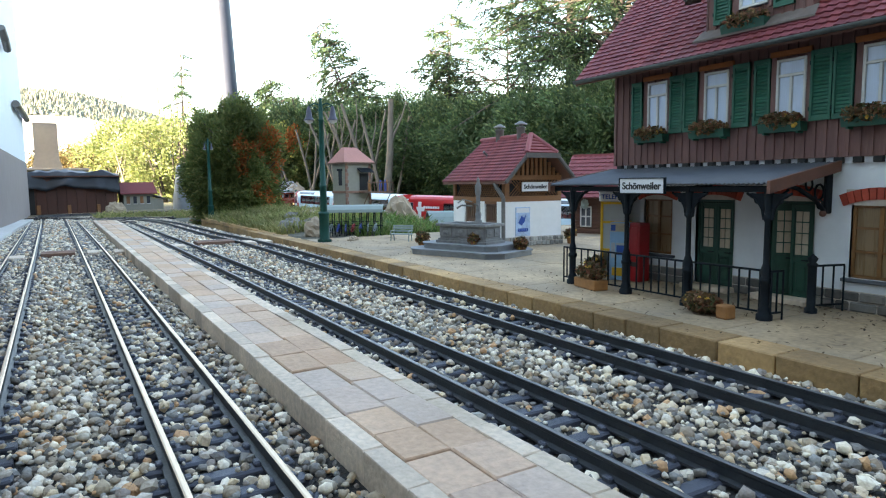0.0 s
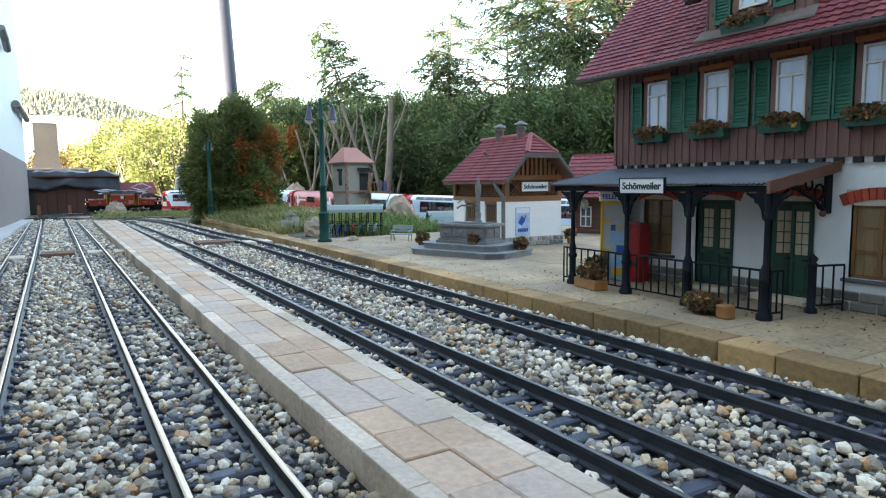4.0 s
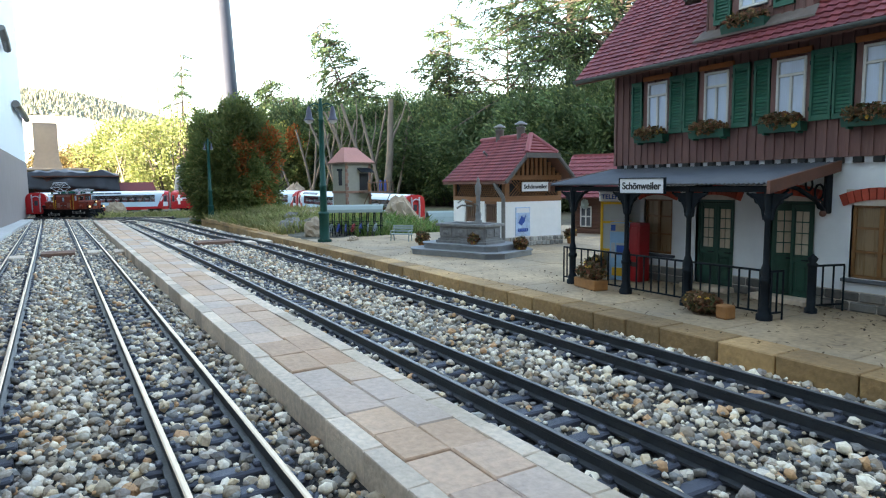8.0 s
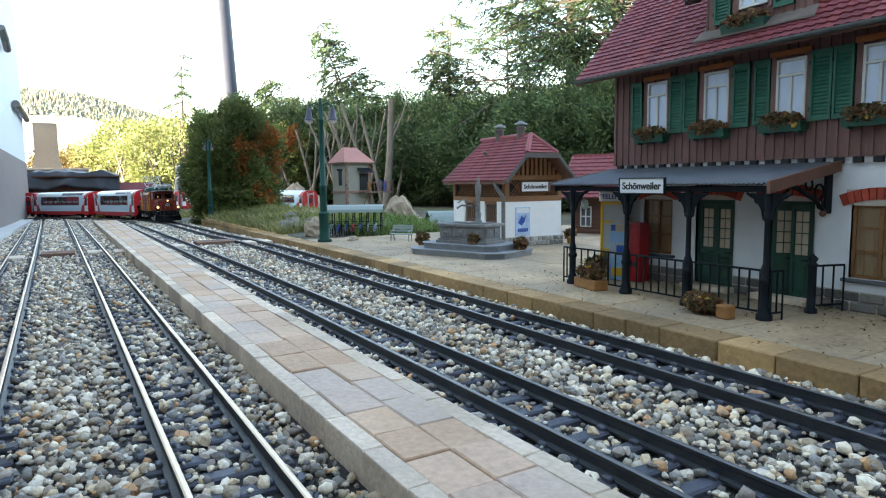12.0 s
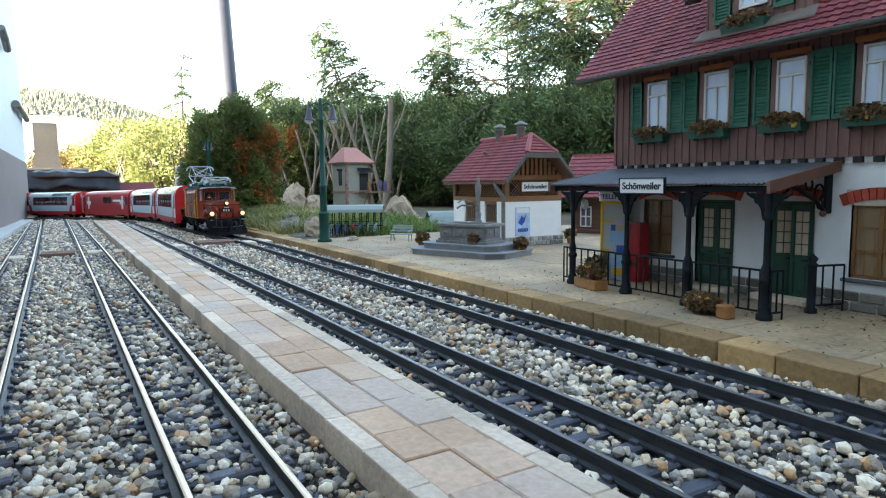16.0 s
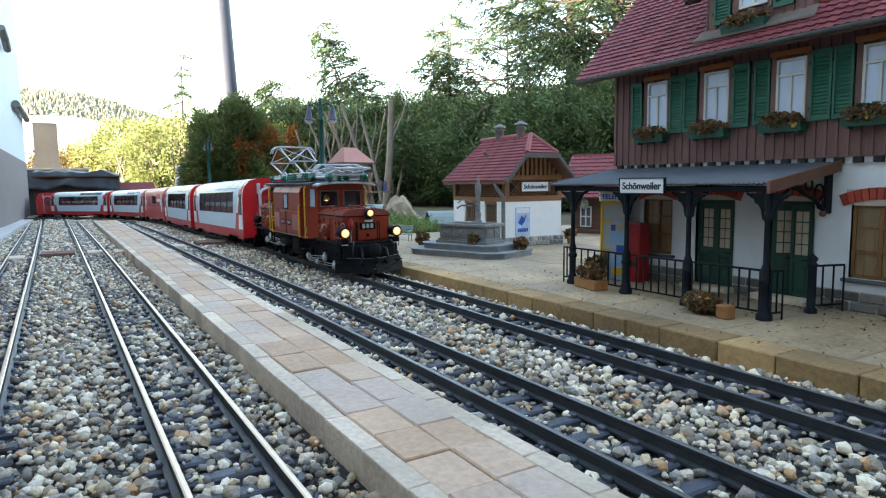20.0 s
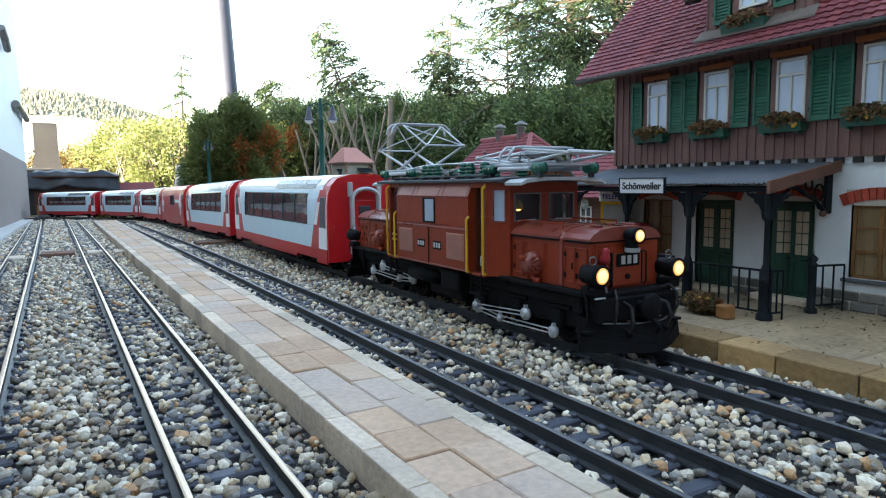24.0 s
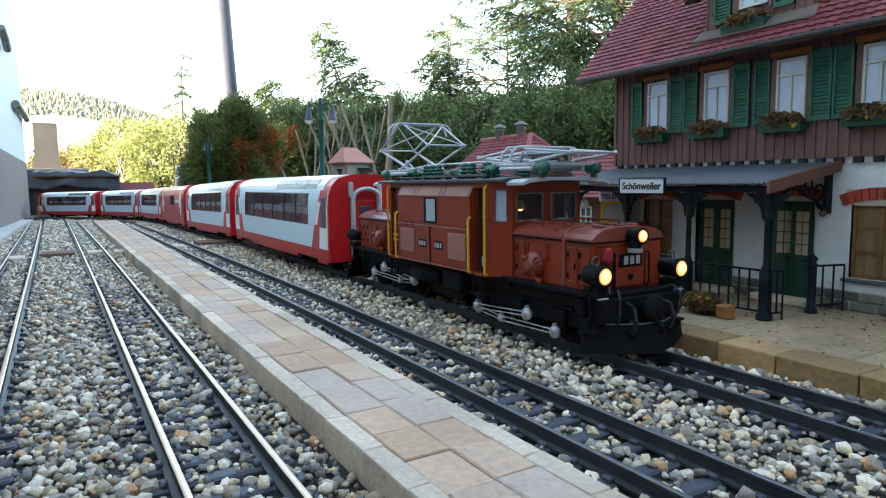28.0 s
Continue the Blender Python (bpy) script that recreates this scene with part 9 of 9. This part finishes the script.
# ---- far hill with its wood ----
hx, hy = at_view(110, 620)
hv, hf = [], []
for j in range(9):
    for i in range(41):
        u = -1 + i / 20
        x = hx + u * 330
        hh = 110 * math.exp(-(u * 1.75 + .12) ** 2) + 34 * math.exp(-((u - .7) * 2) ** 2) + 3 * noise.noise((u * 9, 0, 0))
        hv.append((x, hy + j * 22, hh * math.sin(math.pi / 2 * j / 8) - 3))
hf = [(j * 41 + i, j * 41 + i + 1, (j + 1) * 41 + i + 1, (j + 1) * 41 + i) for j in range(8) for i in range(40)]
# The slope's pale colour carries the haze of distance.
solid("hill", Mb().add(hv, hf, True), mat("hill_meadow_haze", (0.60, 0.60, 0.55), 0.9, vary=0.3, scale=.05, bump=0), "far meadow slope of the hill, painted pale for haze", "hill", kind="structure")
rg = np.random.default_rng(77)
V, F = [], []
for k in range(6500):
    u = rg.uniform(-.75, .75)
    j = rg.uniform(.50, 1.0)
    hh = 110 * math.exp(-(u * 1.75 + .12) ** 2) + 34 * math.exp(-((u - .7) * 2) ** 2)
    o = np.array([hx + u * 330, hy + j * 176, hh * math.sin(math.pi / 2 * j) - 4])
    r, h = rg.uniform(1.4, 2.8), rg.uniform(4, 9)
    b = len(V)
    for i in range(6):
        V.append(o + [r * math.cos(i * 1.047), r * math.sin(i * 1.047), h * rg.uniform(.05, .3)])
    V.append(o + [0, 0, h])
    F += [(b + i, b + (i + 1) % 6, b + 6) for i in range(6)]
solid("far_wood", soup("far_wood", np.array(V), np.array(F), L_HILLHAZE), None, "distant mixed forest on the hill, painted pale for haze", "forest", kind="stuff")


def build_stones():
    """The nearest ballast stones, one by one."""
    rnd = random.Random(12)
    shapes = []
    for sv, sf in stone_shapes(1, 10):
        me = bpy.data.meshes.new("stone")
        me.from_pydata([tuple(a) for a in sv], [], [tuple(int(i) for i in f) for f in sf])
        me.materials.append(M_STONE)
        shapes.append(me)
    for q in SINGLE_STONES:
        r = min(.0052, max(.0018, rnd.gammavariate(5.0, .00062)))
        m = pose(*q, rnd.gauss(0, 20), rnd.gauss(0, 20), rnd.uniform(0, 360)) @ Matrix.Diagonal((r * rnd.uniform(.75, 1.3), r * rnd.uniform(.75, 1.3), r * .75, 1))
        part("stone", rnd.choice(shapes), None, BED, m=m)


def build_litter():
    """Fallen leaf bits and needles on the station platform, thicker along the wall and the kerb."""
    rng = np.random.default_rng(41)
    n = 1500
    x = np.where(rng.uniform(0, 1, n) < .45, .655 - np.abs(rng.normal(0, .025, n)), rng.uniform(.455, .66, n))
    y = rng.uniform(.1, 1.45, n)
    keep = (y < .68) | (x < .60)
    x, y = x[keep], y[keep]
    n = len(x)
    a, l = rng.uniform(0, 6.28, n), rng.uniform(.0008, .0030, n)
    w = l * rng.uniform(.15, .6, n)
    p = np.stack([x, y, np.full(n, .0058)], -1)
    d = np.stack([np.cos(a) * l, np.sin(a) * l, rng.uniform(0, .0008, n)], -1)
    s = np.stack([-np.sin(a) * w, np.cos(a) * w, np.zeros(n)], -1)
    V = np.stack([p - d, p + s + [0, 0, .0005], p + np.abs(d) * [0, 0, 1] + d, p - s + [0, 0, .0003]], 1).reshape(-1, 3)
    solid("leaf_litter", soup("leaf_litter", V, np.arange(n * 4).reshape(-1, 4), L_LITTER), None, "dry brown leaf bits strewn on the station platform", "leaf litter", kind="stuff")


L_LITTER = leaf_mat("dry_litter", [(0.05, 0.035, 0.025), (0.09, 0.055, 0.03), (0.16, 0.09, 0.045), (0.04, 0.04, 0.03)], 0.8, 0.1)
build_litter()
build_narrow_platform()
build_station_platform()
build_crossing()
build_stones()
motions()
